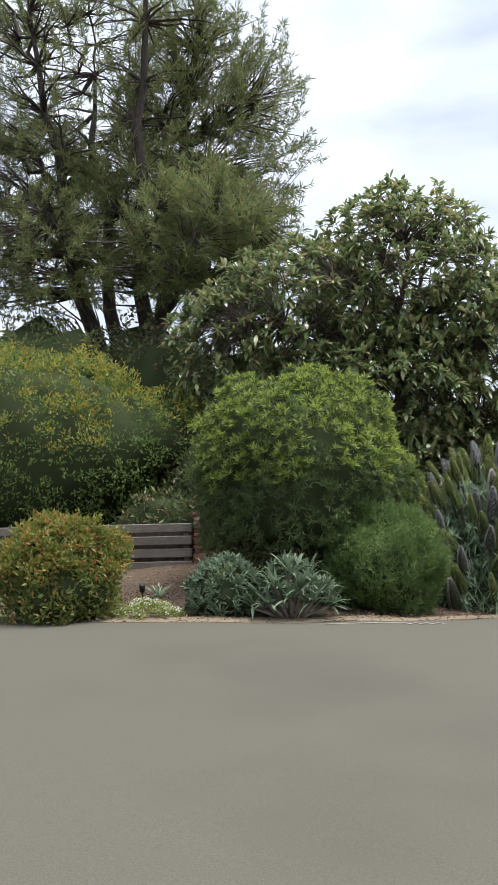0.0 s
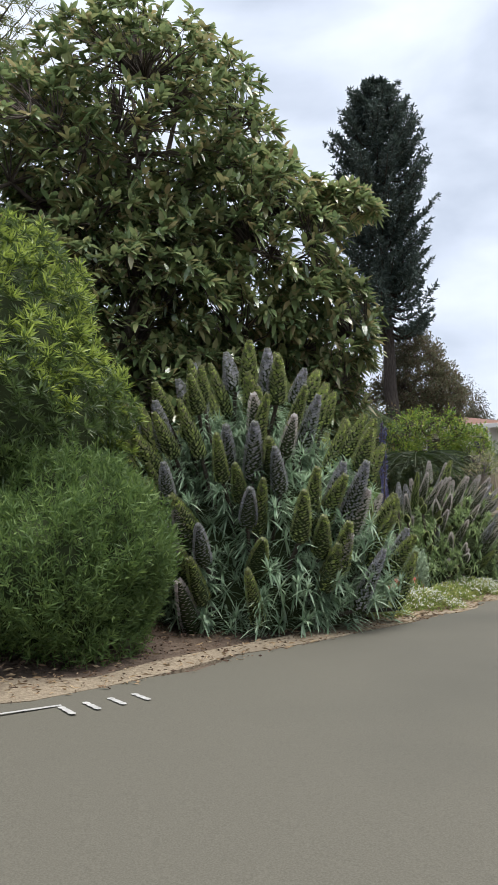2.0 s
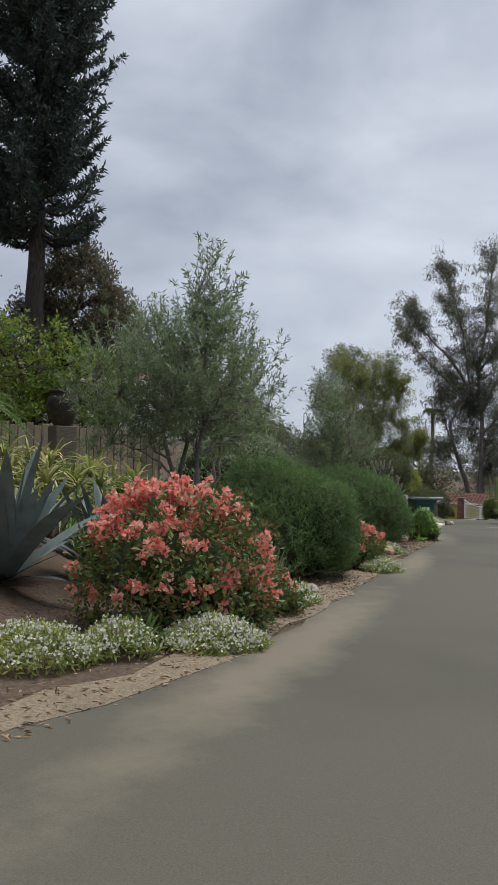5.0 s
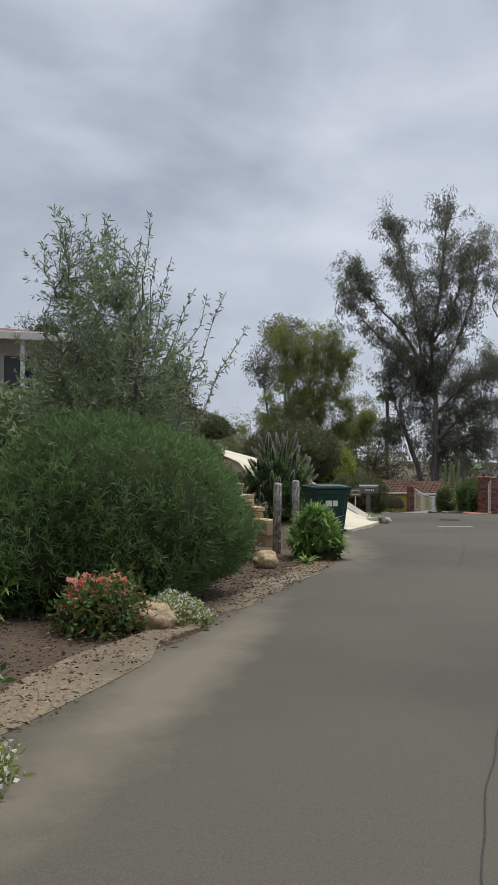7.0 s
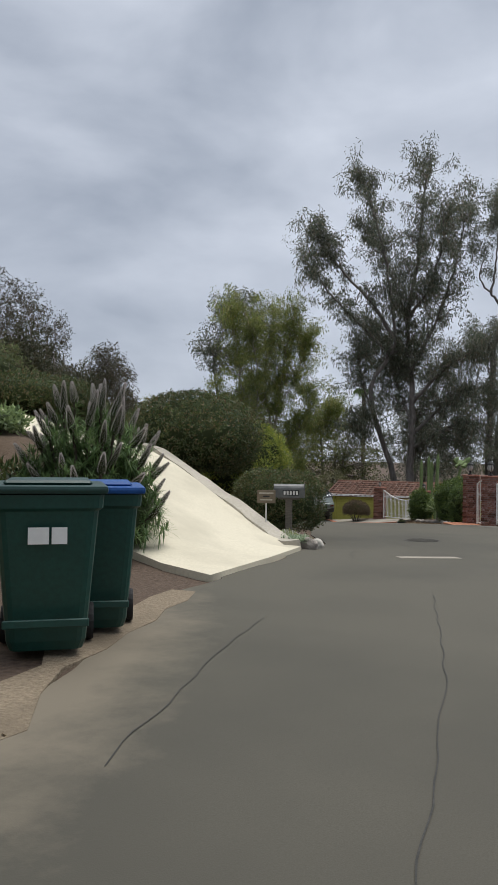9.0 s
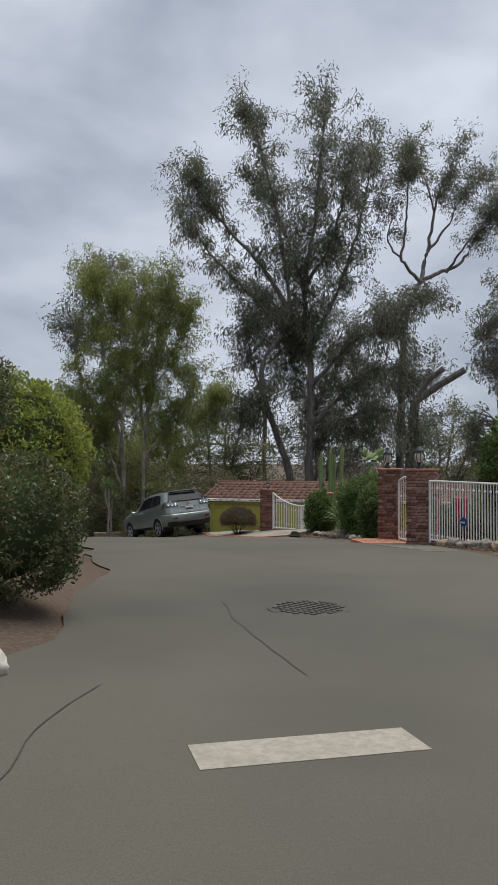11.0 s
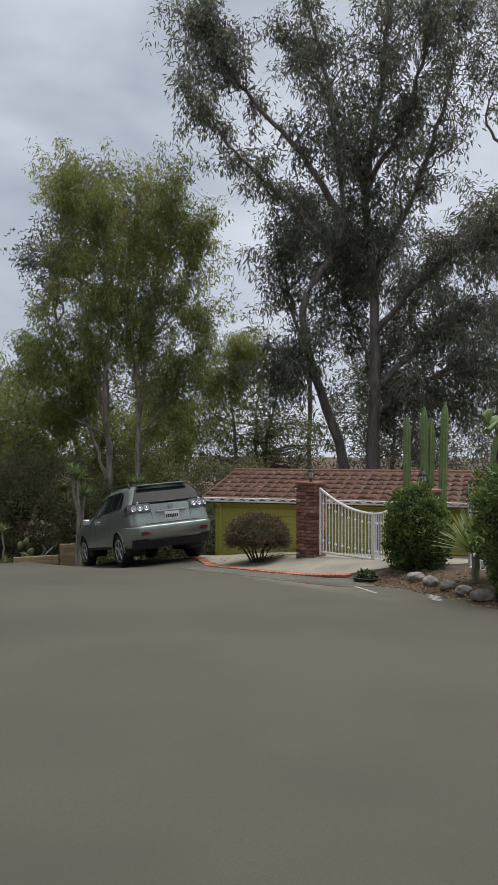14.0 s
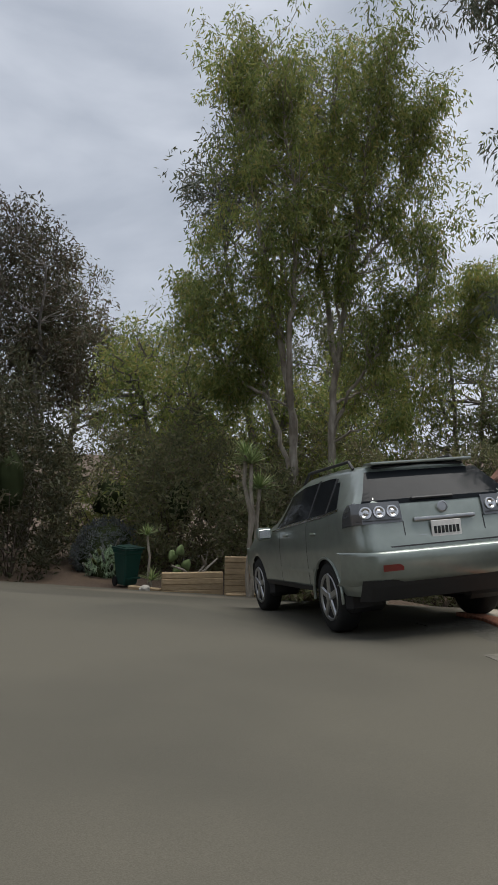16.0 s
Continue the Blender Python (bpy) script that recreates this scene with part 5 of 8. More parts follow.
brick_pillar((1.95, 12.9, ground_z(1.95, 12.9) - 0.2), 0.5, 1.55 - ground_z(1.95, 12.9) + 0.1, "brick pillar with pale cap among the shrubs", 0, 0.25, per_side=2)

# plank retaining wall
pw = thing("plank_wall", (-3.2, 12.62, ground_z(-1.5, 12.3) - 0.1), "low wall of grey weathered horizontal planks", "fence")
for k in range(4):
    for j in range(2):
        part("plank", box_bm(2.2, 0.05, 0.15, (-1.1 + 2.2 * j, 0.02 * (k % 2), 0.06 + 0.21 * k), 0.012), M_WOODGREY, pw)
for j in range(4):
    part("post", box_bm(0.1, 0.1, 0.95, (-2.1 + 1.4 * j, 0.09, -0.15), 0.012), M_WOODGREY, pw)
# dark board added behind the planks so the gaps read as shaded
shadow_board = part("gap_shade_board", box_bm(4.4, 0.03, 0.8, (0, 0.16, 0.0), 0.004), M_BARK, pw)

# garden spotlight and a bent edging rod on the bare path
spot = thing("garden_spotlight", on_ground(-1.45, 9.95), "small black garden spotlight on a stake", "lamp")
part("stake", box_bm(0.02, 0.02, 0.2, (0, 0, -0.05), 0.003), M_DARK, spot)
part("lamp_head", lathe([(0.02, 0), (0.035, 0.02), (0.04, 0.11), (0.03, 0.115)], 14), M_DARK, spot, smooth=True).matrix_basis = pose(0, 0, 0.14, 25, 0, 0)
rod = [np.array(on_ground(-1.9 + 0.28 * k, 9.25 + 0.04 * math.sin(k * 1.3), 0.025)) for k in range(10)]
tagged(part("edging_rod", tube_bm(rod, 0.018, 7), M_BOARD, smooth=True), "thin bent wooden edging rod on the soil", "edging")

# ---- round patio with pot ----
PX, PY, PZ, PR = 8.2, 16.4, -0.09, 1.96
patio = thing("raised_patio", (PX, PY, PZ - 0.55), "low round tiled patio faced with upright terracotta blocks", "patio")
part("fill", lathe([(PR - 0.08, 0), (PR - 0.08, 0.5)], 48), M_MORTAR, patio)
bmt = brick_mesh("facing_block", M_SLUMP, (0.155, 0.10, 0.62))
for k in range(80):
    a = 2 * math.pi * k / 80
    ob = new("facing_block", bmt)
    ob.parent = patio
    ob.matrix_basis = pose(PR * math.cos(a), PR * math.sin(a), 0.25 + random.uniform(-0.008, 0.008), random.uniform(-1.5, 1.5), random.uniform(-1.5, 1.5), math.degrees(a) + 90)
for k in range(6):
    bm = bmesh.new()
    n = 8
    a0, a1 = 2 * math.pi * k / 6 + 0.008, 2 * math.pi * (k + 1) / 6 - 0.008
    top = [bm.verts.new((0, 0, 0.53))] + [bm.verts.new(((PR - 0.05) * math.cos(a0 + (a1 - a0) * j / n), (PR - 0.05) * math.sin(a0 + (a1 - a0) * j / n), 0.53)) for j in range(n + 1)]
    fc = bm.faces.new(top)
    g = bmesh.ops.extrude_face_region(bm, geom=[fc])
    bmesh.ops.translate(bm, verts=[v for v in g["geom"] if isinstance(v, bmesh.types.BMVert)], vec=(0, 0, 0.025))
    bmesh.ops.recalc_face_normals(bm, faces=bm.faces)
    part("paving_slab", bm, M_SLUMP, patio)
block = tagged(part("low_pier", box_bm(0.30, 0.22, 0.24, (0, 0, 0), 0.018), M_SLUMP), "short terracotta block pier on the patio edge", "pier")
block.matrix_basis = pose(9.93, 15.98, PZ + 0.035, 0, 0, 75)
for bx, by, rz in ((8.7, 17.6, 10), (9.45, 17.6, -10)):
    blk = tagged(part("low_wall_block", box_bm(0.75, 0.25, 0.28, (0, 0, 0), 0.018), M_SLUMP), "low terracotta block wall behind the pot", "wall")
    blk.matrix_basis = pose(bx, by, PZ + 0.035, 0, 0, rz)

pot = thing("clay_pot", (9.68, 16.4, PZ + 0.008), "large brown clay pot with basket-weave band", "pot")
part("body", lathe([(0.255, 0), (0.27, 0.02), (0.27, 0.05), (0.255, 0.07), (0.275, 0.1), (0.345, 0.56), (0.35, 0.58), (0.375, 0.60), (0.38, 0.66), (0.365, 0.68), (0.33, 0.675), (0.32, 0.60)], 40), M_POT, pot, smooth=True)
bm = bmesh.new()
for k in range(30):
    a = 2 * math.pi * k / 30
    for sgn in (-1, 1):
        pts = []
        for j in range(5):
            t = j / 4
            aa = a + sgn * (t - 0.5) * 0.22
            z = 0.22 + 0.24 * t
            r = 0.275 + (0.345 - 0.275) * (z - 0.1) / 0.46 + 0.004
            pts.append((r * math.cos(aa), r * math.sin(aa), z))
        v, f = tube_data(pts, [0.007] * 5, 4)
        vs = [bm.verts.new(p) for p in v]
        for q in f:
            bm.faces.new([vs[i] for i in q])
part("weave_band", bm, M_POT, pot)
part("soil", lathe([(0.30, 0.58), (0.32, 0.60), (0.05, 0.61)], 24), M_MULCH, pot)
woody("potted_olive", (9.68, 16.4, PZ + 0.60), [(9.68, 16.4, 1.50, 0.33, 0.33, 0.24, 2), (9.92, 16.3, 1.32, 0.26, 0.24, 0.12, 1), (9.5, 16.45, 1.36, 0.22, 0.22, 0.14, 0.7)], leafy("potted olive leaf", [(0.11, 0.12, 0.06), (0.18, 0.18, 0.10), (0.26, 0.24, 0.13)], 0.5, 0.2), M_BARKGREY,
      "small olive standard in a clay pot", "tree", 0.032, n_clumps=42, per=11, clump_r=0.085, leaf=(0.085, 0.014), up=0.5, limbs=18, hollow=0.3, twig=0.004, trunk_top=0.75)

# urn on a board fence
bf = thing("board_fence", (14.2, 23.5, ground_z(14.2, 23.2) + 0.25), "weathered upright board fence on the bank", "fence", rz=6)
for k in range(26):
    part("board", box_bm(0.13, 0.025, 1.0 + 0.03 * math.sin(k * 2.1), (-1.9 + 0.145 * k, 0, 0), 0.004), M_BOARD, bf)
for z in (0.25, 0.8):
    part("rail", box_bm(3.8, 0.05, 0.09, (0, 0.04, z), 0.006), M_WOODGREY, bf)
for k in range(5):
    part("fence_post", box_bm(0.1, 0.1, 1.6, (-1.85 + 0.92 * k, 0.1, -0.75), 0.008), M_WOODGREY, bf)
urn = thing("garden_urn", (13.55, 22.55, 1.28), "dark glazed garden urn", "urn")
part("body", lathe([(0.14, 0), (0.16, 0.03), (0.22, 0.2), (0.25, 0.36), (0.24, 0.46), (0.2, 0.52), (0.23, 0.55), (0.23, 0.58), (0.18, 0.58), (0.17, 0.5)], 28), M_URN, urn, smooth=True)
ped = tagged(part("urn_pedestal", box_bm(0.36, 0.36, 1.28 - ground_z(13.55, 22.55) + 0.2, (0, 0, 0), 0.015), M_WOODGREY), "weathered timber post under the urn", "pedestal")
ped.matrix_basis = pose(13.55, 22.55, ground_z(13.55, 22.55) - 0.2)


# ---- distant white house with a porch ----
def porch_house(at, rz):
    root = thing("white_house", at, "distant white house with a columned porch", "house", rz=rz)
    bm = box_bm(10, 6, 2.5, (0, 3.4, 0), 0.01)
    part("wall", bm, M_WHITE, root)
    bm = bmesh.new()
    v = [bm.verts.new(p) for p in ((-5.6, -1.0, 2.5), (5.6, -1.0, 2.5), (5.6, 7.0, 2.5), (-5.6, 7.0, 2.5), (-3.2, 3.2, 3.3), (3.2, 3.2, 3.3))]
    for q in ((0, 1, 5, 4), (1, 2, 5), (2, 3, 4, 5), (3, 0, 4), (3, 2, 1, 0)):
        bm.faces.new([v[i] for i in q])
    part("roof", bm, M_ROOF, root)
    part("fascia", box_bm(11.2, 0.12, 0.25, (0, -0.98, 2.3), 0.01), M_WHITE, root)
    for k in range(9):
        part("porch_column", box_bm(0.14, 0.14, 2.35, (-5.2 + 1.3 * k, -0.85, 0), 0.01), M_WHITE, root)
    dark, nt, ln, b = material("window glass", 0.08)
    b.inputs["Base Color"].default_value = (0.03, 0.035, 0.04, 1)
    for k in range(4):
        w = part("window", box_bm(1.1, 0.06, 1.3, (-3.8 + 2.5 * k, 0.38, 0.7), 0.01), M_WHITE, root)
        part("pane", box_bm(0.95, 0.02, 1.15, (-3.8 + 2.5 * k, 0.34, 0.78), 0.002), dark, w)
    part("porch_floor", box_bm(11, 1.6, 0.3, (0, -0.3, -0.3), 0.01), M_CONC2, root)
    part("foundation", box_bm(10.4, 6.4, 3.0, (0, 3.4, -3.0), 0.01), M_CONC2, root)


porch_house((22.6, 41.5, 1.65), -26)
shed = thing("garden_shed", (11.2, 29.0, 1.0), "small white shed with a pale roof behind foliage", "shed", rz=-25)
part("wall", box_bm(2.6, 1.8, 1.55, (0, 0.9, 0), 0.01), M_WHITE, shed)
part("roof", box_bm(3.0, 2.3, 0.12, (0, 0.8, 1.55), 0.02), M_CONC2, shed)
part("base", box_bm(2.7, 1.9, 1.2, (0, 0.9, -1.2), 0.01), M_CONC2, shed)


# ---- service corner: stepped block wall, transformer, posts, bins ----
ME_BLOCK = brick_mesh("block", M_TANBLOCK, (0.39, 0.19, 0.185))
ME_CAP = brick_mesh("cap_block", M_TANBLOCK, (0.40, 0.22, 0.07))


def block_wall(label, a, b, base, tops):
    """A block wall from a to b; tops: the number of courses in each bay."""
    a, b = Vector(a), Vector(b)
    d = b - a
    ang = math.degrees(math.atan2(d.y, d.x))
    root = thing("block_wall", (a.x, a.y, base), label, "wall", rz=ang)
    pitch = d.length / len(tops)
    for j, n in enumerate(tops):
        for k in range(n):
            ob = new("block", ME_BLOCK)
            ob.parent = root
            ob.matrix_basis = pose(pitch * (j + 0.5) + (0.03 if k % 2 else -0.03), random.uniform(-0.003, 0.003), 0.1 + 0.195 * k) @ Matrix.Diagonal((pitch / 0.40, 1, 1, 1))
        ob = new("cap_block", ME_CAP)
        ob.parent = root
        ob.matrix_basis = pose(pitch * (j + 0.5), 0, 0.195 * n + 0.04) @ Matrix.Diagonal((pitch / 0.40, 1, 1, 1))
    return root


block_wall("stepped tan block wall behind the transformer", (21.6, 27.95), (24.86, 27.27), -1.24, [6, 6, 6, 6, 6, 6, 6, 6])
block_wall("tan block wing wall stepping down to the posts", (24.86, 27.1), (24.55, 25.55), -1.24, [5, 4, 3, 2])
block_wall("tan block wing wall stepping down to the lane", (22.43, 27.1), (23.31, 24.6), -1.38, [6, 6, 5, 4, 3, 2])

tr = thing("transformer_box", (23.75, 25.65, -1.14), "sage green metal transformer cabinet on a pad", "utility box", rz=40)
part("cabinet", box_bm(1.08, 1.22, 0.66, (0.54, 0.61, 0.06), 0.02, segs=2), M_TRANSF, tr)
part("lid", box_bm(1.14, 1.28, 0.07, (0.54, 0.61, 0.70), 0.016, segs=2), M_TRANSLID, tr, "lid with a lighter worn top")
part("pad", box_bm(1.45, 1.5, 0.3, (0.54, 0.64, -0.24), 0.02), M_CONC2, tr)
part("label", box_bm(0.3, 0.004, 0.2, (0.56, -0.003, 0.14), 0), M_STICKER, tr, "faded white warning label")
part("label_bar", box_bm(0.26, 0.003, 0.03, (0.56, -0.006, 0.28), 0), M_REDBAR, tr, "red bar of print")
for k in range(3):
    part("print_bar", box_bm(0.24 - 0.04 * k, 0.003, 0.016, (0.55, -0.006, 0.16 + 0.035 * k), 0), M_DARK, tr, "line of unreadable print")
part("stain", lumpy((0.16, 0.002, 0.15), 0.5, 3, 3.0), M_DARK, tr, "dark rubbed patch").matrix_basis = pose(0.56, -0.002, 0.48)
part("hasp", box_bm(0.06, 0.03, 0.08, (0.12, -0.012, 0.52), 0.006), M_DARK, tr)
for sx in (0.2, 0.88):
    part("lifting_lug", box_bm(0.05, 0.03, 0.05, (sx, 0.0, 0.755), 0.008), M_DARK, tr)


def wooden_post(x, y, top, lean):
    ob = tagged(part("bollard_post", lathe([(0.066, 0), (0.064, top - 0.03), (0.058, top - 0.01), (0.03, top)], 14), M_PAINTPOST, smooth=True), "short round post with flaking white paint", "post", "bollard posts")
    ob.matrix_basis = pose(x, y, ground_z(x, y) - 0.05, lean, 0, 0)


wooden_post(23.82, 24.58, -0.09 - ground_z(23.82, 24.58) + 0.05, 0.6)
wooden_post(24.85, 25.25, -0.09 - ground_z(24.85, 25.25) + 0.05, -0.5)


def wheelie_bin(at, rz, lid_mat, label, mark=True, tilt=4.0, h=1.04, wide=1.0):
    root = thing("wheeled_bin", at, label, "bin", "waste bins", rz=rz)
    bm = bmesh.new()
    rows = [(0.22, 0.24, 0.06), (0.24, 0.26, 0.12), (0.30, 0.36, h - 0.12), (0.325, 0.385, h - 0.1), (0.33, 0.39, h - 0.02)]
    rings = []
    for hx, hy, z in rows:
        y0 = -0.05 * z
        ring = []
        for sx, sy in ((-1, -1), (1, -1), (1, 1), (-1, 1)):
            for k in range(4):
                c = 0.06
                a = math.atan2(sy, sx) - math.pi / 4 + math.pi / 2 * k / 3
                ring.append(bm.verts.new((sx * (hx - c) + c * math.cos(a), y0 + sy * (hy - c) + c * math.sin(a), z)))
        rings.append(ring)
    for a, b in zip(rings, rings[1:]):
        for k in range(16):
            bm.faces.new((a[k], a[(k + 1) % 16], b[(k + 1) % 16], b[k]))
    bm.faces.new(rings[0][::-1])
    bm.faces.new(rings[-1])
    part("body", bm, M_BIN, root)
    lid = part("lid", box_bm(0.70, 0.84, 0.05, (0, -0.05, h - 0.015), 0.02, segs=2), lid_mat, root)
    part("lid_ridge", box_bm(0.52, 0.6, 0.03, (0, -0.05, h + 0.032), 0.014), lid_mat, lid)
    part("handle", tube_bm([(-0.27, 0.34, h - 0.06), (-0.27, 0.43, h - 0.03), (0.27, 0.43, h - 0.03), (0.27, 0.34, h - 0.06)], 0.018), M_BIN, root)
    for sx in (-1, 1):
        bm = lathe([(0.06, -0.03), (0.12, -0.03), (0.125, -0.015), (0.125, 0.015), (0.12, 0.03), (0.06, 0.03)], 18)
        bmesh.ops.transform(bm, matrix=pose(sx * 0.27, 0.25, 0.125, 0, 90, 0), verts=bm.verts)
        part("wheel", bm, M_RUBBER, root)
    part("rib", box_bm(0.5, 0.02, 0.05, (0, -0.385, h * 0.22), 0.006), M_BIN, root)
    if mark:
        part("mark", box_bm(0.12, 0.004, 0.10, (-0.05, -0.385 - 0.05 * 0.8, h * 0.70), 0.001), M_WHITE, root, "plain white emblem")
        part("mark", box_bm(0.09, 0.004, 0.10, (0.07, -0.385 - 0.05 * 0.8, h * 0.70), 0.001), M_WHITE, root, "plain white emblem")
    root.matrix_basis = root.matrix_basis @ Matrix.Diagonal((wide, wide, 1, 1))
    return root


wheelie_bin((25.9, 25.62, ground_z(25.9, 25.62)), -27, M_BINLID, "dark green plastic wheeled bin with a white emblem")
wheelie_bin((26.5, 26.1, ground_z(26.5, 26.1)), -30, M_BLUE, "dark green wheeled bin with a blue lid edge", False)
wheelie_bin((51.85, 59.0, ground_z(51.85, 59.0)), 10, M_BINLID, "green wheeled bin at the end of the lane", False, h=0.98, wide=0.82)

# ---- steep concrete drive ----
DRIVE = [(28.9, 27.75), (30.9, 28.95), (32.62, 30.05), (32.75, 32.2), (32.95, 33.6), (32.5, 35.2), (31.6, 36.6), (30.4, 37.2), (30.2, 37.0), (29.4, 35.6), (29.0, 33.8), (28.8, 32.2), (28.7, 30.8), (28.6, 29.6)]
drive = sheet("driveway", DRIVE, M_CONC, 0.075, "steep cream concrete driveway with a drain channel", "driveway", step=0.8)
cp = [np.array(p) for p in ((32.55, 30.15), (32.95, 32.2), (33.12, 33.6), (32.7, 35.2))]
bm = bmesh.new()
prev = None
for k in range(25):
    t = k / 24 * 3
    i = min(2, int(t))
    p = cp[i] + (cp[i + 1] - cp[i]) * (t - i)
    z = ground_z(*p)
    d = cp[i + 1] - cp[i]
    nrm = np.array([d[1], -d[0]]) / np.hypot(*d)
    wob = 0.02 * math.sin(k * 1.7)
    hh = 0.22 if k < 22 else 0.24
    ring = [bm.verts.new((p[0] - nrm[0] * 0.22, p[1] - nrm[1] * 0.22, z + 0.03)), bm.verts.new((p[0] - nrm[0] * (0.18 + wob), p[1] - nrm[1] * (0.18 + wob), z + hh * 0.75)),
            bm.verts.new((p[0] + nrm[0] * 0.12, p[1] + nrm[1] * 0.12, z + hh * 0.8)), bm.verts.new((p[0] + nrm[0] * 0.2, p[1] + nrm[1] * 0.2, z - 0.1))]
    if prev:
        for q in range(3):
            bm.faces.new((prev[q], ring[q], ring[q + 1], prev[q + 1]))
    else:
        bm.faces.new(ring)
    prev = ring
bm.faces.new(prev[::-1])
bmesh.ops.recalc_face_normals(bm, faces=bm.faces)
tagged(part("drive_kerb", bm, M_CONC2), "rounded worn concrete kerb along the drive", "kerb", kind="structure")

# mailbox on a post
mb = thing("mailbox", (33.37, 31.13, ground_z(33.37, 31.13) - 0.05), "grey metal mailbox on a weathered wooden post", "mailbox", rz=-42)
mz = -0.69 - (ground_z(33.37, 31.13) - 0.05)
bm = bmesh.new()
ra = [(-0.11, -0.11), (0.11, -0.11), (0.11, 0.04)] + [(0.11 * math.cos(a), 0.04 + 0.10 * math.sin(a)) for a in np.linspace(0.3, math.pi - 0.3, 8)] + [(-0.11, 0.04)]
r0 = [bm.verts.new((-0.28, y, mz + z)) for y, z in ra]
r1 = [bm.verts.new((0.28, y, mz + z)) for y, z in ra]
for k in range(len(ra)):
    bm.faces.new((r0[k], r0[(k + 1) % len(ra)], r1[(k + 1) % len(ra)], r1[k]))
bm.faces.new(r0[::-1])
bm.faces.new(r1)
bmesh.ops.recalc_face_normals(bm, faces=bm.faces)
M_MAIL = surface("grey painted metal", (0.11, 0.113, 0.11), (0.16, 0.16, 0.155), 12, 2, 0.45, 0.06, metal=0.3)
part("box", bm, M_MAIL, mb)
part("door", box_bm(0.012, 0.235, 0.27, (0.287, 0, mz - 0.12), 0.004), M_MAIL, mb)
pl = part("number_plate", box_bm(0.30, 0.004, 0.10, (0.03, -0.113, mz - 0.07), 0), M_DARK, mb, "dark plate with white bars")
for k in range(5):
    part("bar", box_bm(0.036, 0.003, 0.07, (-0.085 + 0.057 * k, -0.1165, mz - 0.055), 0), M_STICKER, pl)
part("post", box_bm(0.13, 0.13, mz - 0.1, (0, 0, 0), 0.015), M_WOODGREY, mb)
part("bracket", box_bm(0.4, 0.16, 0.03, (0, 0, mz - 0.145), 0.005), M_WOODGREY, mb)
sg = thing("yard_sign", (32.81, 31.14, ground_z(32.81, 31.14)), "small faded brown yard sign on a stake", "sign", rz=-42)
sz = -0.89 - ground_z(32.81, 31.14)
part("stake", box_bm(0.025, 0.02, sz + 0.05, (0, 0, 0), 0.003), M_STICKER, sg)
M_SIGN = surface("faded brown board", (0.15, 0.12, 0.085), (0.20, 0.16, 0.115), 20, 3, 0.8, 0.1)
part("board", box_bm(0.34, 0.015, 0.24, (0, -0.016, sz), 0.01), M_SIGN, sg)
for k, w in enumerate((0.22, 0.12, 0.26)):
    part("bar", box_bm(w, 0.004, 0.025, (0, -0.027, sz + 0.05 + 0.06 * k), 0), M_DARK if k == 1 else M_CONC2, sg)

# ---- gateway ----
brick_pillar((45.25, 34.05, -2.17), 0.62, 1.56, "red brick gate pillar patched with lime-washed bricks", 26, 0.38)
brick_pillar((46.2, 35.42, -2.26), 0.5, 1.64, "red brick gate pillar with a white-washed edge", 26, 0.22)
lantern((45.2, 34.1, -0.58), 0.54, "black carriage lantern on a brick pillar")
lantern((46.15, 35.45, -0.59), 0.50, "black carriage lantern on a brick pillar")
for k, (bx, by) in enumerate(((45.05, 34.3),)):
    part("plaque", box_bm(0.1, 0.02, 0.12, (0, 0, 0), 0.004), M_DARK).matrix_basis = pose(44.98, 34.22, -1.0, 0, 0, -64)
tagged(bpy.data.objects["plaque"], "small dark plaque fixed to the pillar", "plaque")


def picket_run(name, a, b, za, zb, height, label, n, arch=0.0, sag=0.0, collars=(0.22, 0.80), stile=True, mat=None):
    """White steel pickets between two rails, with knuckles on the bars; the top may arch or sag."""
    a, b = np.array(a, float), np.array(b, float)
    d = b - a
    L = float(np.hypot(*d))
    root = thing(name, (a[0], a[1], za), label, "gate" if "gate" in name else "fence", rz=math.degrees(math.atan2(d[1], d[0])))
    mat = mat or M_WHITE

    def zbot(t):
        return (zb - za) * t

    def ztop(t):
        return zbot(t) + height + arch * math.sin(math.pi * t) - sag * (t * (2 - t) if sag else 0)
    for fn, nm, o in ((ztop, "top_rail", 0.0), (zbot, "bottom_rail", 0.06)):
        part(nm, tube_bm([(L * t, 0, fn(t) + o) for t in np.linspace(0, 1, 13)], 0.024, 6), mat, root)
    for k in range(n + 1):
        t = k / n
        r = 0.026 if (k in (0, n) and stile) else 0.011
        bar = part("picket", tube_bm([(L * t, 0, zbot(t) + (0.0 if r > 0.02 else 0.06)), (L * t, 0, ztop(t))], r, 6), mat, root)
        if k % 2 and r < 0.02:
            for c in collars:
                part("knuckle", lathe([(0.012, -0.03), (0.028, 0), (0.012, 0.03)], 6, at=(L * t, 0, zbot(t) + height * c - (sag * t * (2 - t) * c if sag else 0))), mat, bar)
    return root


picket_run("white_fence", (44.95, 33.72), (43.55, 29.9), -2.1, -2.12, 1.27, "white steel picket fence with knuckled bars", 56, collars=(0.12, 0.88))
picket_run("garden_gate", (45.5, 34.42), (45.88, 35.0), -2.22, -2.24, 1.35, "narrow white steel gate between brick pillars", 6, arch=0.1, collars=(0.15, 0.75))
seal = thing("hanging_sign", (44.62, 32.78, -2.12), "small blue yard sign at the fence", "sign", rz=70)
part("stake", box_bm(0.02, 0.02, 0.5, (0, 0.03, 0), 0.002), M_DARK, seal)
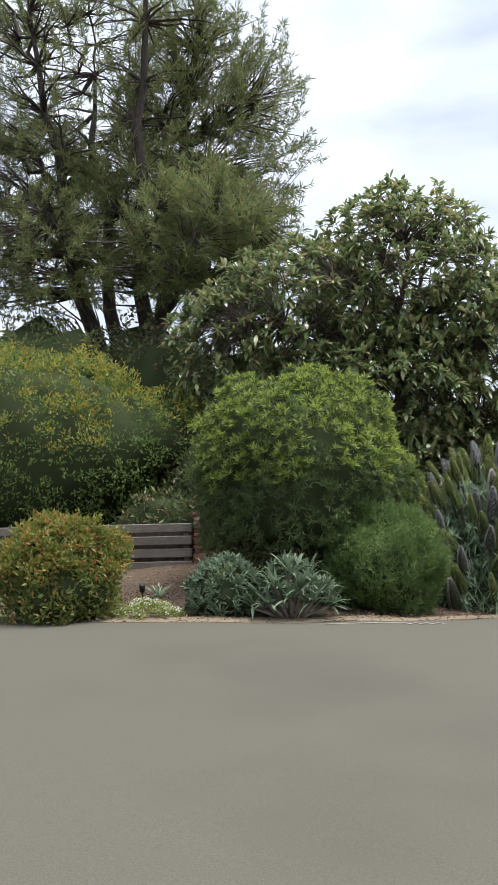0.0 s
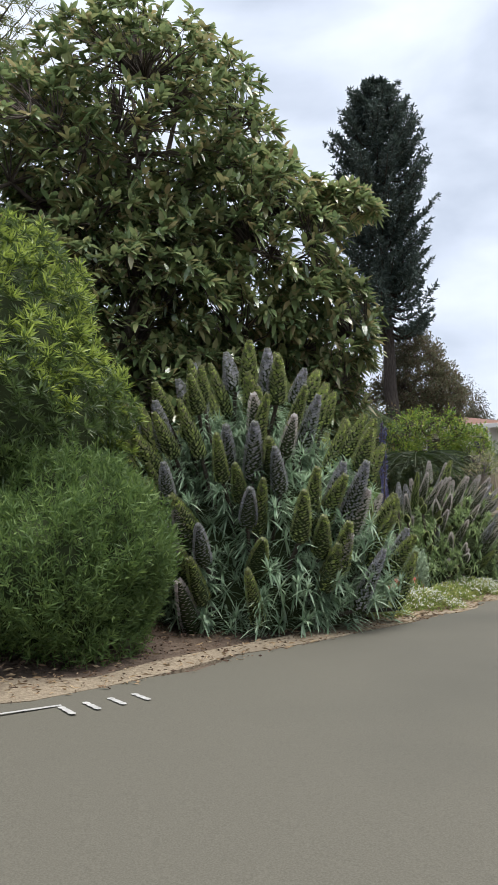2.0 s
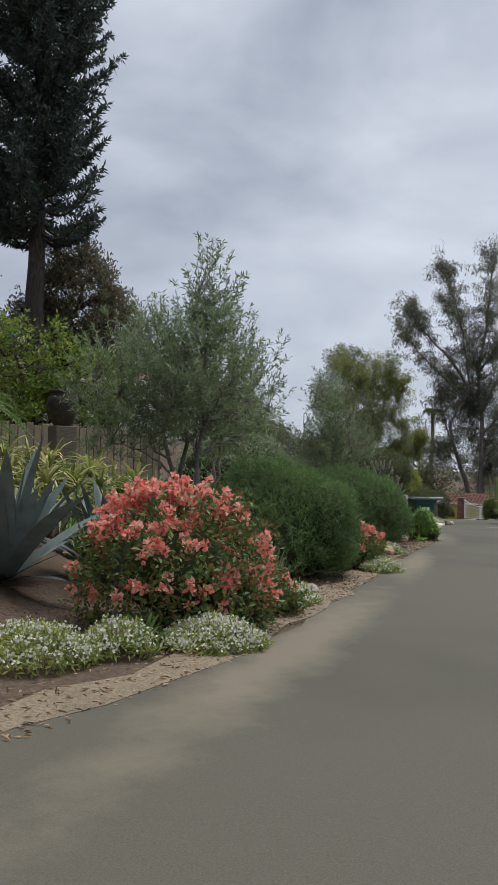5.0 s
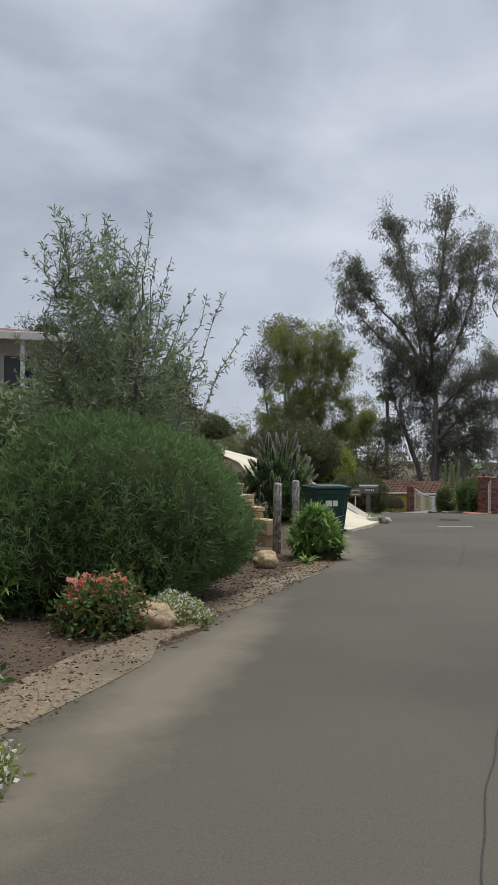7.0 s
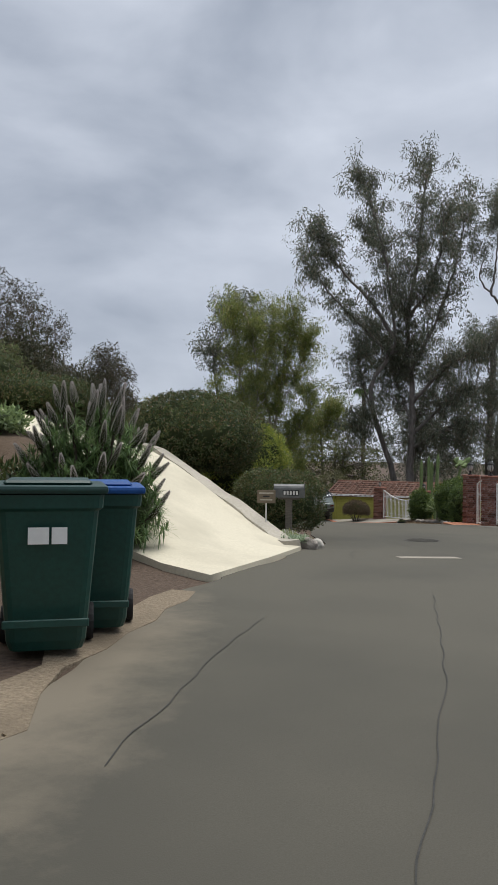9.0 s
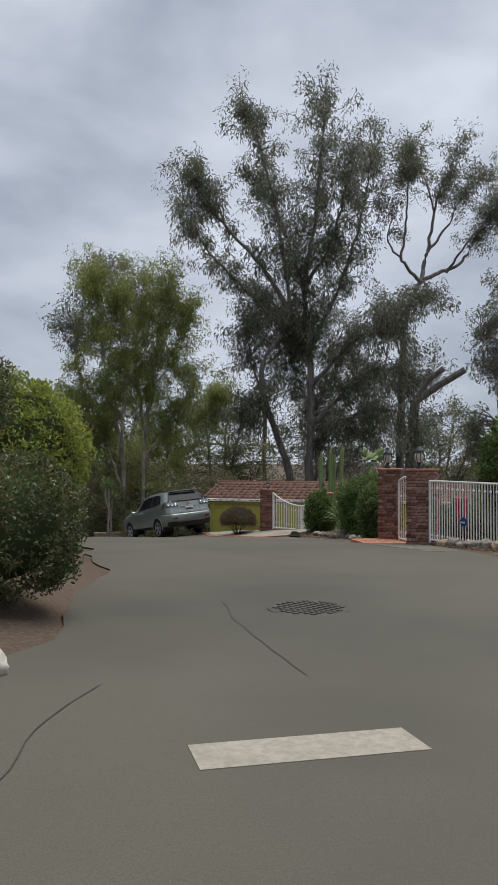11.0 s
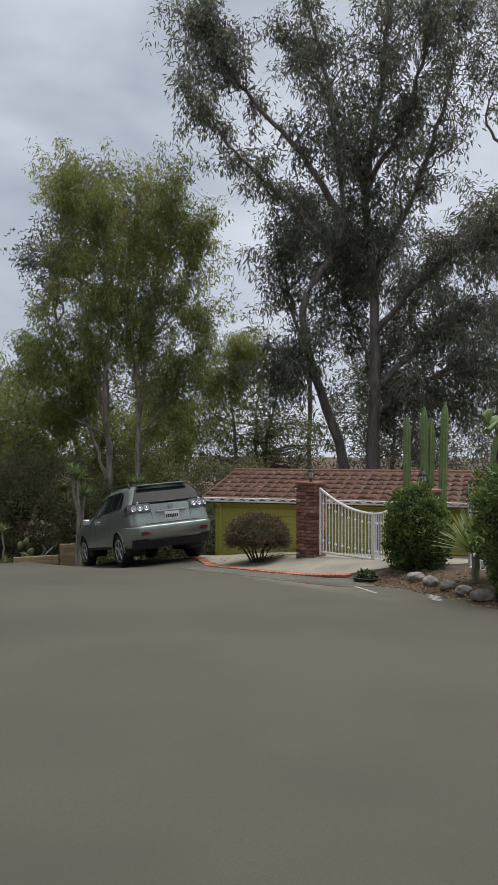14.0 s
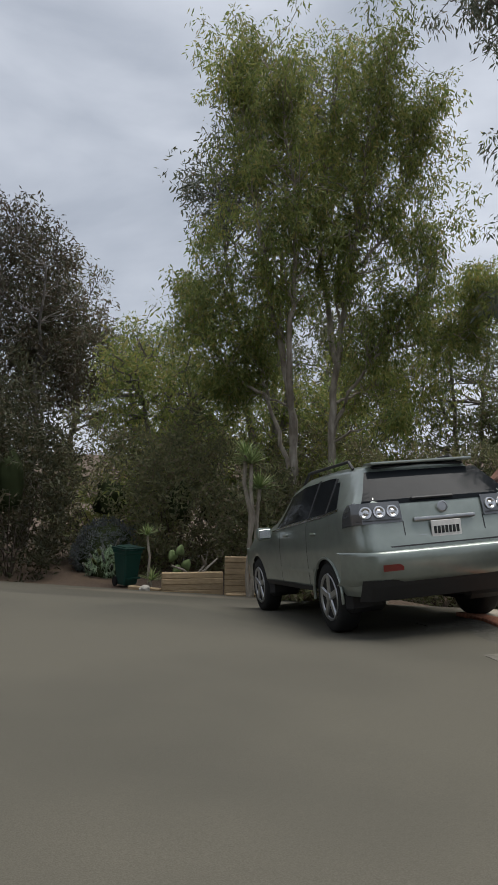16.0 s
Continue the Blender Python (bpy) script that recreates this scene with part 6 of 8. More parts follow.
part("board", lathe([(0.005, -0.008), (0.09, -0.006), (0.09, 0.006), (0.005, 0.008)], 8), M_BLUE, seal).matrix_basis = pose(0, 0.05, 0.52, 90, 0, 0)
part("bar", box_bm(0.12, 0.006, 0.035, (0, 0.066, 0.49), 0), M_STICKER, seal)

gs = thing("gate_sign", (45.56, 34.55, -1.2), "small green notice sign wired to the garden gate", "sign", rz=-33)
part("board", box_bm(0.14, 0.012, 0.30, (0, -0.04, 0), 0.004), surface("green sign enamel", (0.03, 0.22, 0.13), (0.05, 0.27, 0.16), 30, 4, 0.5, 0.05), gs)
for k in range(4):
    part("bar", box_bm(0.09, 0.003, 0.018, (0, -0.048, 0.06 + 0.055 * k), 0), M_STICKER, gs)
brick_pillar((51.4, 43.63, -3.0), 0.4, 1.52, "slim red brick gate pier", 5, 0.12, per_side=2)
brick_pillar((50.65, 40.6, -2.85), 0.4, 1.36, "slim red brick gate pier beside shrubs", 5, 0.12, per_side=2)
lantern((51.4, 43.63, -1.47), 0.32, "small white-topped lantern on the gate pier")
lantern((50.65, 40.6, -1.48), 0.36, "small white-topped lantern on the gate pier")
picket_run("driveway_gate", (51.38, 43.38), (51.2, 42.0), -2.88, -2.86, 1.3, "white swooping steel driveway gate leaf", 16, sag=0.42)
picket_run("driveway_gate", (50.75, 40.86), (51.19, 41.95), -2.8, -2.86, 1.3, "white swooping steel driveway gate leaf", 16, sag=0.42)
picket_run("white_rail", (50.9, 39.9), (49.2, 37.6), -2.75, -2.6, 1.35, "white steel railing running behind the shrubs", 16, arch=0.0)

# yellow garage with a tile roof
A, B = Vector((52.3, 47.4)), Vector((56.6, 38.8))
gd = (B - A).normalized()
gar = thing("yellow_garage", (A.x, A.y, -3.55), "low yellow sided garage with a brown tile roof", "garage", rz=math.degrees(math.atan2(gd.y, gd.x)))
GL = (B - A).length
part("wall", box_bm(GL, 4.4, 1.52, (GL / 2, 2.25, 0), 0.01), M_YELLOW, gar)
for k in range(8):
    part("siding_board", box_bm(GL, 0.03, 0.185, (GL / 2, 0.035 - 0.012, 0.02 + 0.19 * k), 0.008), M_YELLOW, gar)
    part("siding_board", box_bm(0.03, 4.4, 0.185, (-0.01, 2.25, 0.02 + 0.19 * k), 0.008), M_YELLOW, gar)
part("fascia", box_bm(GL + 0.7, 0.05, 0.10, (GL / 2, -0.33, 1.50), 0.008), M_WHITE, gar, "white gutter board")
part("corner_trim", box_bm(0.09, 0.09, 1.52, (0.0, 0.03, 0), 0.008), M_YELLOW, gar)
part("downpipe", tube_bm([(0.1, -0.05, 0.05), (0.1, -0.05, 1.35), (0.1, -0.3, 1.5)], 0.035, 8), M_YELLOW, gar)
slope = math.degrees(math.atan2(0.56, 2.2))
roofp = part("roof", box_bm(GL + 0.8, 2.75, 0.06, (0, 0, 0), 0.01), M_ROOF, gar)
roofp.matrix_basis = pose(GL / 2, 1.0, 1.78 + 0.03, slope, 0, 0)
roofq = part("roof", box_bm(GL + 0.8, 2.75, 0.06, (0, 0, 0), 0.01), M_ROOF, gar)
roofq.matrix_basis = pose(GL / 2, 3.55, 1.78 + 0.03, -slope, 0, 0)
bm = bmesh.new()
n = 7
prof = [(x / n * 0.26 - 0.13, 0.022 * math.sin(math.pi * 2 * x / n) + 0.02) for x in range(n + 1)]
lo = [bm.verts.new((x, -0.20, z + 0.03)) for x, z in prof]
hi = [bm.verts.new((x, 0.20, z - 0.005)) for x, z in prof]
un = [bm.verts.new((x, -0.20, z - 0.005)) for x, z in prof]
for k in range(n):
    bm.faces.new((lo[k], lo[k + 1], hi[k + 1], hi[k]))
    bm.faces.new((un[k], un[k + 1], lo[k + 1], lo[k]))
me_tile = bpy.data.meshes.new("tile")
bm.to_mesh(me_tile)
bm.free()
me_tile.materials.append(M_ROOF)
me_tile.polygons.foreach_set("use_smooth", np.ones(len(me_tile.polygons), dtype=bool))
rt = random.Random(4)
cols = int((GL + 0.7) / 0.25)
for r in range(7):
    for c in range(cols):
        ob = new("tile", me_tile)
        ob.parent = gar
        ob.matrix_basis = pose(GL / 2, 1.0, 1.78 + 0.03, slope, 0, 0) @ pose(-GL / 2 - 0.30 + 0.25 * (c + 0.5), -1.18 + 0.37 * r, 0.035 + rt.uniform(-0.006, 0.006), rt.uniform(-1.5, 1.5), rt.uniform(-1.2, 1.2), rt.uniform(-1.5, 1.5))
part("ridge", tube_bm([(-0.4, 2.28, 2.15), (GL + 0.4, 2.28, 2.15)], 0.09, 8), M_ROOF, gar)
o = np.stack([RNG.uniform(0, GL, 300), RNG.uniform(-0.2, 2.1, 300), np.zeros(300)], 1)
o[:, 2] = 1.48 + (o[:, 1] + 0.3) * math.tan(radians(slope)) + 0.1
v, f = leaf_data(o, unit(RNG.normal(size=(300, 3)) * np.array([1, 1, 0.2])), RNG.uniform(0.06, 0.16, 300), 0.02, 0.2)
tagged(part("fallen_leaf_scatter", np_mesh("fallen_leaf_scatter", v, f, M_CONC2), M_CONC2, gar, "pale dry leaves fallen on the tiles"), kind="stuff")

# neighbour's yellow house behind the fence
nb = thing("yellow_house", (53.6, 30.0, -2.6), "yellow house with a low brown hipped roof", "house", rz=70)
part("wall", box_bm(9, 5, 1.75, (3.5, -3.2, 0), 0.01), M_YELLOW, nb)
bm = bmesh.new()
v = [bm.verts.new(p) for p in ((-1.5, -0.2, 1.72), (8.5, -0.2, 1.72), (8.5, -6.2, 1.72), (-1.5, -6.2, 1.72), (1.2, -3.2, 2.5), (6.0, -3.2, 2.5))]
for q in ((0, 1, 5, 4), (1, 2, 5), (2, 3, 4, 5), (3, 0, 4), (3, 2, 1, 0)):
    bm.faces.new([v[i] for i in q])
bmesh.ops.recalc_face_normals(bm, faces=bm.faces)
part("roof", bm, M_ROOF, nb)
part("fascia", box_bm(10.2, 0.08, 0.12, (3.5, -0.18, 1.66), 0.006), M_YELLOW, nb)
M_REDC = surface("faded red cover", (0.30, 0.02, 0.04), (0.42, 0.04, 0.06), 9, 2, 0.7, 0.3)
rc = thing("covered_chair", (46.32, 33.49, ground_z(46.32, 33.49)), "red covered garden chair behind the fence", "chair", rz=60)
part("seat", box_bm(0.5, 0.5, 0.14, (0, 0, 0.4), 0.05, segs=2), M_REDC, rc)
part("backrest", box_bm(0.42, 0.16, 0.5, (0, 0.24, 0.5), 0.05, segs=2), M_REDC, rc)
for sx in (-0.25, 0.25):
    for sy in (-0.22, 0.25):
        part("leg", box_bm(0.05, 0.05, 0.42, (sx, sy, 0), 0.005), M_DARK, rc)

# concrete apron and brick edging
apron = sheet("concrete_apron", [(50.95, 46.7), (50.4, 45.3), (49.95, 43.2), (49.75, 41.4), (50.2, 40.6), (51.2, 40.2), (52.6, 40.4), (53.0, 44.0), (52.2, 47.3)], M_APRON, 0.026, "pale concrete apron before the gate", "pavement", step=0.6)
pts = [np.array(p) for p in ((50.9, 46.8), (50.3, 45.3), (49.9, 43.2), (49.65, 41.3))]
ME_EDGE = brick_mesh("brick", surface("pale red edging brick", (0.30, 0.12, 0.07), (0.42, 0.19, 0.12), 26, 5, 0.9, 0.4, per_object=0.25))
eb = thing("brick_edging", (50.0, 44.0, ground_z(50.0, 44.0)), "red brick edging along the apron", "edging")
for k in range(56):
    t = k / 56 * 3
    i = int(t)
    p = pts[i] + (pts[i + 1] - pts[i]) * (t - i)
    d = pts[i + 1] - pts[i]
    ob = new("brick", ME_EDGE)
    ob.parent = eb
    ob.matrix_basis = pose(p[0] - 50.0, p[1] - 44.0, ground_z(*p) - ground_z(50.0, 44.0) + 0.008 + random.uniform(-0.004, 0.004), 0, 0, math.degrees(math.atan2(d[1], d[0])) + 90 + random.uniform(-2, 2))
step_b = thing("brick_threshold", (45.4, 34.9, ground_z(45.4, 34.9)), "flat red brick threshold before the garden gate", "paving", rz=56)
M_TERRA = surface("terracotta paver", (0.40, 0.16, 0.09), (0.52, 0.24, 0.14), 24, 3, 0.85, 0.3, per_object=0.2)
me_p = brick_mesh("paver", M_TERRA, (0.2, 0.1, 0.06))
for i in range(9):
    for j in range(9):
        ob = new("paver", me_p)
        ob.parent = step_b
        ob.matrix_basis = pose(-0.85 + 0.21 * i, -0.3 + 0.107 * j, -0.012 + random.uniform(-0.003, 0.003), 0, 0, random.uniform(-1, 1))

# ---- end of the lane: low sleeper wall ----
SL = [((51.6, 58.2), (52.1, 57.45), 1), ((52.1, 57.4), (53.5, 56.9), 4), ((53.55, 56.9), (54.7, 56.2), 7), ((53.2, 56.2), (54.4, 55.6), 1)]
M_SLEEP = surface("tan timber sleeper", (0.32, 0.23, 0.13), (0.45, 0.34, 0.21), 12, 2, 0.9, 0.5, stretch=(0.5, 6, 6), per_object=0.15)
for (ax, ay), (bx, by), n in SL:
    L = math.hypot(bx - ax, by - ay)
    gz = ground_z((ax + bx) / 2, (ay + by) / 2)
    w = thing("sleeper_wall", ((ax + bx) / 2, (ay + by) / 2, gz - 0.05), "low retaining wall of tan timber sleepers", "wall", "sleeper walls", rz=math.degrees(math.atan2(by - ay, bx - ax)))
    for k in range(n):
        part("sleeper", box_bm(L, 0.16, 0.135, (0, 0.006 * (k % 2), 0.14 * k), 0.012), M_SLEEP, w)


# ---- echium bushes ----
def cone_mesh(mat, seed, m=170):
    """A cone of small flowers, one long and one in radius, standing on its foot."""
    rg = np.random.default_rng(seed)
    k = np.arange(m)
    t = ((k + rg.random(m)) / m)[:, None] ** 0.85
    a = k * 2.39996 + rg.normal(size=m) * 0.12
    side = np.stack([np.cos(a), np.sin(a), np.zeros(m)], 1)
    prof = np.interp(t, [0, 0.1, 0.3, 0.6, 0.85, 1], [0.72, 1.0, 0.97, 0.74, 0.42, 0.08])
    o = side * prof * 0.86 + np.array([0, 0, 1.0]) * t
    cross = np.stack([-np.sin(a), np.cos(a), np.zeros(m)], 1) * 0.2
    mid = o + side * 0.17 + np.array([0, 0, 0.022])
    v = np.stack([o - np.array([0, 0, 0.006]), mid + cross, o + side * 0.27 + np.array([0, 0, 0.052]), mid - cross], 1).reshape(-1, 3)
    base = np.arange(m)[:, None] * 4
    z = np.linspace(0, 1, 8)
    core = tube_data(np.stack([z * 0, z * 0, z], 1), np.interp(z, [0, 0.1, 0.3, 0.6, 0.85, 1], [0.6, 0.82, 0.8, 0.6, 0.3, 0.03]), 10)
    v, f = join([(v, np.concatenate([base + np.array([0, 1, 2]), base + np.array([0, 2, 3])])), core])
    me = np_mesh("flower_cone", v, f, mat)
    # dark second slot on the core paints the shade between florets
    me.materials.append(G_SHADECORE)
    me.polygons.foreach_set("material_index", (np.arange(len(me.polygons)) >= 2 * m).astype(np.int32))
    return me


CONES = [[cone_mesh(mt, 3 * k + j, 330 if k < 2 else 190) for j in range(3)] for k, mt in enumerate((G_ECHG, G_ECHB, G_ECHD))]


def echium(at, rx, ry, height, n_spikes, label, spike=(0.48, 0.088), mats=(0.55, 0.3), leaf_len=0.2, seed=1, lean=0.0, spread=0.75, leaf_mat=None, low=0.25):
    """Rosettes of narrow grey leaves, each topped by a cone of small flowers."""
    root = thing("echium_bush", at, label, "bush")
    rg = np.random.default_rng(seed)
    leaves, stems, cones = [], [], []
    for i in range(n_spikes):
        q = (i + 0.5) / n_spikes
        a = i * 2.39996 + rg.normal() * 0.2
        el = math.asin(min(1.0, max(0.0, 1 - q * 0.96)))
        r = math.cos(el)
        bulge = rg.uniform(0.9, 1.06)
        tip = np.array([rx * r * math.cos(a) * bulge, ry * r * math.sin(a) * bulge, spike[0] * 0.8 + (height - spike[0] * 0.8) * math.sin(el) * bulge])
        axis = unit(np.array([math.cos(a) * r * spread + lean, math.sin(a) * r * spread, 0.85]) + rg.normal(size=3) * 0.1)
        L = spike[0] * rg.uniform(0.6, 1.15)
        R = spike[1] * rg.uniform(0.8, 1.1)
        foot = tip - axis * L
        stems.append(tube_data(bend_path((rx * 0.15 * math.cos(a), ry * 0.15 * math.sin(a), -0.05), foot, 6, 0, 0.05), np.linspace(0.03, 0.018, 6), 5))
        n = 92
        t = rg.random((n, 1)) ** 0.8
        side = rand_dirs(n)
        side = unit(side - axis * (side * axis).sum(1)[:, None])
        o = foot - axis * t * 0.35
        d = unit(side + axis * (0.42 - 0.8 * t))
        s = rg.uniform(0.7, 1.2, n)
        leaves.append(blade_data(o, d, leaf_len * s, 0.0165 * s, 0.2, 3, (0.6, 1.0, 0.7, 0.05)))
        kind = 0 if rg.random() < mats[0] else (1 if rg.random() < mats[1] / (1 - mats[0] + 1e-6) else 2)
        cones.append((kind, foot, axis, L, R))
    v, f = join(stems)
    part("stem", np_mesh("stem", v, f, M_BARK, True), M_BARK, root)
    lm = leaf_mat or G_ECHL
    v, f = join(leaves)
    part("foliage", np_mesh("foliage", v, f, lm), lm, root)
    for k, foot, axis, L, R in cones:
        ob = new("flower_cone", CONES[k][int(rg.integers(3))])
        ob.parent = root
        ob.matrix_basis = Matrix.Translation(Vector(foot)) @ Vector(axis).to_track_quat("Z", "Y").to_matrix().to_4x4() @ Matrix.Diagonal((R, R, L, 1))
    # short leafy shoots fill the inside
    m = int(n_spikes * 6)
    fill = []
    for i in range(m):
        a, el = rg.uniform(0, 2 * math.pi), math.asin(rg.random())
        k = rg.uniform(0.62, 0.95)
        c = np.array([rx * k * math.cos(el) * math.cos(a), ry * k * math.cos(el) * math.sin(a), 0.06 + height * 0.8 * k * math.sin(el)])
        n = 20
        d = unit(rand_dirs(n, 0.6))
        fill.append(blade_data(np.repeat(c[None], n, 0), d, leaf_len * rg.uniform(0.7, 1.15, n), 0.017, 0.25, 2, (0.6, 1.0, 0.05)))
    v, f = join(fill)
    tagged(part("inner_growth", np_mesh("inner_growth", v, f, lm), lm, root), kind="stuff")
    # solid dark lump in place of the shade among the stems
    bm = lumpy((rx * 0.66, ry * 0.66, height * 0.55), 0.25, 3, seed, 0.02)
    part("shade_core", bm, G_SHADECORE, root, smooth=True)
    return root


echium(on_ground(3.6, 11.3), 1.5, 1.25, 2.5, 165, "large echium bush with many green and blue flower cones", seed=3, mats=(0.68, 0.24), spike=(0.5, 0.08), leaf_len=0.17, spread=0.5)
echium(on_ground(7.35, 14.0), 1.1, 0.95, 1.75, 84, "echium bush with grey spent flower cones", seed=5, mats=(0.05, 0.12), spike=(0.52, 0.062), lean=0.3, leaf_len=0.14, leaf_mat=G_ECHS)
echium(on_ground(6.6, 13.6), 0.8, 0.7, 1.2, 46, "leafy green echium bush", seed=8, mats=(0.95, 0.02), spike=(0.14, 0.045), leaf_len=0.15, leaf_mat=G_ECHS)
echium(on_ground(28.45, 29.75), 1.15, 1.0, 2.1, 60, "dark echium bush with brownish purple cones by the drive", seed=9, mats=(0.0, 0.1), spike=(0.42, 0.05), leaf_mat=G_ROSEM2)
echium(on_ground(25.9, 28.3), 0.8, 0.8, 0.95, 18, "low dark echium with few cones", seed=10, mats=(0.0, 0.1), spike=(0.3, 0.05), leaf_mat=G_CLIP)
echium(on_ground(52.3, 61.2), 0.8, 0.8, 1.0, 20, "small grey-blue echium at the wood edge", seed=12, mats=(0.2, 0.6), spike=(0.3, 0.05))


def rosette_plant(name, at, n, length, width, mat, label, category, up=0.7, bend=0.3, trough=0.2, taper=(0.7, 1.0, 0.75, 0.0), segs=4, seed=1, heads=((0, 0, 0, 1.0),), stem_r=0.0, single=False):
    """Strap or sword leaves from one or several crowns."""
    root = thing(name, at, label, category)
    rg = np.random.default_rng(seed)
    ch, st = [], []
    for hx, hy, hz, k in heads:
        d = unit(rand_dirs(n, up) * np.array([1, 1, 1.0]))
        d[:, 2] = np.abs(d[:, 2]) + 0.08
        d = unit(d)
        o = np.array([hx, hy, hz]) + d * 0.02
        if single:
            for i in range(n):
                v, f = blade_data(o[i:i + 1], d[i:i + 1], length * rg.uniform(0.65, 1.1), width * rg.uniform(0.8, 1.1), bend * rg.uniform(0.5, 1.4), segs, taper, trough)
                part("leaf", np_mesh("leaf", v, f, mat, True), mat, root)
            return root
        ch.append(blade_data(o, d, length * k * rg.uniform(0.65, 1.1, n), width * k * rg.uniform(0.8, 1.1, n), bend * rg.uniform(0.5, 1.4, n), segs, taper, trough))
        if stem_r and hz > 0.1:
            st.append(tube_data(bend_path((hx * 0.2, hy * 0.2, -0.05), (hx, hy, hz), 6, 0, 0.04), np.linspace(stem_r * 1.2, stem_r, 6), 7))
    v, f = join(ch)
    me = np_mesh("leaf_rosette", v, f, mat, True)
    part("leaf_rosette", me, mat, root)
    if st:
        v, f = join(st)
        tagged(part("stem", np_mesh("stem", v, f, M_BARKPALE, True), M_BARKPALE, root), kind="stuff" if len(heads) > 4 else "")
    return root


# agaves, aloes, palms and strappy plants
rosette_plant("agave", on_ground(11.05, 17.75), 44, 1.5, 0.16, G_AGAVE, "large blue-grey agave with broad pointed leaves", "agave", 1.35, 0.1, 0.3, (0.7, 0.9, 1.0, 0.8, 0.02), 6, 2, single=True)
rosette_plant("agave", on_ground(12.2, 18.0), 38, 1.25, 0.15, G_AGAVE, "blue-grey agave beside the roses", "agave", 1.4, 0.15, 0.3, (0.7, 0.9, 1.0, 0.7, 0.02), 5, 3, single=True)
rosette_plant("agave", on_ground(24.75, 28.6), 34, 1.4, 0.15, G_AGAVE, "blue-grey agave above the block wall", "agave", 1.6, 0.15, 0.3, (0.7, 0.9, 1.0, 0.7, 0.02), 5, 4, single=True)
rosette_plant("succulent", on_ground(0.45, 8.95), 26, 0.32, 0.042, G_GREYGREEN, "grey-green plant of many narrow-leaved rosettes", "plant", 0.8, 0.35, 0.15, seed=5, heads=[(0.5 * math.cos(a) * r, 0.4 * math.sin(a) * r, 0.52 - 0.36 * r * r + 0.05 * math.sin(a * 3), 1.0) for r, c in ((0.15, 3), (0.5, 6), (0.8, 9), (1.0, 12)) for a in np.arange(c) * 2 * math.pi / c + r], stem_r=0.012)
rosette_plant("agapanthus", on_ground(23.9, 23.8), 30, 0.26, 0.024, G_STRAPPY, "bushy green strap-leaved plant beside the bins", "plant", 0.9, 0.35, 0.1, seed=6, heads=[(0.36 * math.cos(a) * r, 0.35 * math.sin(a) * r, 0.2 + 0.5 * (1 - r * r) + 0.05 * math.sin(a * 3), 1.0) for r, c in ((0.0, 1), (0.3, 6), (0.55, 10), (0.75, 12), (0.92, 16), (1.05, 14)) for a in np.arange(c) * 2 * math.pi / c + r * 3], stem_r=0.01)
shrub("low_dark_shrub", on_ground(23.9, 23.8), (0.27, 0.26, 0.24), G_CLIP, "dark leafy skirt under the strap-leaved plant", n=400, leaf=(0.09, 0.03), per=9, stems=False, seed=31.0)
for k, (ax, ay, s) in enumerate(((12.3, 20.0, 1.0), (13.3, 20.6, 0.9), (14.9, 21.0, 1.0), (16.3, 21.3, 0.9), (17.6, 22.6, 0.9), (15.6, 22.0, 1.0), (12.9, 21.4, 1.0), (18.6, 23.8, 0.8), (11.5, 19.3, 0.8), (14.0, 22.3, 0.9), (13.1, 21.95, 1.5), (13.75, 21.9, 1.4), (12.4, 21.9, 1.4), (14.6, 22.0, 1.3))):
    rosette_plant("aloe", on_ground(ax, ay), 34, 0.62 * s, 0.055, G_ALOE, "sprawling yellow-green aloe clump on the bank", "aloe", 0.7, 0.55, 0.2, seed=20 + k, heads=[(0.4 * math.cos(a) * r, 0.4 * math.sin(a) * r, 0.3 + 0.3 * (1 - r), 1.0) for r, c in ((0, 1), (1.0, 4)) for a in np.arange(c) * 2 * math.pi / max(1, c) + k], stem_r=0.03)
for k, (ax, ay) in enumerate(((13.0, 19.2), (13.9, 20.4), (16.6, 20.4), (17.8, 21.8), (20.8, 24.4), (21.6, 25.4))):
    shrub("bank_ground_cover", on_ground(ax, ay), (0.75, 0.65, 0.42), G_STRAPPY, "mixed green ground cover on the bank", n=420, leaf=(0.12, 0.02), style="rosette", per=7, up=0.7, rough=0.25, seed=40.0 + k, stems=False, group="bank planting")


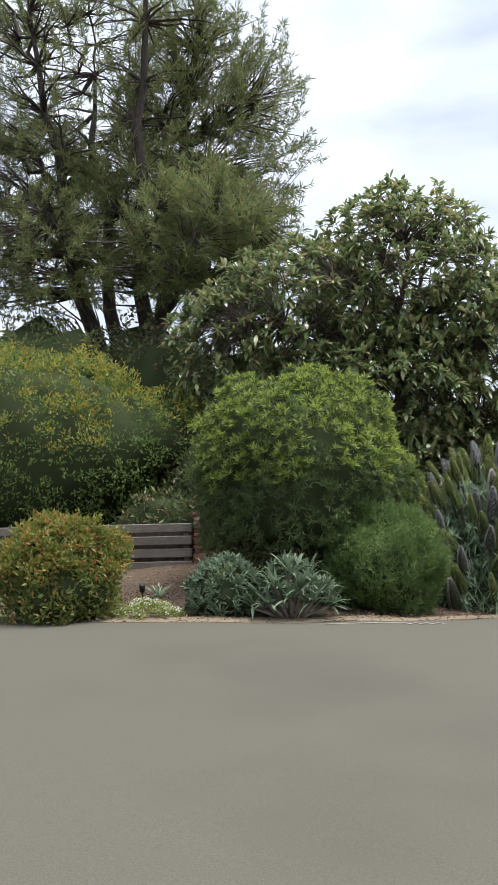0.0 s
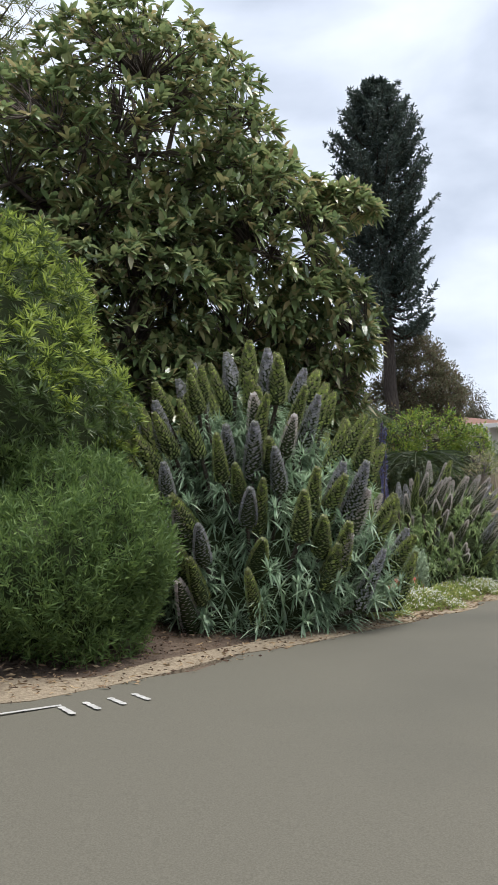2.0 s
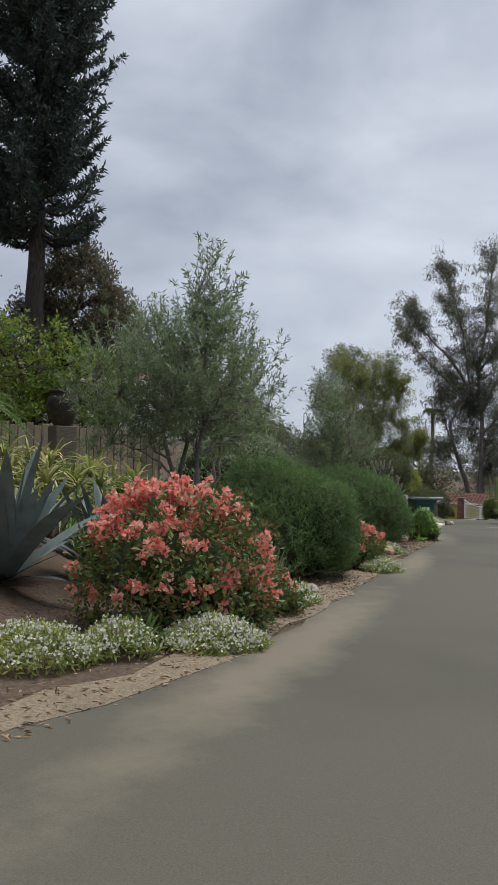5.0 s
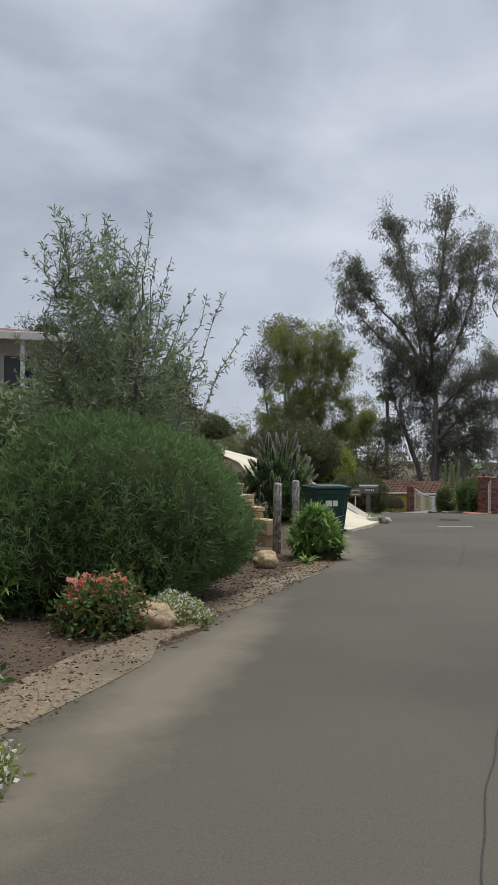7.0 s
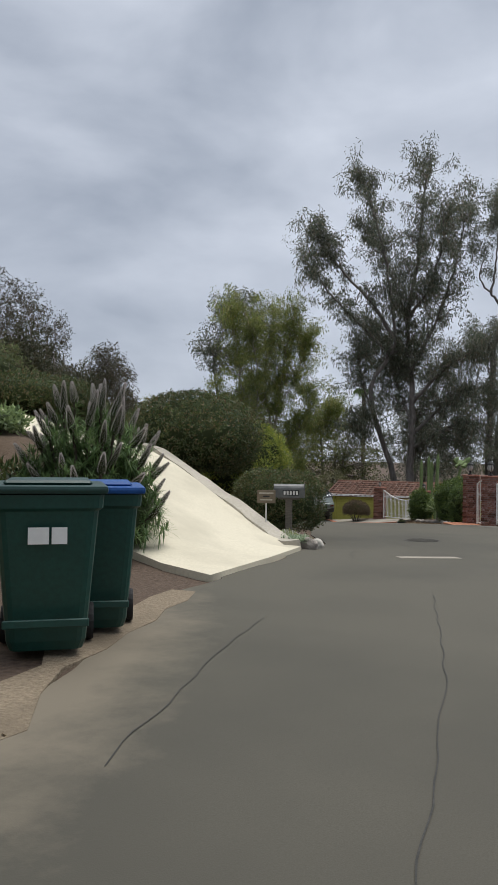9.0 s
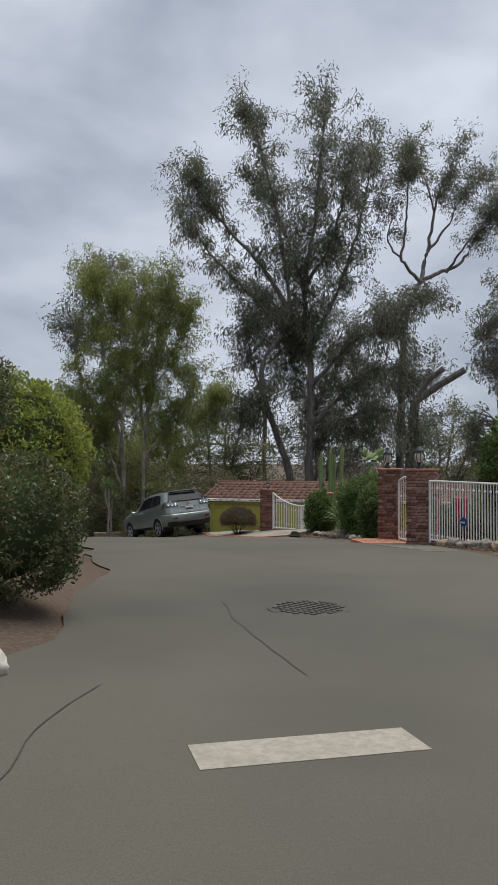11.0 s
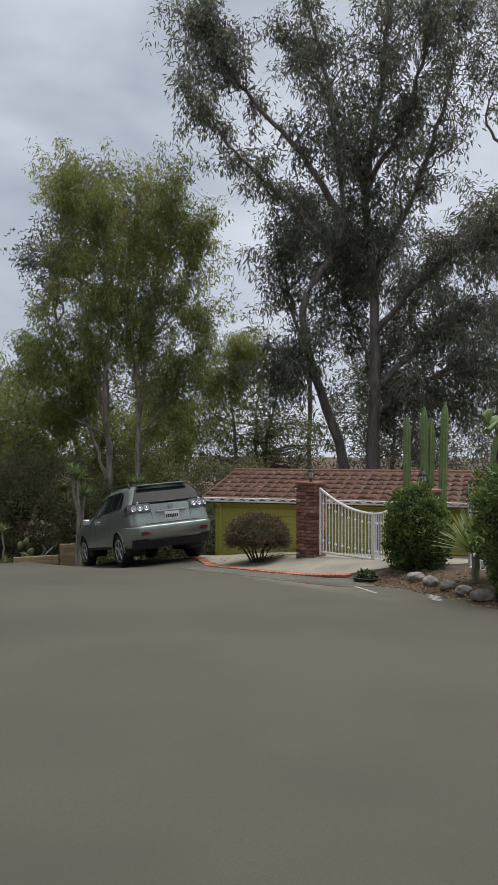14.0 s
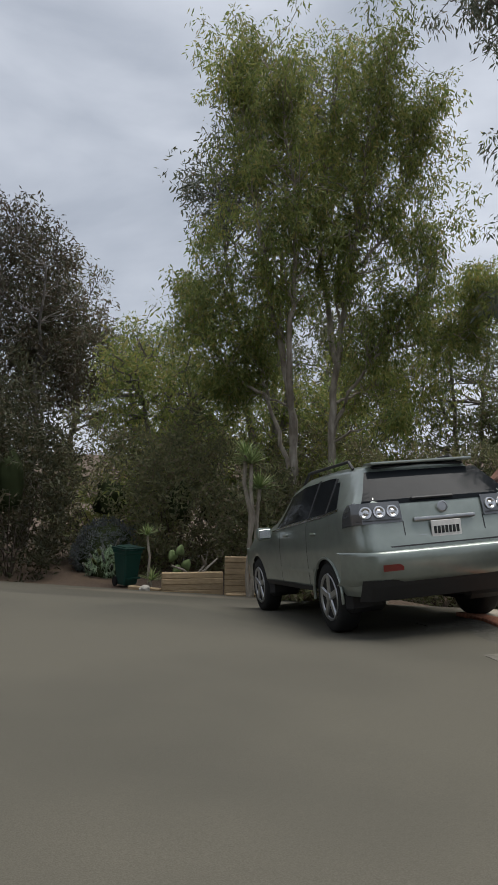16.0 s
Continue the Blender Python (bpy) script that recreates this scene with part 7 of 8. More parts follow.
def fronds(name, at, n, length, mat, label, crown_z, trunk_r=0.16, droop=0.6, leaflets=34, up=0.6, ll=0.22, seed=1):
    """A palm or cycad: feathered fronds round a crown."""
    root = thing(name, at, label, "palm")
    rg = np.random.default_rng(seed)
    ch, wood = [], [tube_data(bend_path((0, 0, -0.1), (0, 0, crown_z), 6, 0, 0.02), [trunk_r] * 6, 10)]
    for i in range(n):
        a = 2.39996 * i
        e = rg.uniform(0.1, 1.0) * up
        d = unit(np.array([math.cos(a), math.sin(a), e]))
        t = np.linspace(0, 1, 10)[:, None]
        L = length * rg.uniform(0.8, 1.1)
        p = np.array([0, 0, crown_z]) + d * L * t + np.array([0, 0, -1.0]) * droop * L * t * t
        wood.append(tube_data(p, np.linspace(0.014, 0.004, 10), 4))
        tt = np.repeat(np.linspace(0.12, 1, leaflets), 2)
        o = np.stack([np.interp(tt, t[:, 0], p[:, j]) for j in range(3)], 1)
        tan = unit(np.stack([np.interp(tt, t[:, 0], np.gradient(p[:, j])) for j in range(3)], 1))
        side = unit(np.cross(tan, np.array([0, 0, 1.0])))
        sg = np.tile([1, -1], leaflets)[:, None]
        dd = unit(side * sg + tan * 0.6 + np.array([0, 0, 0.25]))
        ln = ll * np.sin(np.pi * np.clip(tt * 0.9 + 0.1, 0, 1)) + 0.05
        ch.append(leaf_data(o, dd, ln, 0.016, 0.1, 0.15))
    part("trunk", np_mesh("trunk", wood[0][0], wood[0][1], M_BARK, True), M_BARK, root)
    v, f = join(wood[1:])
    tagged(part("frond_rib", np_mesh("frond_rib", v, f, mat, True), mat, root), kind="stuff")
    v, f = join(ch)
    part("frond_crown", np_mesh("frond_crown", v, f, mat), mat, root)
    return root


G_FROND = leafy("cycad frond", [(0.05, 0.085, 0.025), (0.08, 0.125, 0.035), (0.12, 0.165, 0.05)], 0.4, 0.2, patch_scale=1.0)
# darker copy of the frond colour, with the shade behind the patio painted in
G_FRONDSHADE = leafy("cycad frond, shade in the colour", [(0.02, 0.034, 0.012), (0.034, 0.052, 0.017), (0.055, 0.075, 0.026)], 0.45, 0.15, patch_scale=1.0, tone=1.3)
fronds("cycad", on_ground(9.6, 18.6), 70, 1.5, G_FRONDSHADE, "large arching cycad behind the patio, darkened for its shade", 1.6, seed=2)
# shrub added in the same darkened colour to fill the shade under the fronds
shrub("dark_shrub", on_ground(9.55, 18.2), (1.15, 0.6, 0.72), G_FRONDSHADE, "added leafy growth, darkened for the shade below the cycad", n=700, leaf=(0.14, 0.02), per=10, up=0.4, rough=0.3, seed=35.0, low=-0.8, clump=0.12)
fronds("cycad", on_ground(11.3, 21.6), 46, 1.35, G_FROND, "bright green cycad behind the echium", 1.3, seed=3)
fronds("cycad", on_ground(7.6, 18.2), 36, 1.2, G_FROND, "green cycad in the shade of the magnolia", 0.7, seed=4)
for k, (ax, ay, rr, hh, mt) in enumerate(((7.9, 19.0, 1.2, 1.0, G_CLIP), (9.9, 20.4, 1.1, 0.9, G_CLIP), (6.6, 20.6, 1.5, 1.3, G_CLIP), (6.4, 17.0, 1.0, 0.9, G_CLIP), (8.2, 21.0, 1.3, 1.3, G_CLIP), (5.4, 19.6, 1.6, 1.5, G_CLIP), (10.0, 23.8, 1.3, 1.3, G_CLIP), (3.6, 14.0, 1.3, 1.0, G_CLIP), (0.2, 14.6, 1.7, 1.4, G_CLIP), (12.0, 26.0, 1.6, 1.6, G_CLIP), (8.6, 26.5, 2.0, 2.0, G_CLIP), (20.5, 27.5, 1.8, 0.9, G_OLIVE), (24.6, 32.6, 1.6, 0.9, G_OLIVE), (27.2, 30.6, 0.9, 0.26, G_CLIP), (25.6, 28.9, 0.9, 0.36, G_ECHS), (27.0, 33.6, 1.2, 0.5, G_OLIVED), (28.0, 35.4, 1.2, 0.45, G_CLIP), (27.3, 31.9, 0.7, 0.32, G_OLIVED), (28.3, 32.6, 0.5, 0.15, G_ECHS), (-1.5, 13.7, 0.9, 0.6, G_CLIP), (28.6, 38.8, 1.8, 0.8, G_SHRUB), (23.0, 29.2, 1.2, 0.7, G_OLIVE), (26.2, 29.0, 0.7, 0.3, G_CLIP), (21.6, 29.6, 1.3, 0.6, G_STRAPPY), (22.9, 26.9, 0.6, 0.4, G_CLIP),
                                         (38.8, 39.0, 1.1, 0.9, G_CLIP), (40.2, 42.5, 1.6, 1.3, G_CLIP), (39.5, 47.0, 2.2, 2.0, G_WOODS), (35.5, 42.0, 2.2, 0.9, G_CLIP), (30.0, 40.0, 2.4, 0.9, G_WOODS))):
    shrub("slope_shrub", on_ground(ax, ay), (rr, rr * 0.9, hh), mt, "dense leafy garden shrub on the slope", n=int(300 * rr), leaf=(0.12, 0.045), per=10, up=0.4, rough=0.25, seed=60.0 + k, low=-0.8, group="slope shrubs", clump=0.13)

# purple spires beside the cycads
for k, (ax, ay, zt) in enumerate(((7.2, 15.7, 2.1), (7.5, 16.2, 2.25), (7.4, 15.9, 1.8))):
    z0 = ground_z(ax, ay)
    sp = thing("purple_spire", (ax, ay, z0), "tall leaning blue-purple flower spire", "plant", "purple spires")
    pth = bend_path((0, 0, -0.05), (0.18 - 0.1 * k, 0.05, zt - z0), 8, 0, 0.05)
    part("stem", tube_bm(pth, 0.012, 5), M_BARK, sp)
    m = 420
    t = RNG.random(m) * 0.62 + 0.38
    o = np.stack([np.interp(t, np.linspace(0, 1, 8), pth[:, j]) for j in range(3)], 1)
    d = rand_dirs(m, 0.2)
    v, f = leaf_data(o + d * 0.035 * (1.15 - t)[:, None] * 1.6, d, 0.035, 0.03, 0.3)
    part("blossom", np_mesh("blossom", v, f, G_PURPLE), G_PURPLE, sp)


# ---- roses and small flowers ----
def flower_heads(centres, size, petals=9):
    n = len(centres)
    c = np.repeat(centres, petals, 0)
    d = rand_dirs(n * petals, 0.4)
    return leaf_data(c + d * size * 0.15, d, size * RNG.uniform(0.7, 1.1, n * petals), size * 0.85, 0.35)


def rose_bush(at, radii, n_flowers, label, seed, flower=0.062):
    root = shrub("rose_bush", at, radii, G_ROSEL, label, "rose bush", n=int(900 * radii[0]), leaf=(0.055, 0.03), per=9, up=0.3, rough=0.3, seed=seed, core=0.55, low=-0.6, clump=0.14)
    cz = radii[2] * 0.6
    d = rand_dirs(n_flowers * 3, 1.3)
    d = d[d[:, 2] > -0.15][:n_flowers]
    lump = np.array([noise.noise(Vector(q) * 2.4 + Vector((seed, 0, 0))) for q in d])
    d = d[lump > -0.02]
    c = d * np.array(radii) * RNG.uniform(0.95, 1.18, (len(d), 1)) + np.array([0, 0, cz])
    c = np.concatenate([c + RNG.normal(size=c.shape) * 0.035 for _ in range(3)])
    v, f = flower_heads(c, flower, 10)
    tagged(part("blossom", np_mesh("blossom", v, f, G_CORAL), G_CORAL, root, "clusters of coral-pink roses"), kind="stuff")
    return root


rose_bush(on_ground(11.9, 16.15), (0.74, 0.62, 0.64), 230, "coral-pink rose bush in full bloom", 3.0, 0.05)
rose_bush(on_ground(12.15, 15.85), (0.3, 0.28, 0.28), 26, "small coral rose shoot at the lane edge", 4.0)
rose_bush(on_ground(16.9, 19.1), (0.33, 0.3, 0.36), 40, "small coral rose bush between lavender mounds", 5.0)
rose_bush(on_ground(18.75, 20.75), (0.26, 0.24, 0.2), 18, "low coral rose beside the lavender", 6.0, 0.045)
rose_bush(on_ground(21.85, 23.6), (0.3, 0.28, 0.26), 46, "coral rose below the block wall", 7.0)
rose_bush(on_ground(22.5, 24.0), (0.26, 0.24, 0.2), 30, "coral rose before the transformer", 8.0)
rose_bush(on_ground(5.65, 12.35), (0.2, 0.2, 0.16), 8, "tiny coral rose among low flowers", 9.0, 0.045)
rose_bush(on_ground(13.0, 16.35), (0.22, 0.2, 0.2), 12, "low coral rose shoots on bare soil", 10.0, 0.045)


def flower_patch(at, rx, ry, label, h=0.14, n=240, white=0.6, seed=1.0):
    root = thing("flower_patch", at, label, "flowers", "low flower patches")
    a, r = RNG.random(n) * 2 * np.pi, np.sqrt(RNG.random(n))
    x, y = rx * r * np.cos(a), ry * r * np.sin(a)
    gz = ground_np(x + at[0], y + at[1]) - at[2]
    z = gz + h * (1 - r ** 2) * RNG.uniform(0.6, 1.1, n) + 0.02
    c = np.stack([x, y, z], 1)
    v, f = crown_leaves(c, np.tile([0, 0, 1.0], (n, 1)), 14, 0.06, (0.05, 0.014), 0, 0.4)
    part("foliage", np_mesh("foliage", v, f, G_GROUND), G_GROUND, root)
    k = RNG.random(n) < white
    cc = np.repeat(c[k] + np.array([0, 0, 0.035]), 7, 0) + RNG.normal(size=(7 * int(k.sum()), 3)) * np.array([0.03, 0.03, 0.012])
    v, f = leaf_data(cc, rand_dirs(len(cc), 0.8), 0.022, 0.022, 0.2)
    tagged(part("blossom", np_mesh("blossom", v, f, G_WHITEFL), G_WHITEFL, root), kind="stuff")
    return root


for fx, fy, rx, ry, n, wf, lb in ((5.6, 11.85, 0.55, 0.3, 300, 0.6, "white alyssum and yellow-green leaves at the lane edge"), (7.1, 13.1, 0.6, 0.25, 260, 0.7, "white alyssum under the echium"), (9.4, 14.2, 0.35, 0.2, 110, 0.3, "yellow-green low succulents at the lane edge"),
                                  (10.5, 15.55, 0.4, 0.35, 260, 0.7, "white alyssum beside the patio"), (11.05, 15.5, 0.28, 0.22, 130, 0.55, "white alyssum under the roses"), (11.75, 15.4, 0.38, 0.3, 330, 0.95, "dense mound of white alyssum"), (8.3, 13.85, 0.5, 0.25, 200, 0.5, "white alyssum at the foot of the patio"),
                                  (13.6, 16.75, 0.3, 0.2, 120, 0.8, "small white flowers near stones"), (16.9, 18.65, 0.35, 0.22, 150, 0.8, "white alyssum below the lavender"), (19.35, 20.75, 0.3, 0.22, 160, 0.9, "white alyssum beside the boulder"), (-1.25, 8.9, 0.4, 0.2, 130, 0.6, "small white flowers on the soil"),
                                  (33.1, 30.75, 0.35, 0.25, 200, 0.6, "white daisies below the mailbox"), (6.4, 12.5, 0.4, 0.22, 110, 0.15, "low yellow-green ground cover"), (4.9, 11.3, 0.3, 0.2, 120, 0.1, "low dry ground cover")):
    flower_patch(on_ground(fx, fy), rx, ry, lb, 0.16, n, wf, fx)
rosette_plant("strappy_plant", on_ground(11.3, 15.6), 46, 0.36, 0.035, G_STRAPPY, "bright green strap-leaved plant among alyssum", "plant", 0.8, 0.4, seed=51)
rosette_plant("strappy_plant", on_ground(-1.3, 10.4), 30, 0.35, 0.03, G_SILVER, "small grey-green strap-leaved plant", "plant", 0.8, 0.4, seed=52)
rosette_plant("strappy_plant", on_ground(-0.6, 10.9), 30, 0.3, 0.03, G_STRAPPY, "small green strap-leaved plant on bare soil", "plant", 0.8, 0.4, seed=53)
rosette_plant("strappy_plant", on_ground(5.0, 11.7), 50, 0.5, 0.03, G_STRAPPY, "arching strap leaves beside the echium", "plant", 0.8, 0.5, seed=54)
rosette_plant("strappy_plant", on_ground(23.2, 23.3), 30, 0.3, 0.03, G_STRAPPY, "small strap-leaved plant by the pad", "plant", 0.8, 0.4, seed=55)
rosette_plant("strappy_plant", on_ground(22.6, 24.3, 0.1), 30, 0.3, 0.03, G_STRAPPY, "small strap-leaved plant by the wing wall", "plant", 0.8, 0.4, seed=56)
rosette_plant("grey_succulent", on_ground(32.85, 30.45), 26, 0.16, 0.025, G_SILVER, "low grey-blue succulent by the rocks", "plant", 0.8, 0.3, seed=57, heads=[(0.25 * math.cos(a) * r, 0.2 * math.sin(a) * r, 0.12, 1.0) for r, c in ((0, 1), (0.6, 5), (1.0, 8)) for a in np.arange(c) * 2 * math.pi / max(1, c)])
rosette_plant("lavender_plant", on_ground(14.15, 17.75), 120, 0.55, 0.008, G_OLIVE, "thin grey lavender with upright stems", "plant", 1.6, 0.1, seed=58)
rosette_plant("white_yucca", on_ground(49.15, 38.85), 110, 0.72, 0.045, G_YUCCA, "spiky cream-striped yucca between shrubs", "yucca", 0.9, 0.12, seed=59, heads=((0, 0, 0.35, 1.0),), stem_r=0.05)
rosette_plant("yucca", on_ground(52.05, 57.9), 60, 0.4, 0.035, G_YUCCA, "spiky yucca at the sleeper wall", "yucca", 0.9, 0.1, seed=60, heads=((0, 0, 0.25, 1.0), (-0.1, 0.05, 1.35, 0.9)), stem_r=0.03)
rosette_plant("tree_yucca", on_ground(53.6, 55.8), 80, 0.6, 0.04, G_YUCCA, "tall bare-stemmed tree yucca with spiky heads", "yucca", 0.6, 0.2, seed=61, heads=((0.0, 0, 3.1, 1.0), (0.3, 0.1, 2.5, 1.1), (-0.1, 0.1, 3.3, 0.9)), stem_r=0.045)
rosette_plant("tree_yucca", on_ground(55.6, 55.2), 80, 0.6, 0.04, G_YUCCA, "tree yucca with spiky heads behind the car", "yucca", 0.6, 0.2, seed=62, heads=((0.0, 0, 3.0, 1.0), (0.4, -0.2, 2.4, 1.0)), stem_r=0.045)


shrub("grey_bush", on_ground(22.35, 24.35), (0.5, 0.48, 0.46), G_GREYGREEN, "fine grey-green bush before the wing wall", n=900, leaf=(0.08, 0.012), style="plume", per=13, up=1.3, rough=0.3, seed=34.0, low=-0.6, clump=0.08)


# ---- stones ----
def stone(at, radii, mat, label, seed):
    ob = tagged(part("rock", lumpy(radii, 0.2, 4, seed, 0.5, 1.6), mat, smooth=True), label, "rock", "garden stones")
    ob.matrix_basis = pose(at[0], at[1], ground_z(*at) + radii[2] * 0.45, 0, 0, seed * 50)


stone((22.5, 23.3), (0.19, 0.16, 0.14), M_ROCK, "rounded tan boulder on dark mulch", 1.3)
stone((19.1, 20.7), (0.2, 0.16, 0.13), M_ROCK, "tan boulder by the lavender mound", 2.3)
stone((13.2, 16.95), (0.2, 0.16, 0.15), M_ROCK, "tan boulder beside the rose bush", 3.3)
stone((14.3, 17.3), (0.14, 0.1, 0.07), M_ROCKG, "flat grey stone at the soil edge", 4.3)
stone((13.7, 17.0), (0.1, 0.08, 0.06), M_ROCK, "small tan stone at the soil edge", 4.9)
stone((32.98, 30.22), (0.19, 0.15, 0.14), M_ROCKG, "dark grey boulder by the kerb", 5.3)
stone((33.2, 30.25), (0.13, 0.1, 0.12), M_WHITESTONE, "white painted stone by the kerb", 6.3)
stone((33.15, 30.5), (0.2, 0.16, 0.12), M_ROCKG, "reddish grey stone under the mailbox", 7.3)
for k in range(14):
    t = k / 13
    stone((44.75 - 1.3 * t + random.uniform(-0.06, 0.06), 33.3 - 3.0 * t + random.uniform(-0.1, 0.1)), (random.uniform(0.12, 0.24), random.uniform(0.1, 0.18), random.uniform(0.07, 0.14)), M_ROCKG if k % 3 else M_ROCK, "rough tan and grey stone edging the fence", 8.3 + k)
for k in range(9):
    stone((47.0 + 0.28 * k + random.uniform(-0.1, 0.1), 36.5 + 0.42 * k), (random.uniform(0.1, 0.18), 0.1, 0.08), M_ROCKG, "rough stone below the shrubs", 30.3 + k)
stone((51.75, 57.6), (0.14, 0.12, 0.1), M_WHITESTONE, "white stone at the end of the lane", 40.0)


# ---- cactus and bare limbs ----
def column_cactus(x, y, z, h, lean):
    root = thing("column_cactus", (x, y, z), "tall ribbed columnar cactus beside the garage", "cactus", "column cacti")
    bm = bmesh.new()
    rings, n = [], 16
    for k in range(22):
        t = k / 21
        r = 0.095 * (1 - 0.15 * t) * (0.86 + 0.14 * abs(math.sin(t * 9))) * (1 if k < 20 else (0.75 if k == 20 else 0.3))
        rings.append([bm.verts.new((lean * t * h + r * (1 if j % 2 else 0.78) * math.cos(2 * math.pi * j / n), r * (1 if j % 2 else 0.78) * math.sin(2 * math.pi * j / n), h * t)) for j in range(n)])
    for a, b in zip(rings, rings[1:]):
        for j in range(n):
            bm.faces.new((a[j], a[(j + 1) % n], b[(j + 1) % n], b[j]))
    bm.faces.new(rings[-1])
    part("column", bm, G_CACTUS, root)


for x, y, top, lean in ((53.06, 42.49, -0.12, 0.0), (53.27, 42.22, 0.06, 0.0), (53.3, 42.15, -0.2, 0.04), (53.42, 41.95, 0.16, 0.06)):
    column_cactus(x, y, -3.25, top + 3.25, lean)
pc = thing("paddle_cactus", (54.0, 41.15, -3.2), "pale green paddle cactus with spread pads", "cactus")
part("stem", tube_bm([(0, 0, 0), (0.05, 0, 1.2), (0.1, 0, 2.3), (0.15, -0.1, 2.7)], 0.06), G_CACTUS, pc)
for k in range(7):
    a = k * 0.9
    bm = lumpy((0.06, 0.14, 0.32), 0.05, 2, k)
    ob = part("pad", bm, G_CACTUS, pc)
    ob.matrix_basis = pose(0.12 + 0.22 * math.cos(a), -0.1 + 0.3 * math.sin(a), 2.75 + 0.12 * (k % 3), 50 * math.sin(a), 50 * math.cos(a), 40 * k)
sn = thing("cut_limb", (65.6, 46.0, -5.0), "bare dead trunk with two sawn-off limbs", "tree trunk")
part("trunk", tube_bm([(0, 0, 0), (-0.6, -0.4, 4), (-1.2, -1.0, 7.6)], 0.3, 9, np.linspace(0.4, 0.24, 3)), M_BARKGREY, sn)
part("limb", tube_bm([(-1.2, -1.0, 7.5), (-0.9, -2.2, 8.3), (-0.6, -3.4, 9.0)], 0.17, 8), M_BARKGREY, sn)
part("limb", tube_bm([(-1.2, -1.0, 7.6), (-1.1, -1.7, 8.6), (-1.0, -2.5, 9.1)], 0.15, 8), M_BARKGREY, sn)
fronds("fan_palm", (120.0, 103.0, -7.0), 44, 2.3, G_FROND, "slim distant palm with a small crown", 18.0, 0.32, 0.8, 30, 0.9, 0.9, 7)


vc = thing("valve_cover", on_ground(49.35, 40.75), "round dark valve cover overgrown with ivy", "cover")
part("rim", lathe([(0.2, 0.0), (0.21, 0.05), (0.17, 0.055), (0.165, 0.02), (0.0, 0.02)], 24), M_DARK, vc)
shrub("ivy_tuft", on_ground(49.4, 40.8, 0.03), (0.12, 0.11, 0.06), G_CLIP, "small tuft of ivy on a round cover", n=120, leaf=(0.045, 0.03), per=6, up=0.4, rough=0.3, seed=36.0, stems=False, clump=0.04)
db = thing("dead_branch", on_ground(53.2, 57.9), "bare forked pale dead branch behind the sleepers", "branch")
for pts in ([(0, 0, 0), (0.1, 0, 0.35), (0.35, 0.02, 0.6), (0.42, 0, 0.95)], [(0.1, 0, 0.35), (0.35, 0.1, 0.42), (0.75, 0.1, 0.72)], [(0.05, 0, 0.2), (-0.25, 0.05, 0.5), (-0.55, 0.1, 0.62)], [(0.35, 0.02, 0.6), (0.2, -0.05, 0.85)]):
    part("limb", tube_bm(pts, 0.03, 7, np.linspace(0.05, 0.02, len(pts))), M_BARKPALE, db)
pp = thing("prickly_pear", on_ground(52.85, 58.1), "small upright prickly pear with oval pads", "cactus")
for dx, dz, tilt in ((0, 0.35, 0), (0.06, 0.85, 12), (-0.1, 0.75, -25), (0.2, 0.5, 35)):
    part("pad", lumpy((0.16, 0.05, 0.28), 0.05, 2, dz), G_CACTUS, pp, smooth=True).matrix_basis = pose(dx, 0, dz, 0, tilt, 20 * dz)


# ---- parked car ----
def car_top(y):
    return float(np.interp(y, [0, 0.25, 0.6, 1.2, 2.0, 2.5, 2.9, 3.3, 3.55, 3.9, 4.3, 4.55, 4.73], [1.64, 1.68, 1.70, 1.715, 1.69, 1.61, 1.44, 1.24, 1.13, 1.08, 1.0, 0.90, 0.76]))


def car_half(y):
    return float(np.interp(y, [0, 0.06, 0.18, 0.45, 1.0, 3.6, 4.2, 4.5, 4.66, 4.73], [0.74, 0.83, 0.885, 0.915, 0.925, 0.92, 0.90, 0.85, 0.76, 0.66]))


def car_shear(z):
    return float(np.interp(z, [0.33, 0.52, 0.62, 0.86, 0.92, 1.22, 1.30, 1.62, 1.66, 1.75], [0.16, 0.04, 0.0, 0.0, 0.05, 0.10, 0.13, 0.46, 0.40, 0.42]))


def car_point(y, u, side, proud=0.0):
    """u from 0 (sill) through 0.5 (belt) and 0.8 (roof edge) to 1 (roof middle)."""
    top, hw = car_top(y), car_half(y)
    belt = min(float(np.interp(y, [0, 1.0, 3.4, 4.7], [1.29, 1.18, 1.04, 0.78])), top - 0.05)
    hood = min(1.0, max(0.0, (1.3 - top) / 0.25))
    edge = float(np.interp(y, [0, 0.8, 2.0], [0.66, 0.70, 0.73])) + 0.15 * hood
    us = [0.0, 0.08, 0.22, 0.36, 0.44, 0.5, 0.8, 0.88, 1.0]
    zs = [0.40, 0.46, 0.62, 0.86, belt - 0.06, belt, top - 0.075 + 0.045 * hood, top - 0.018, top]
    ws = [0.95, 0.985, 0.995, 1.0, 0.985, 0.965, edge, edge * 0.88, 0.0]
    z = float(np.interp(u, us, zs))
    w = float(np.interp(u, us, ws)) * hw + proud
    fade = max(0.0, 1 - y / 1.1) ** 1.5
    return Vector((side * w, y + car_shear(z) * fade - (proud if y < 0.02 else 0), z + (proud * 0.4 if u > 0.8 else 0)))


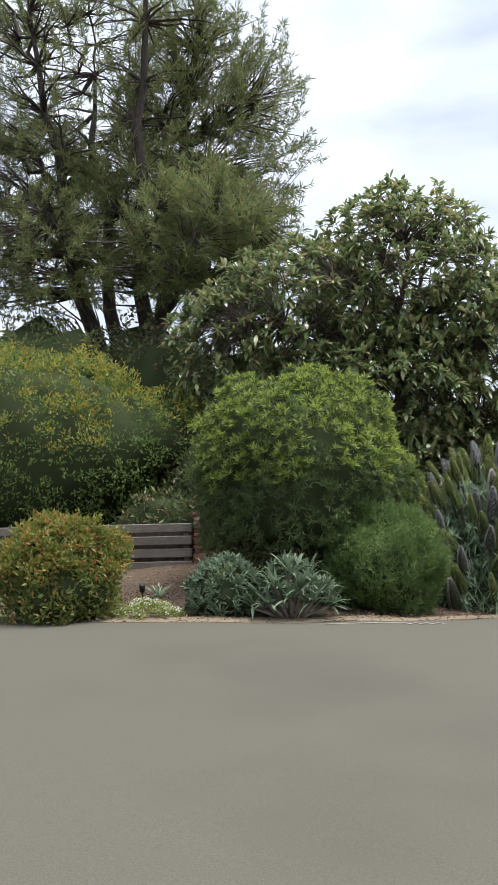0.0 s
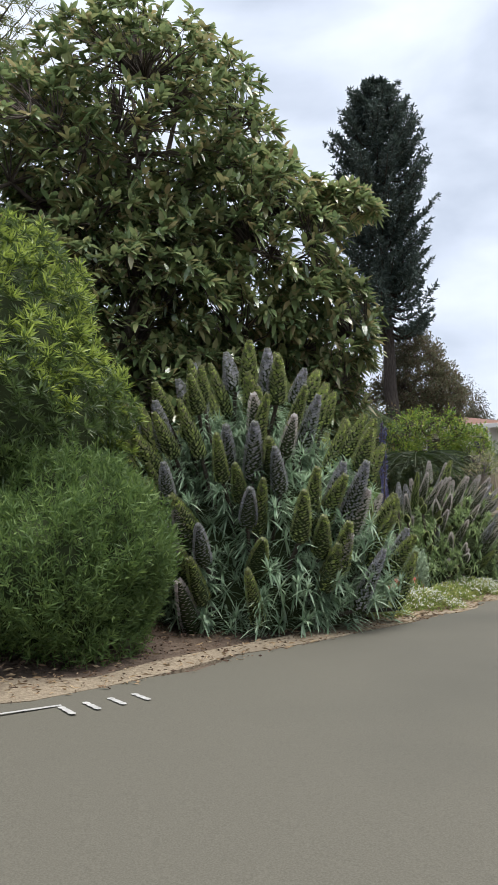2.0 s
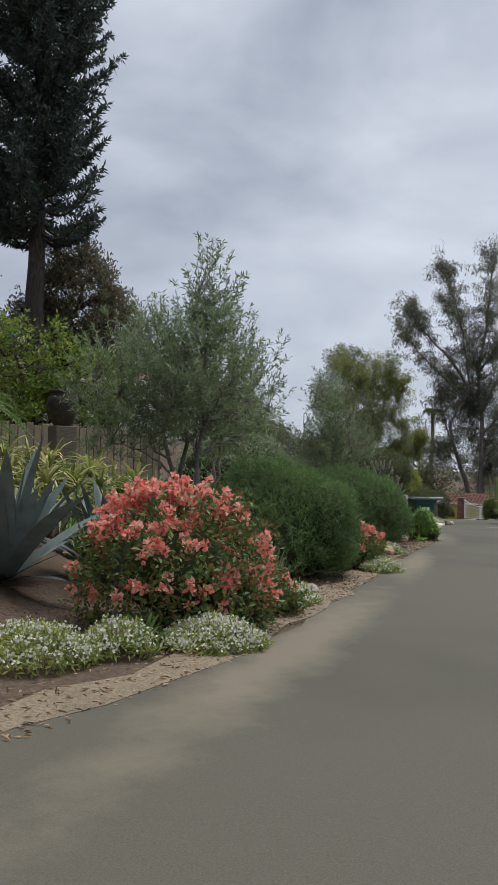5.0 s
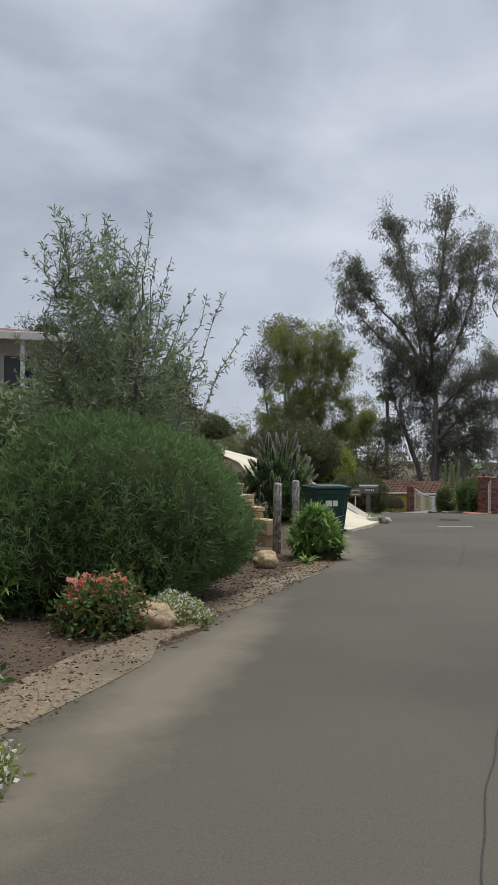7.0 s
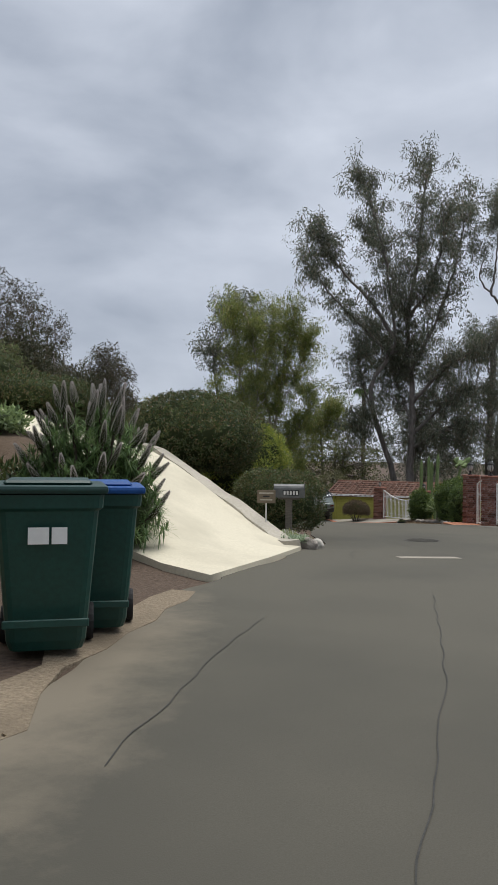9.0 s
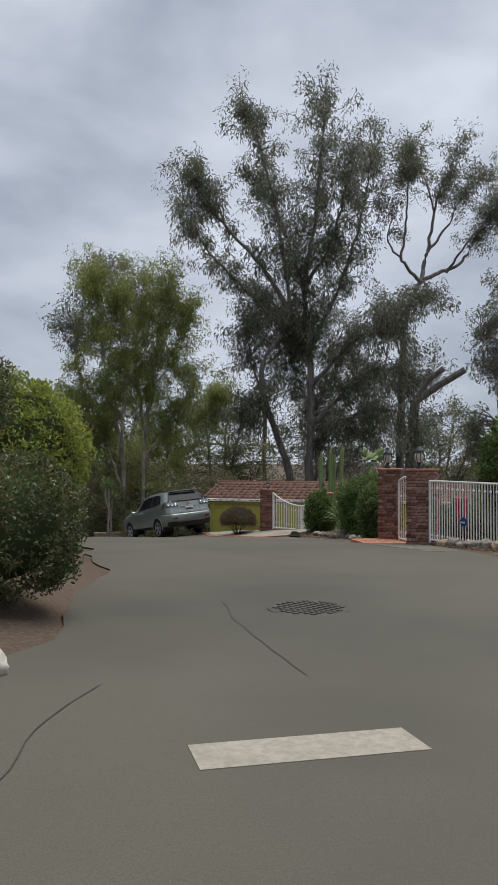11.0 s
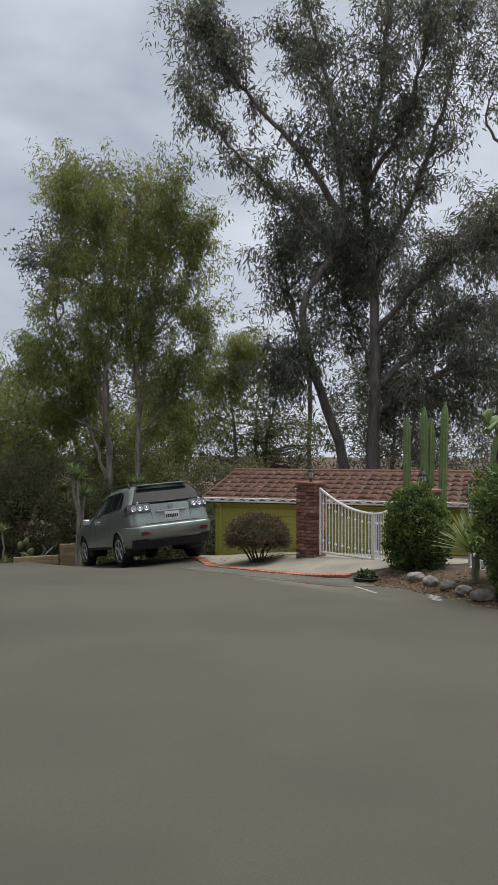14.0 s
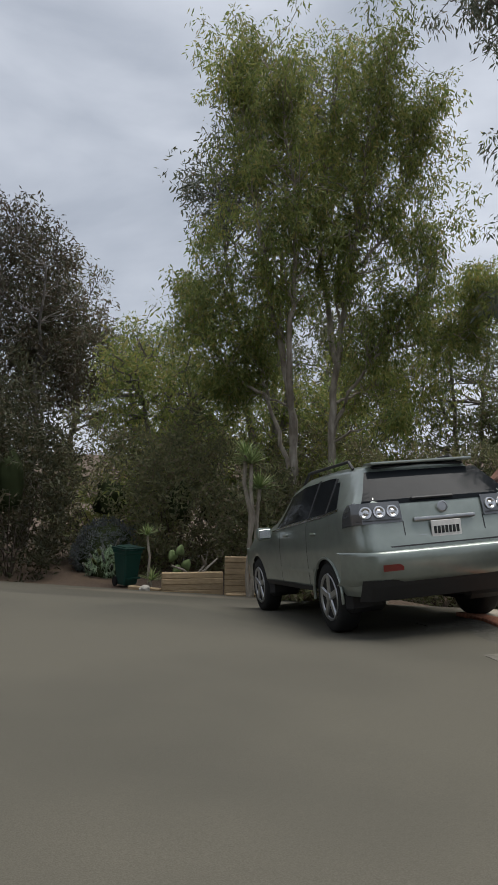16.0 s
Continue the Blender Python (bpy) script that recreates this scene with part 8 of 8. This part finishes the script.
def car_patch(y0, y1, u0, u1, side, proud, ny=12, nu=5, slant=0.0, slant1=0.0):
    bm = bmesh.new()
    g = [[bm.verts.new(car_point(y0 + slant * j / nu + (y1 + slant1 * j / nu - y0 - slant * j / nu) * i / ny, u0 + (u1 - u0) * j / nu, side, proud)) for j in range(nu + 1)] for i in range(ny + 1)]
    for i in range(ny):
        for j in range(nu):
            bm.faces.new((g[i][j], g[i + 1][j], g[i + 1][j + 1], g[i][j + 1]))
    bmesh.ops.recalc_face_normals(bm, faces=bm.faces)
    return bm


def rear_patch(x0, x1, z0, z1, proud=0.008, nx=8, nz=4, bow=1.0, taper=0.0):
    """A patch on the car's rear face."""
    bm = bmesh.new()
    g = []
    for i in range(nx + 1):
        col = []
        for j in range(nz + 1):
            z = z0 + (z1 - z0) * j / nz
            x = x0 + (x1 - x0) * i / nx
            x *= 1 - taper * j / nz
            col.append(bm.verts.new((x, car_shear(z) - proud + bow * float(np.interp(abs(x), [0.0, 0.6, 0.74, 0.83, 0.885, 0.915, 0.95], [0.0, 0.004, 0.015, 0.06, 0.16, 0.30, 0.5])), z)))
        g.append(col)
    for i in range(nx):
        for j in range(nz):
            bm.faces.new((g[i][j], g[i][j + 1], g[i + 1][j + 1], g[i + 1][j]))
    return bm


def coat(name, colour, rough, metal=0.0, clear=0.0):
    m, nt, ln, b = material(name, rough, metal, 0.5)
    n = noise_tex(nt, ln, 6.0, 3)
    ln.new(mixed(nt, ln, colour, tuple(c * 0.86 for c in colour), ramp_out(nt, ln, n, 0.4, 0.7)), b.inputs["Base Color"])
    b.inputs["Coat Weight"].default_value = clear
    b.inputs["Coat Roughness"].default_value = 0.08
    return m


M_CARPAINT = coat("pale sage metallic paint", (0.27, 0.305, 0.275), 0.3, 0.5, 0.6)
M_CARDARK = coat("dark body plastic", (0.02, 0.02, 0.021), 0.6)
M_CARGLASS = coat("tinted car glass", (0.012, 0.014, 0.016), 0.05, 0.0, 0.0)
M_CARGLASS.node_tree.nodes["Principled BSDF"].inputs["Specular IOR Level"].default_value = 0.05
M_CHROME = coat("bright trim", (0.62, 0.62, 0.62), 0.2, 1.0)
M_LAMPCLEAR = coat("clear tail lamp", (0.11, 0.115, 0.12), 0.12, 0.3, 0.8)
M_LAMPRED = coat("red lamp", (0.14, 0.018, 0.016), 0.2, 0.0, 1.0)
M_ALLOY = coat("alloy wheel", (0.42, 0.43, 0.44), 0.32, 0.9)

suv = thing("parked_suv", (49.93, 45.99, -3.154), "pale sage metallic SUV parked on the verge", "car", rz=-16.1)
suv.matrix_basis = pose(49.93, 45.99, -3.154, -7.3, -4.0, -16.1)
WHEELS = ((0.99, 0.78), (3.70, 0.78))
bm = bmesh.new()
ys = np.concatenate([np.linspace(0, 0.5, 10), np.linspace(0.55, 4.5, 74), np.linspace(4.54, 4.73, 6)])
us = np.concatenate([np.linspace(0, 0.5, 22), np.linspace(0.53, 0.8, 8), np.linspace(0.83, 1, 6)])
grid = {}
for i, y in enumerate(ys):
    for j, u in enumerate(us):
        for side in (-1, 1):
            if j == len(us) - 1 and side == 1:
                grid[i, j, 1] = grid[i, j, -1]
                continue
            p = car_point(float(y), float(u), side)
            if u < 0.5:
                for wy, _ in WHEELS:
                    d = math.hypot(p.y - wy, p.z - 0.36)
                    if 0.36 < d < 0.42:
                        k = 0.40 / d
                        p.y, p.z = wy + (p.y - wy) * k, 0.36 + (p.z - 0.36) * k
            grid[i, j, side] = bm.verts.new(p)
for i in range(len(ys) - 1):
    for j in range(len(us) - 1):
        for side in (-1, 1):
            q = [grid[i, j, side], grid[i + 1, j, side], grid[i + 1, j + 1, side], grid[i, j + 1, side]]
            c = sum((v.co for v in q), Vector()) / 4
            if us[j] < 0.5 and any(math.hypot(c.y - wy, c.z - 0.36) < 0.39 for wy, _ in WHEELS):
                continue
            if len(set(q)) == 4:
                bm.faces.new(q)
for e in (0, len(ys) - 1):
    for j in range(len(us) - 1):
        q = [grid[e, j, -1], grid[e, j, 1], grid[e, j + 1, 1], grid[e, j + 1, -1]]
        q = list(dict.fromkeys(q))
        if len(q) >= 3:
            bm.faces.new(q)
bmesh.ops.remove_doubles(bm, verts=bm.verts, dist=0.0005)
bmesh.ops.recalc_face_normals(bm, faces=bm.faces)
part("body", bm, M_CARPAINT, suv, smooth=True)
part("underbody", box_bm(1.25, 4.2, 0.3, (0, 2.45, 0.36), 0.04), M_CARDARK, suv)
for wy, _ in WHEELS:
    for sx in (-1, 1):
        part("wheel_well", box_bm(0.42, 0.86, 0.62, (sx * 0.66, wy, 0.22), 0.05), M_CARDARK, suv)
for side in (-1, 1):
    part("side_window", car_patch(1.55, 2.78, 0.53, 0.775, side, 0.006, 12, 5, 0.0, -0.28), M_CARGLASS, suv, "dark tinted front side window")
    part("side_window", car_patch(0.98, 1.50, 0.53, 0.775, side, 0.006, 8, 5, 0.05, 0.0), M_CARGLASS, suv, "dark tinted rear side window")
    part("quarter_window", car_patch(0.62, 0.93, 0.53, 0.74, side, 0.006, 6, 5, 0.22, 0.03), M_CARGLASS, suv, "dark tinted quarter window")
    part("window_trim", car_patch(0.55, 2.95, 0.505, 0.525, side, 0.008, 14, 1), M_CHROME, suv)
    part("door_moulding", car_patch(1.35, 3.25, 0.205, 0.235, side, 0.014, 14, 1), M_CARPAINT, suv)
    part("sill", car_patch(1.38, 3.30, 0.0, 0.075, side, 0.016, 12, 2), M_CARDARK, suv)
    for dy in (1.30, 2.30):
        part("door_handle", box_bm(0.035, 0.17, 0.035, (side * 0.915, dy, 1.0), 0.012), M_CARPAINT, suv)
    part("window_pillar", car_patch(1.48, 1.56, 0.52, 0.785, side, 0.0045, 2, 5), M_CARDARK, suv, "black pillar between the side windows")
    part("window_pillar", car_patch(0.90, 1.02, 0.52, 0.77, side, 0.0045, 2, 5, 0.04, 0.04), M_CARDARK, suv, "black pillar between the side windows")
    part("wheel_arch_lip", tube_bm([(side * 0.918, 0.99 + 0.41 * math.cos(a), 0.36 + 0.41 * math.sin(a)) for a in np.linspace(-0.1, math.pi + 0.1, 14)], 0.016, 6), M_CARPAINT, suv)
    for dy in (1.52, 2.55):
        part("door_seam", car_patch(dy, dy + 0.012, 0.06, 0.49, side, 0.004, 1, 12), M_CARDARK, suv)
    mir = part("mirror", box_bm(0.2, 0.12, 0.16, (side * 1.03, 2.86, 0.98), 0.045, segs=2), M_CARPAINT, suv)
    part("mirror_glass", box_bm(0.15, 0.01, 0.11, (side * 1.03, 2.795, 1.005), 0.004), M_CHROME, mir)
    part("roof_rail", tube_bm([(side * 0.60, 0.75, 1.66), (side * 0.60, 0.85, 1.75), (side * 0.60, 2.1, 1.74), (side * 0.58, 2.35, 1.63)], 0.018, 8), M_CARDARK, suv)
    part("tail_lamp", car_patch(0.14, 0.40, 0.41, 0.52, side, 0.012, 8, 5, 0.0, -0.1), M_LAMPCLEAR, suv, "clear wrap-around tail lamp")
    x0, x1 = (0.44, 0.885) if side > 0 else (-0.885, -0.44)
    rl = part("tail_lamp", rear_patch(x0, x1, 1.085, 1.285, 0.018, 16), M_LAMPCLEAR, suv, "clear tail lamp with ringed bulbs")
    for cx in (0.53, 0.665, 0.79):
        back = float(np.interp(cx, [0.6, 0.74, 0.83], [0.004, 0.015, 0.06]))
        bowl = part("lamp_reflector", lathe([(0.064, 0.0), (0.06, 0.012), (0.046, 0.014), (0.03, 0.004), (0.012, 0.012), (0.0, 0.014)], 18), M_CHROME, rl)
        bowl.matrix_basis = pose(side * cx, car_shear(1.19) - 0.02 + back, 1.19, 78, 0, side * (30 if cx > 0.75 else 4))
    part("lamp_divider", rear_patch(x0 + 0.02, x1 - 0.02, 1.108, 1.118, 0.026, 8, 1), M_CARDARK, rl)
    xs = (0.425, 0.435) if side > 0 else (-0.435, -0.425)
    part("hatch_seam", rear_patch(*xs, 0.84, 1.09, 0.005, 1, 6), M_CARDARK, suv)
    part("badge", rear_patch(*((0.5, 0.68) if side > 0 else (-0.40, -0.16)), 0.925, 0.945, 0.007, 4, 1), M_CHROME, suv, "plain bright badge bar")
    part("bumper_reflector", rear_patch(*((0.54, 0.74) if side > 0 else (-0.74, -0.54)), 0.64, 0.70, 0.072, 8, 2), M_LAMPRED, suv, "dark red bumper reflector")
part("rear_window", rear_patch(-0.82, 0.82, 1.262, 1.6, 0.01, 20, 8, taper=0.24), M_CARGLASS, suv, "large tinted rear window")
part("spoiler", box_bm(1.14, 0.2, 0.03, (0, 0.47, 1.665), 0.014, segs=2), M_CARPAINT, suv)
part("spoiler_underside", box_bm(1.02, 0.1, 0.03, (0, 0.5, 1.63), 0.012), M_CARDARK, suv)
part("rear_wiper", box_bm(0.46, 0.05, 0.03, (-0.08, 0.12, 1.285), 0.012), M_CARDARK, suv)
part("tailgate_trim", box_bm(0.66, 0.035, 0.04, (0, 0.055, 1.075), 0.014, segs=2), M_ALLOY, suv, "bright tailgate bar")
part("emblem", lathe([(0.052, 0), (0.056, 0.008), (0.044, 0.012), (0.04, 0.003), (0.0, 0.003)], 20), M_ALLOY, suv, "plain oval badge").matrix_basis = pose(0, 0.075, 1.2, 90, 0, 0)
plate = part("number_plate", box_bm(0.32, 0.012, 0.16, (0, 0.04, 0.91), 0.004), M_STICKER, suv, "white plate with dark bars")
for k in range(7):
    part("bar", box_bm(0.028, 0.004, 0.07, (-0.12 + 0.04 * k, 0.032, 0.945), 0), M_DARK, plate)
part("hatch_seam", rear_patch(-0.62, 0.62, 0.85, 0.863, 0.006, 8, 1), M_CARDARK, suv)
bm = bmesh.new()
rows = []
for z, proud in ((0.50, -0.02), (0.53, 0.05), (0.58, 0.078), (0.70, 0.088), (0.78, 0.092), (0.805, 0.085), (0.818, 0.07), (0.826, -0.02)):
    row = []
    for x in np.linspace(-0.95, 0.95, 45):
        row.append(bm.verts.new((x, car_shear(z) - proud + float(np.interp(abs(x), [0.0, 0.5, 0.74, 0.83, 0.885, 0.915, 0.95], [0.0, 0.008, 0.045, 0.10, 0.19, 0.32, 0.56])), z)))
    rows.append(row)
for a, b in zip(rows, rows[1:]):
    for k in range(44):
        bm.faces.new((a[k], a[k + 1], b[k + 1], b[k]))
part("rear_bumper", bm, M_CARPAINT, suv, smooth=True)
part("lower_valance", rear_patch(-0.88, 0.88, 0.36, 0.56, 0.045, 26, 3), M_CARDARK, suv)
part("exhaust_pipe", tube_bm([(0.55, 0.4, 0.43), (0.55, 0.08, 0.43)], 0.035, 12), M_CHROME, suv)


def car_wheel(x, y):
    bm = lathe([(0.22, -0.10), (0.30, -0.115), (0.345, -0.10), (0.36, -0.06), (0.362, 0), (0.36, 0.06), (0.345, 0.10), (0.30, 0.115), (0.22, 0.10)], 36)
    bmesh.ops.transform(bm, matrix=pose(0, 0, 0, 0, 90, 0), verts=bm.verts)
    w = part("wheel", bm, M_RUBBER, suv, smooth=True)
    w.matrix_basis = pose(x, y, 0.36)
    s = 1 if x > 0 else -1
    bm = lathe([(0.235, -0.02), (0.245, 0.0), (0.235, 0.01), (0.21, -0.01), (0.20, -0.06), (0.06, -0.06)], 32)
    bmesh.ops.transform(bm, matrix=pose(s * 0.11, 0, 0, 0, 90 * s, 0), verts=bm.verts)
    part("rim", bm, M_ALLOY, w, "silver alloy rim", True)
    for k in range(5):
        bm = box_bm(0.035, 0.075, 0.22, (0, 0, 0.03), 0.012)
        ob = part("spoke", bm, M_ALLOY, w)
        ob.matrix_basis = pose(s * 0.098, 0, 0, 72 * k, 0, 0)
    bm = lathe([(0.055, 0), (0.05, 0.02), (0.02, 0.025)], 16)
    bmesh.ops.transform(bm, matrix=pose(s * 0.105, 0, 0, 0, 90 * s, 0), verts=bm.verts)
    part("hub_cap", bm, M_ALLOY, w)


for wx in (-0.80, 0.80):
    for wy, _ in WHEELS:
        car_wheel(wx, wy)

# ---- marks on the lane ----
def road_strip(points, width, mat, rise, name, label, category, wob=0.03):
    """A thin strip that lies on the road along a wavering line."""
    p = np.array(points, float)
    n = max(8, int(np.hypot(*(p[-1] - p[0])) / 0.12))
    t = np.linspace(0, len(p) - 1, n)
    x, y = np.interp(t, range(len(p)), p[:, 0]), np.interp(t, range(len(p)), p[:, 1])
    x, y = x + np.array([noise.noise(Vector((a * 3, 1, 2))) for a in x]) * wob, y + np.array([noise.noise(Vector((a * 3, 5, 2))) for a in y]) * wob
    dx, dy = np.gradient(x), np.gradient(y)
    L = np.hypot(dx, dy) + 1e-9
    w = width * (0.6 + 0.5 * np.abs(np.sin(np.arange(n) * 1.3)))
    a = np.stack([x - dy / L * w / 2, y + dx / L * w / 2], 1)
    b = np.stack([x + dy / L * w / 2, y - dx / L * w / 2], 1)
    v = np.empty((2 * n, 3))
    v[0::2, :2], v[1::2, :2] = a, b
    v[:, 2] = ground_np(v[:, 0], v[:, 1]) + 0.010 + rise
    i = np.arange(n - 1)[:, None] * 2
    return tagged(part(name, np_mesh(name, v, [i + np.array([0, 1, 3, 2])], mat), mat), label, category, kind="structure")


for pts_ in (((36.07, 31.09), (35.4, 30.3), (34.43, 28.85)), ((33.51, 29.56), (32.9, 29.2), (32.29, 28.6)), ((27.83, 25.69), (26.6, 24.8), (25.18, 23.65)), ((30.11, 25.63), (27.5, 23.7), (24.68, 21.9)), ((21.0, 18.9), (18.0, 17.2), (15.6, 15.2))):
    road_strip(pts_, 0.007, M_PATCHTAR, 0.005, "road_crack", "dark tar-filled crack in the asphalt", "crack", 0.035)
sheet("road_patch", [(33.0, 28.25), (33.16, 28.49), (33.96, 27.94), (33.8, 27.7)], M_APRON, 0.0135, "pale concrete cover set in the asphalt", "pavement", step=0.3)
M_IRON = surface("dusty worn iron", (0.05, 0.047, 0.04), (0.085, 0.08, 0.066), 30, 3, 0.8, 0.2)
mh = thing("manhole_cover", (36.3, 30.25, ground_z(36.3, 30.25) + 0.008), "dark iron manhole cover in the road", "manhole cover")
part("rim", lathe([(0.36, 0), (0.37, 0.012), (0.33, 0.014)], 32), M_IRON, mh)
for i in range(9):
    for j in range(9):
        x, y = (i - 4) * 0.07, (j - 4) * 0.07
        if math.hypot(x, y) < 0.3:
            part("stud", box_bm(0.045, 0.045, 0.012, (x, y, 0.012), 0.004), M_IRON, mh)
M_WORN = surface("worn bare asphalt", (0.085, 0.08, 0.066), (0.16, 0.15, 0.125), 16, 0.9, 0.9, 0.7, stain=(0.06, 0.057, 0.046), dist=0.01)
for pts_ in ([(50.75, 46.6), (50.1, 45.2), (49.75, 43.2), (49.5, 41.3), (48.9, 40.2), (48.4, 40.6), (48.75, 42.0), (49.1, 43.9), (49.5, 45.6), (50.2, 46.9)], [(46.3, 36.3), (45.2, 34.9), (44.0, 33.2), (43.0, 32.3), (42.8, 32.7), (43.7, 33.9), (44.7, 35.2), (45.8, 36.6)]):
    wavy = []
    for a, b in zip(pts_, pts_[1:] + pts_[:1]):
        for t in np.linspace(0, 1, 5, endpoint=False):
            x, y = a[0] + (b[0] - a[0]) * t, a[1] + (b[1] - a[1]) * t
            wavy.append((x + 0.12 * noise.noise(Vector((x * 2.3, y * 2.3, 1))), y + 0.12 * noise.noise(Vector((x * 2.3, y * 2.3, 8)))))
    sheet("worn_strip", wavy, M_WORN, 0.014, "broken pale worn strip along the asphalt edge", "road patch", step=0.5)
M_ROADPAINT = surface("worn white road paint", (0.24, 0.235, 0.22), (0.42, 0.41, 0.39), 30, 6, 0.8, 0.2, stain=(0.3, 0.29, 0.27))
road_strip(((0.7, 8.25), (1.7, 8.55)), 0.03, M_ROADPAINT, 0.006, "road_marking", "thin worn white line painted on the asphalt", "road marking", 0.01)
for k in range(4):
    road_strip(((1.75 + 0.13 * k, 8.35 + 0.06 * k), (1.69 + 0.13 * k, 8.52 + 0.06 * k)), 0.035, M_ROADPAINT, 0.006, "road_marking", "worn white painted bar on the asphalt", "road marking", 0.01)
road_strip(((48.0, 39.6), (48.6, 40.4)), 0.06, M_ROADPAINT, 0.006, "road_marking", "thin worn white line painted on the asphalt", "road marking", 0.01)
for k in range(4):
    road_strip(((47.75 + 0.14 * k, 38.5 + 0.1 * k), (47.9 + 0.14 * k, 38.75 + 0.1 * k)), 0.06, M_ROADPAINT, 0.006, "road_marking", "worn white painted bar on the asphalt", "road marking", 0.01)

# pale leaf litter along the beds
def litter(name, line, width, n, mat, label, size=(0.05, 0.012), offset=0.0):
    p = np.array(line, float)
    t = RNG.random(n) * (len(p) - 1)
    i = t.astype(int)
    q = p[i] + (p[i + 1] - p[i]) * (t - i)[:, None]
    q += RNG.normal(size=(n, 2)) * width + offset
    q = q[(seg_dist(q[:, 0], q[:, 1], LEFT) > -0.12) | (seg_dist(q[:, 0], q[:, 1], RIGHT) > -0.1)]
    n = len(q)
    z = ground_np(q[:, 0], q[:, 1]) + 0.02
    d = RNG.normal(size=(n, 3)) * np.array([1, 1, 0.12])
    v, f = leaf_data(np.stack([q[:, 0], q[:, 1], z], 1), unit(d), size[0] * RNG.uniform(0.5, 1.6, n), size[1] * RNG.uniform(0.6, 1.6, n), 0.2)
    return tagged(part(name, np_mesh(name, v, f, mat), mat), label, "litter", kind="stuff")


G_DRY = leafy("dry leaf litter", [(0.16, 0.10, 0.06), (0.26, 0.18, 0.10), (0.38, 0.29, 0.18)], 0.85, 0.1, tone=1.0)
G_CHIP = leafy("dark bark chip", [(0.06, 0.035, 0.022), (0.11, 0.07, 0.045), (0.18, 0.12, 0.08)], 0.9, 0.0, tone=1.0)
litter("leaf_litter", [tuple(p) for p in LEFT[2:11]], 0.35, 3500, G_DRY, "pale dry leaf litter along the bed edge")
litter("leaf_litter", [tuple(p) for p in LEFT[9:16]], 0.30, 3500, G_DRY, "pale dry leaf litter along the bed edge")
litter("leaf_litter", [(-3.0, 10.4), (-1.2, 11.2), (0.2, 11.6)], 0.6, 3500, G_DRY, "dry straw litter on the bare path", (0.045, 0.009))
litter("leaf_litter", [(4.6, 11.3), (6.4, 12.5), (8.6, 13.9)], 0.28, 3500, G_DRY, "dry straw litter between low flowers", (0.05, 0.008))
litter("leaf_litter", [(47.0, 36.6), (48.6, 38.6), (49.5, 40.6)], 0.35, 2500, G_DRY, "dry litter under the gate shrubs")
litter("leaf_litter", [(44.6, 33.2), (43.2, 30.2)], 0.25, 1500, G_DRY, "dry litter along the fence stones")
litter("leaf_litter", [(51.0, 45.6), (51.6, 44.4)], 0.3, 900, G_DRY, "dry litter under the bronze shrub")
litter("bark_mulch", [(-2.5, 9.8), (1.5, 10.0), (4.5, 11.8)], 0.7, 9000, G_CHIP, "dark bark mulch between shrubs", (0.026, 0.011))
litter("bark_mulch", [(11.0, 16.2), (15.0, 18.2), (19.5, 21.4), (23.4, 23.6)], 0.5, 16000, G_CHIP, "dark bark mulch on the bed", (0.022, 0.010))
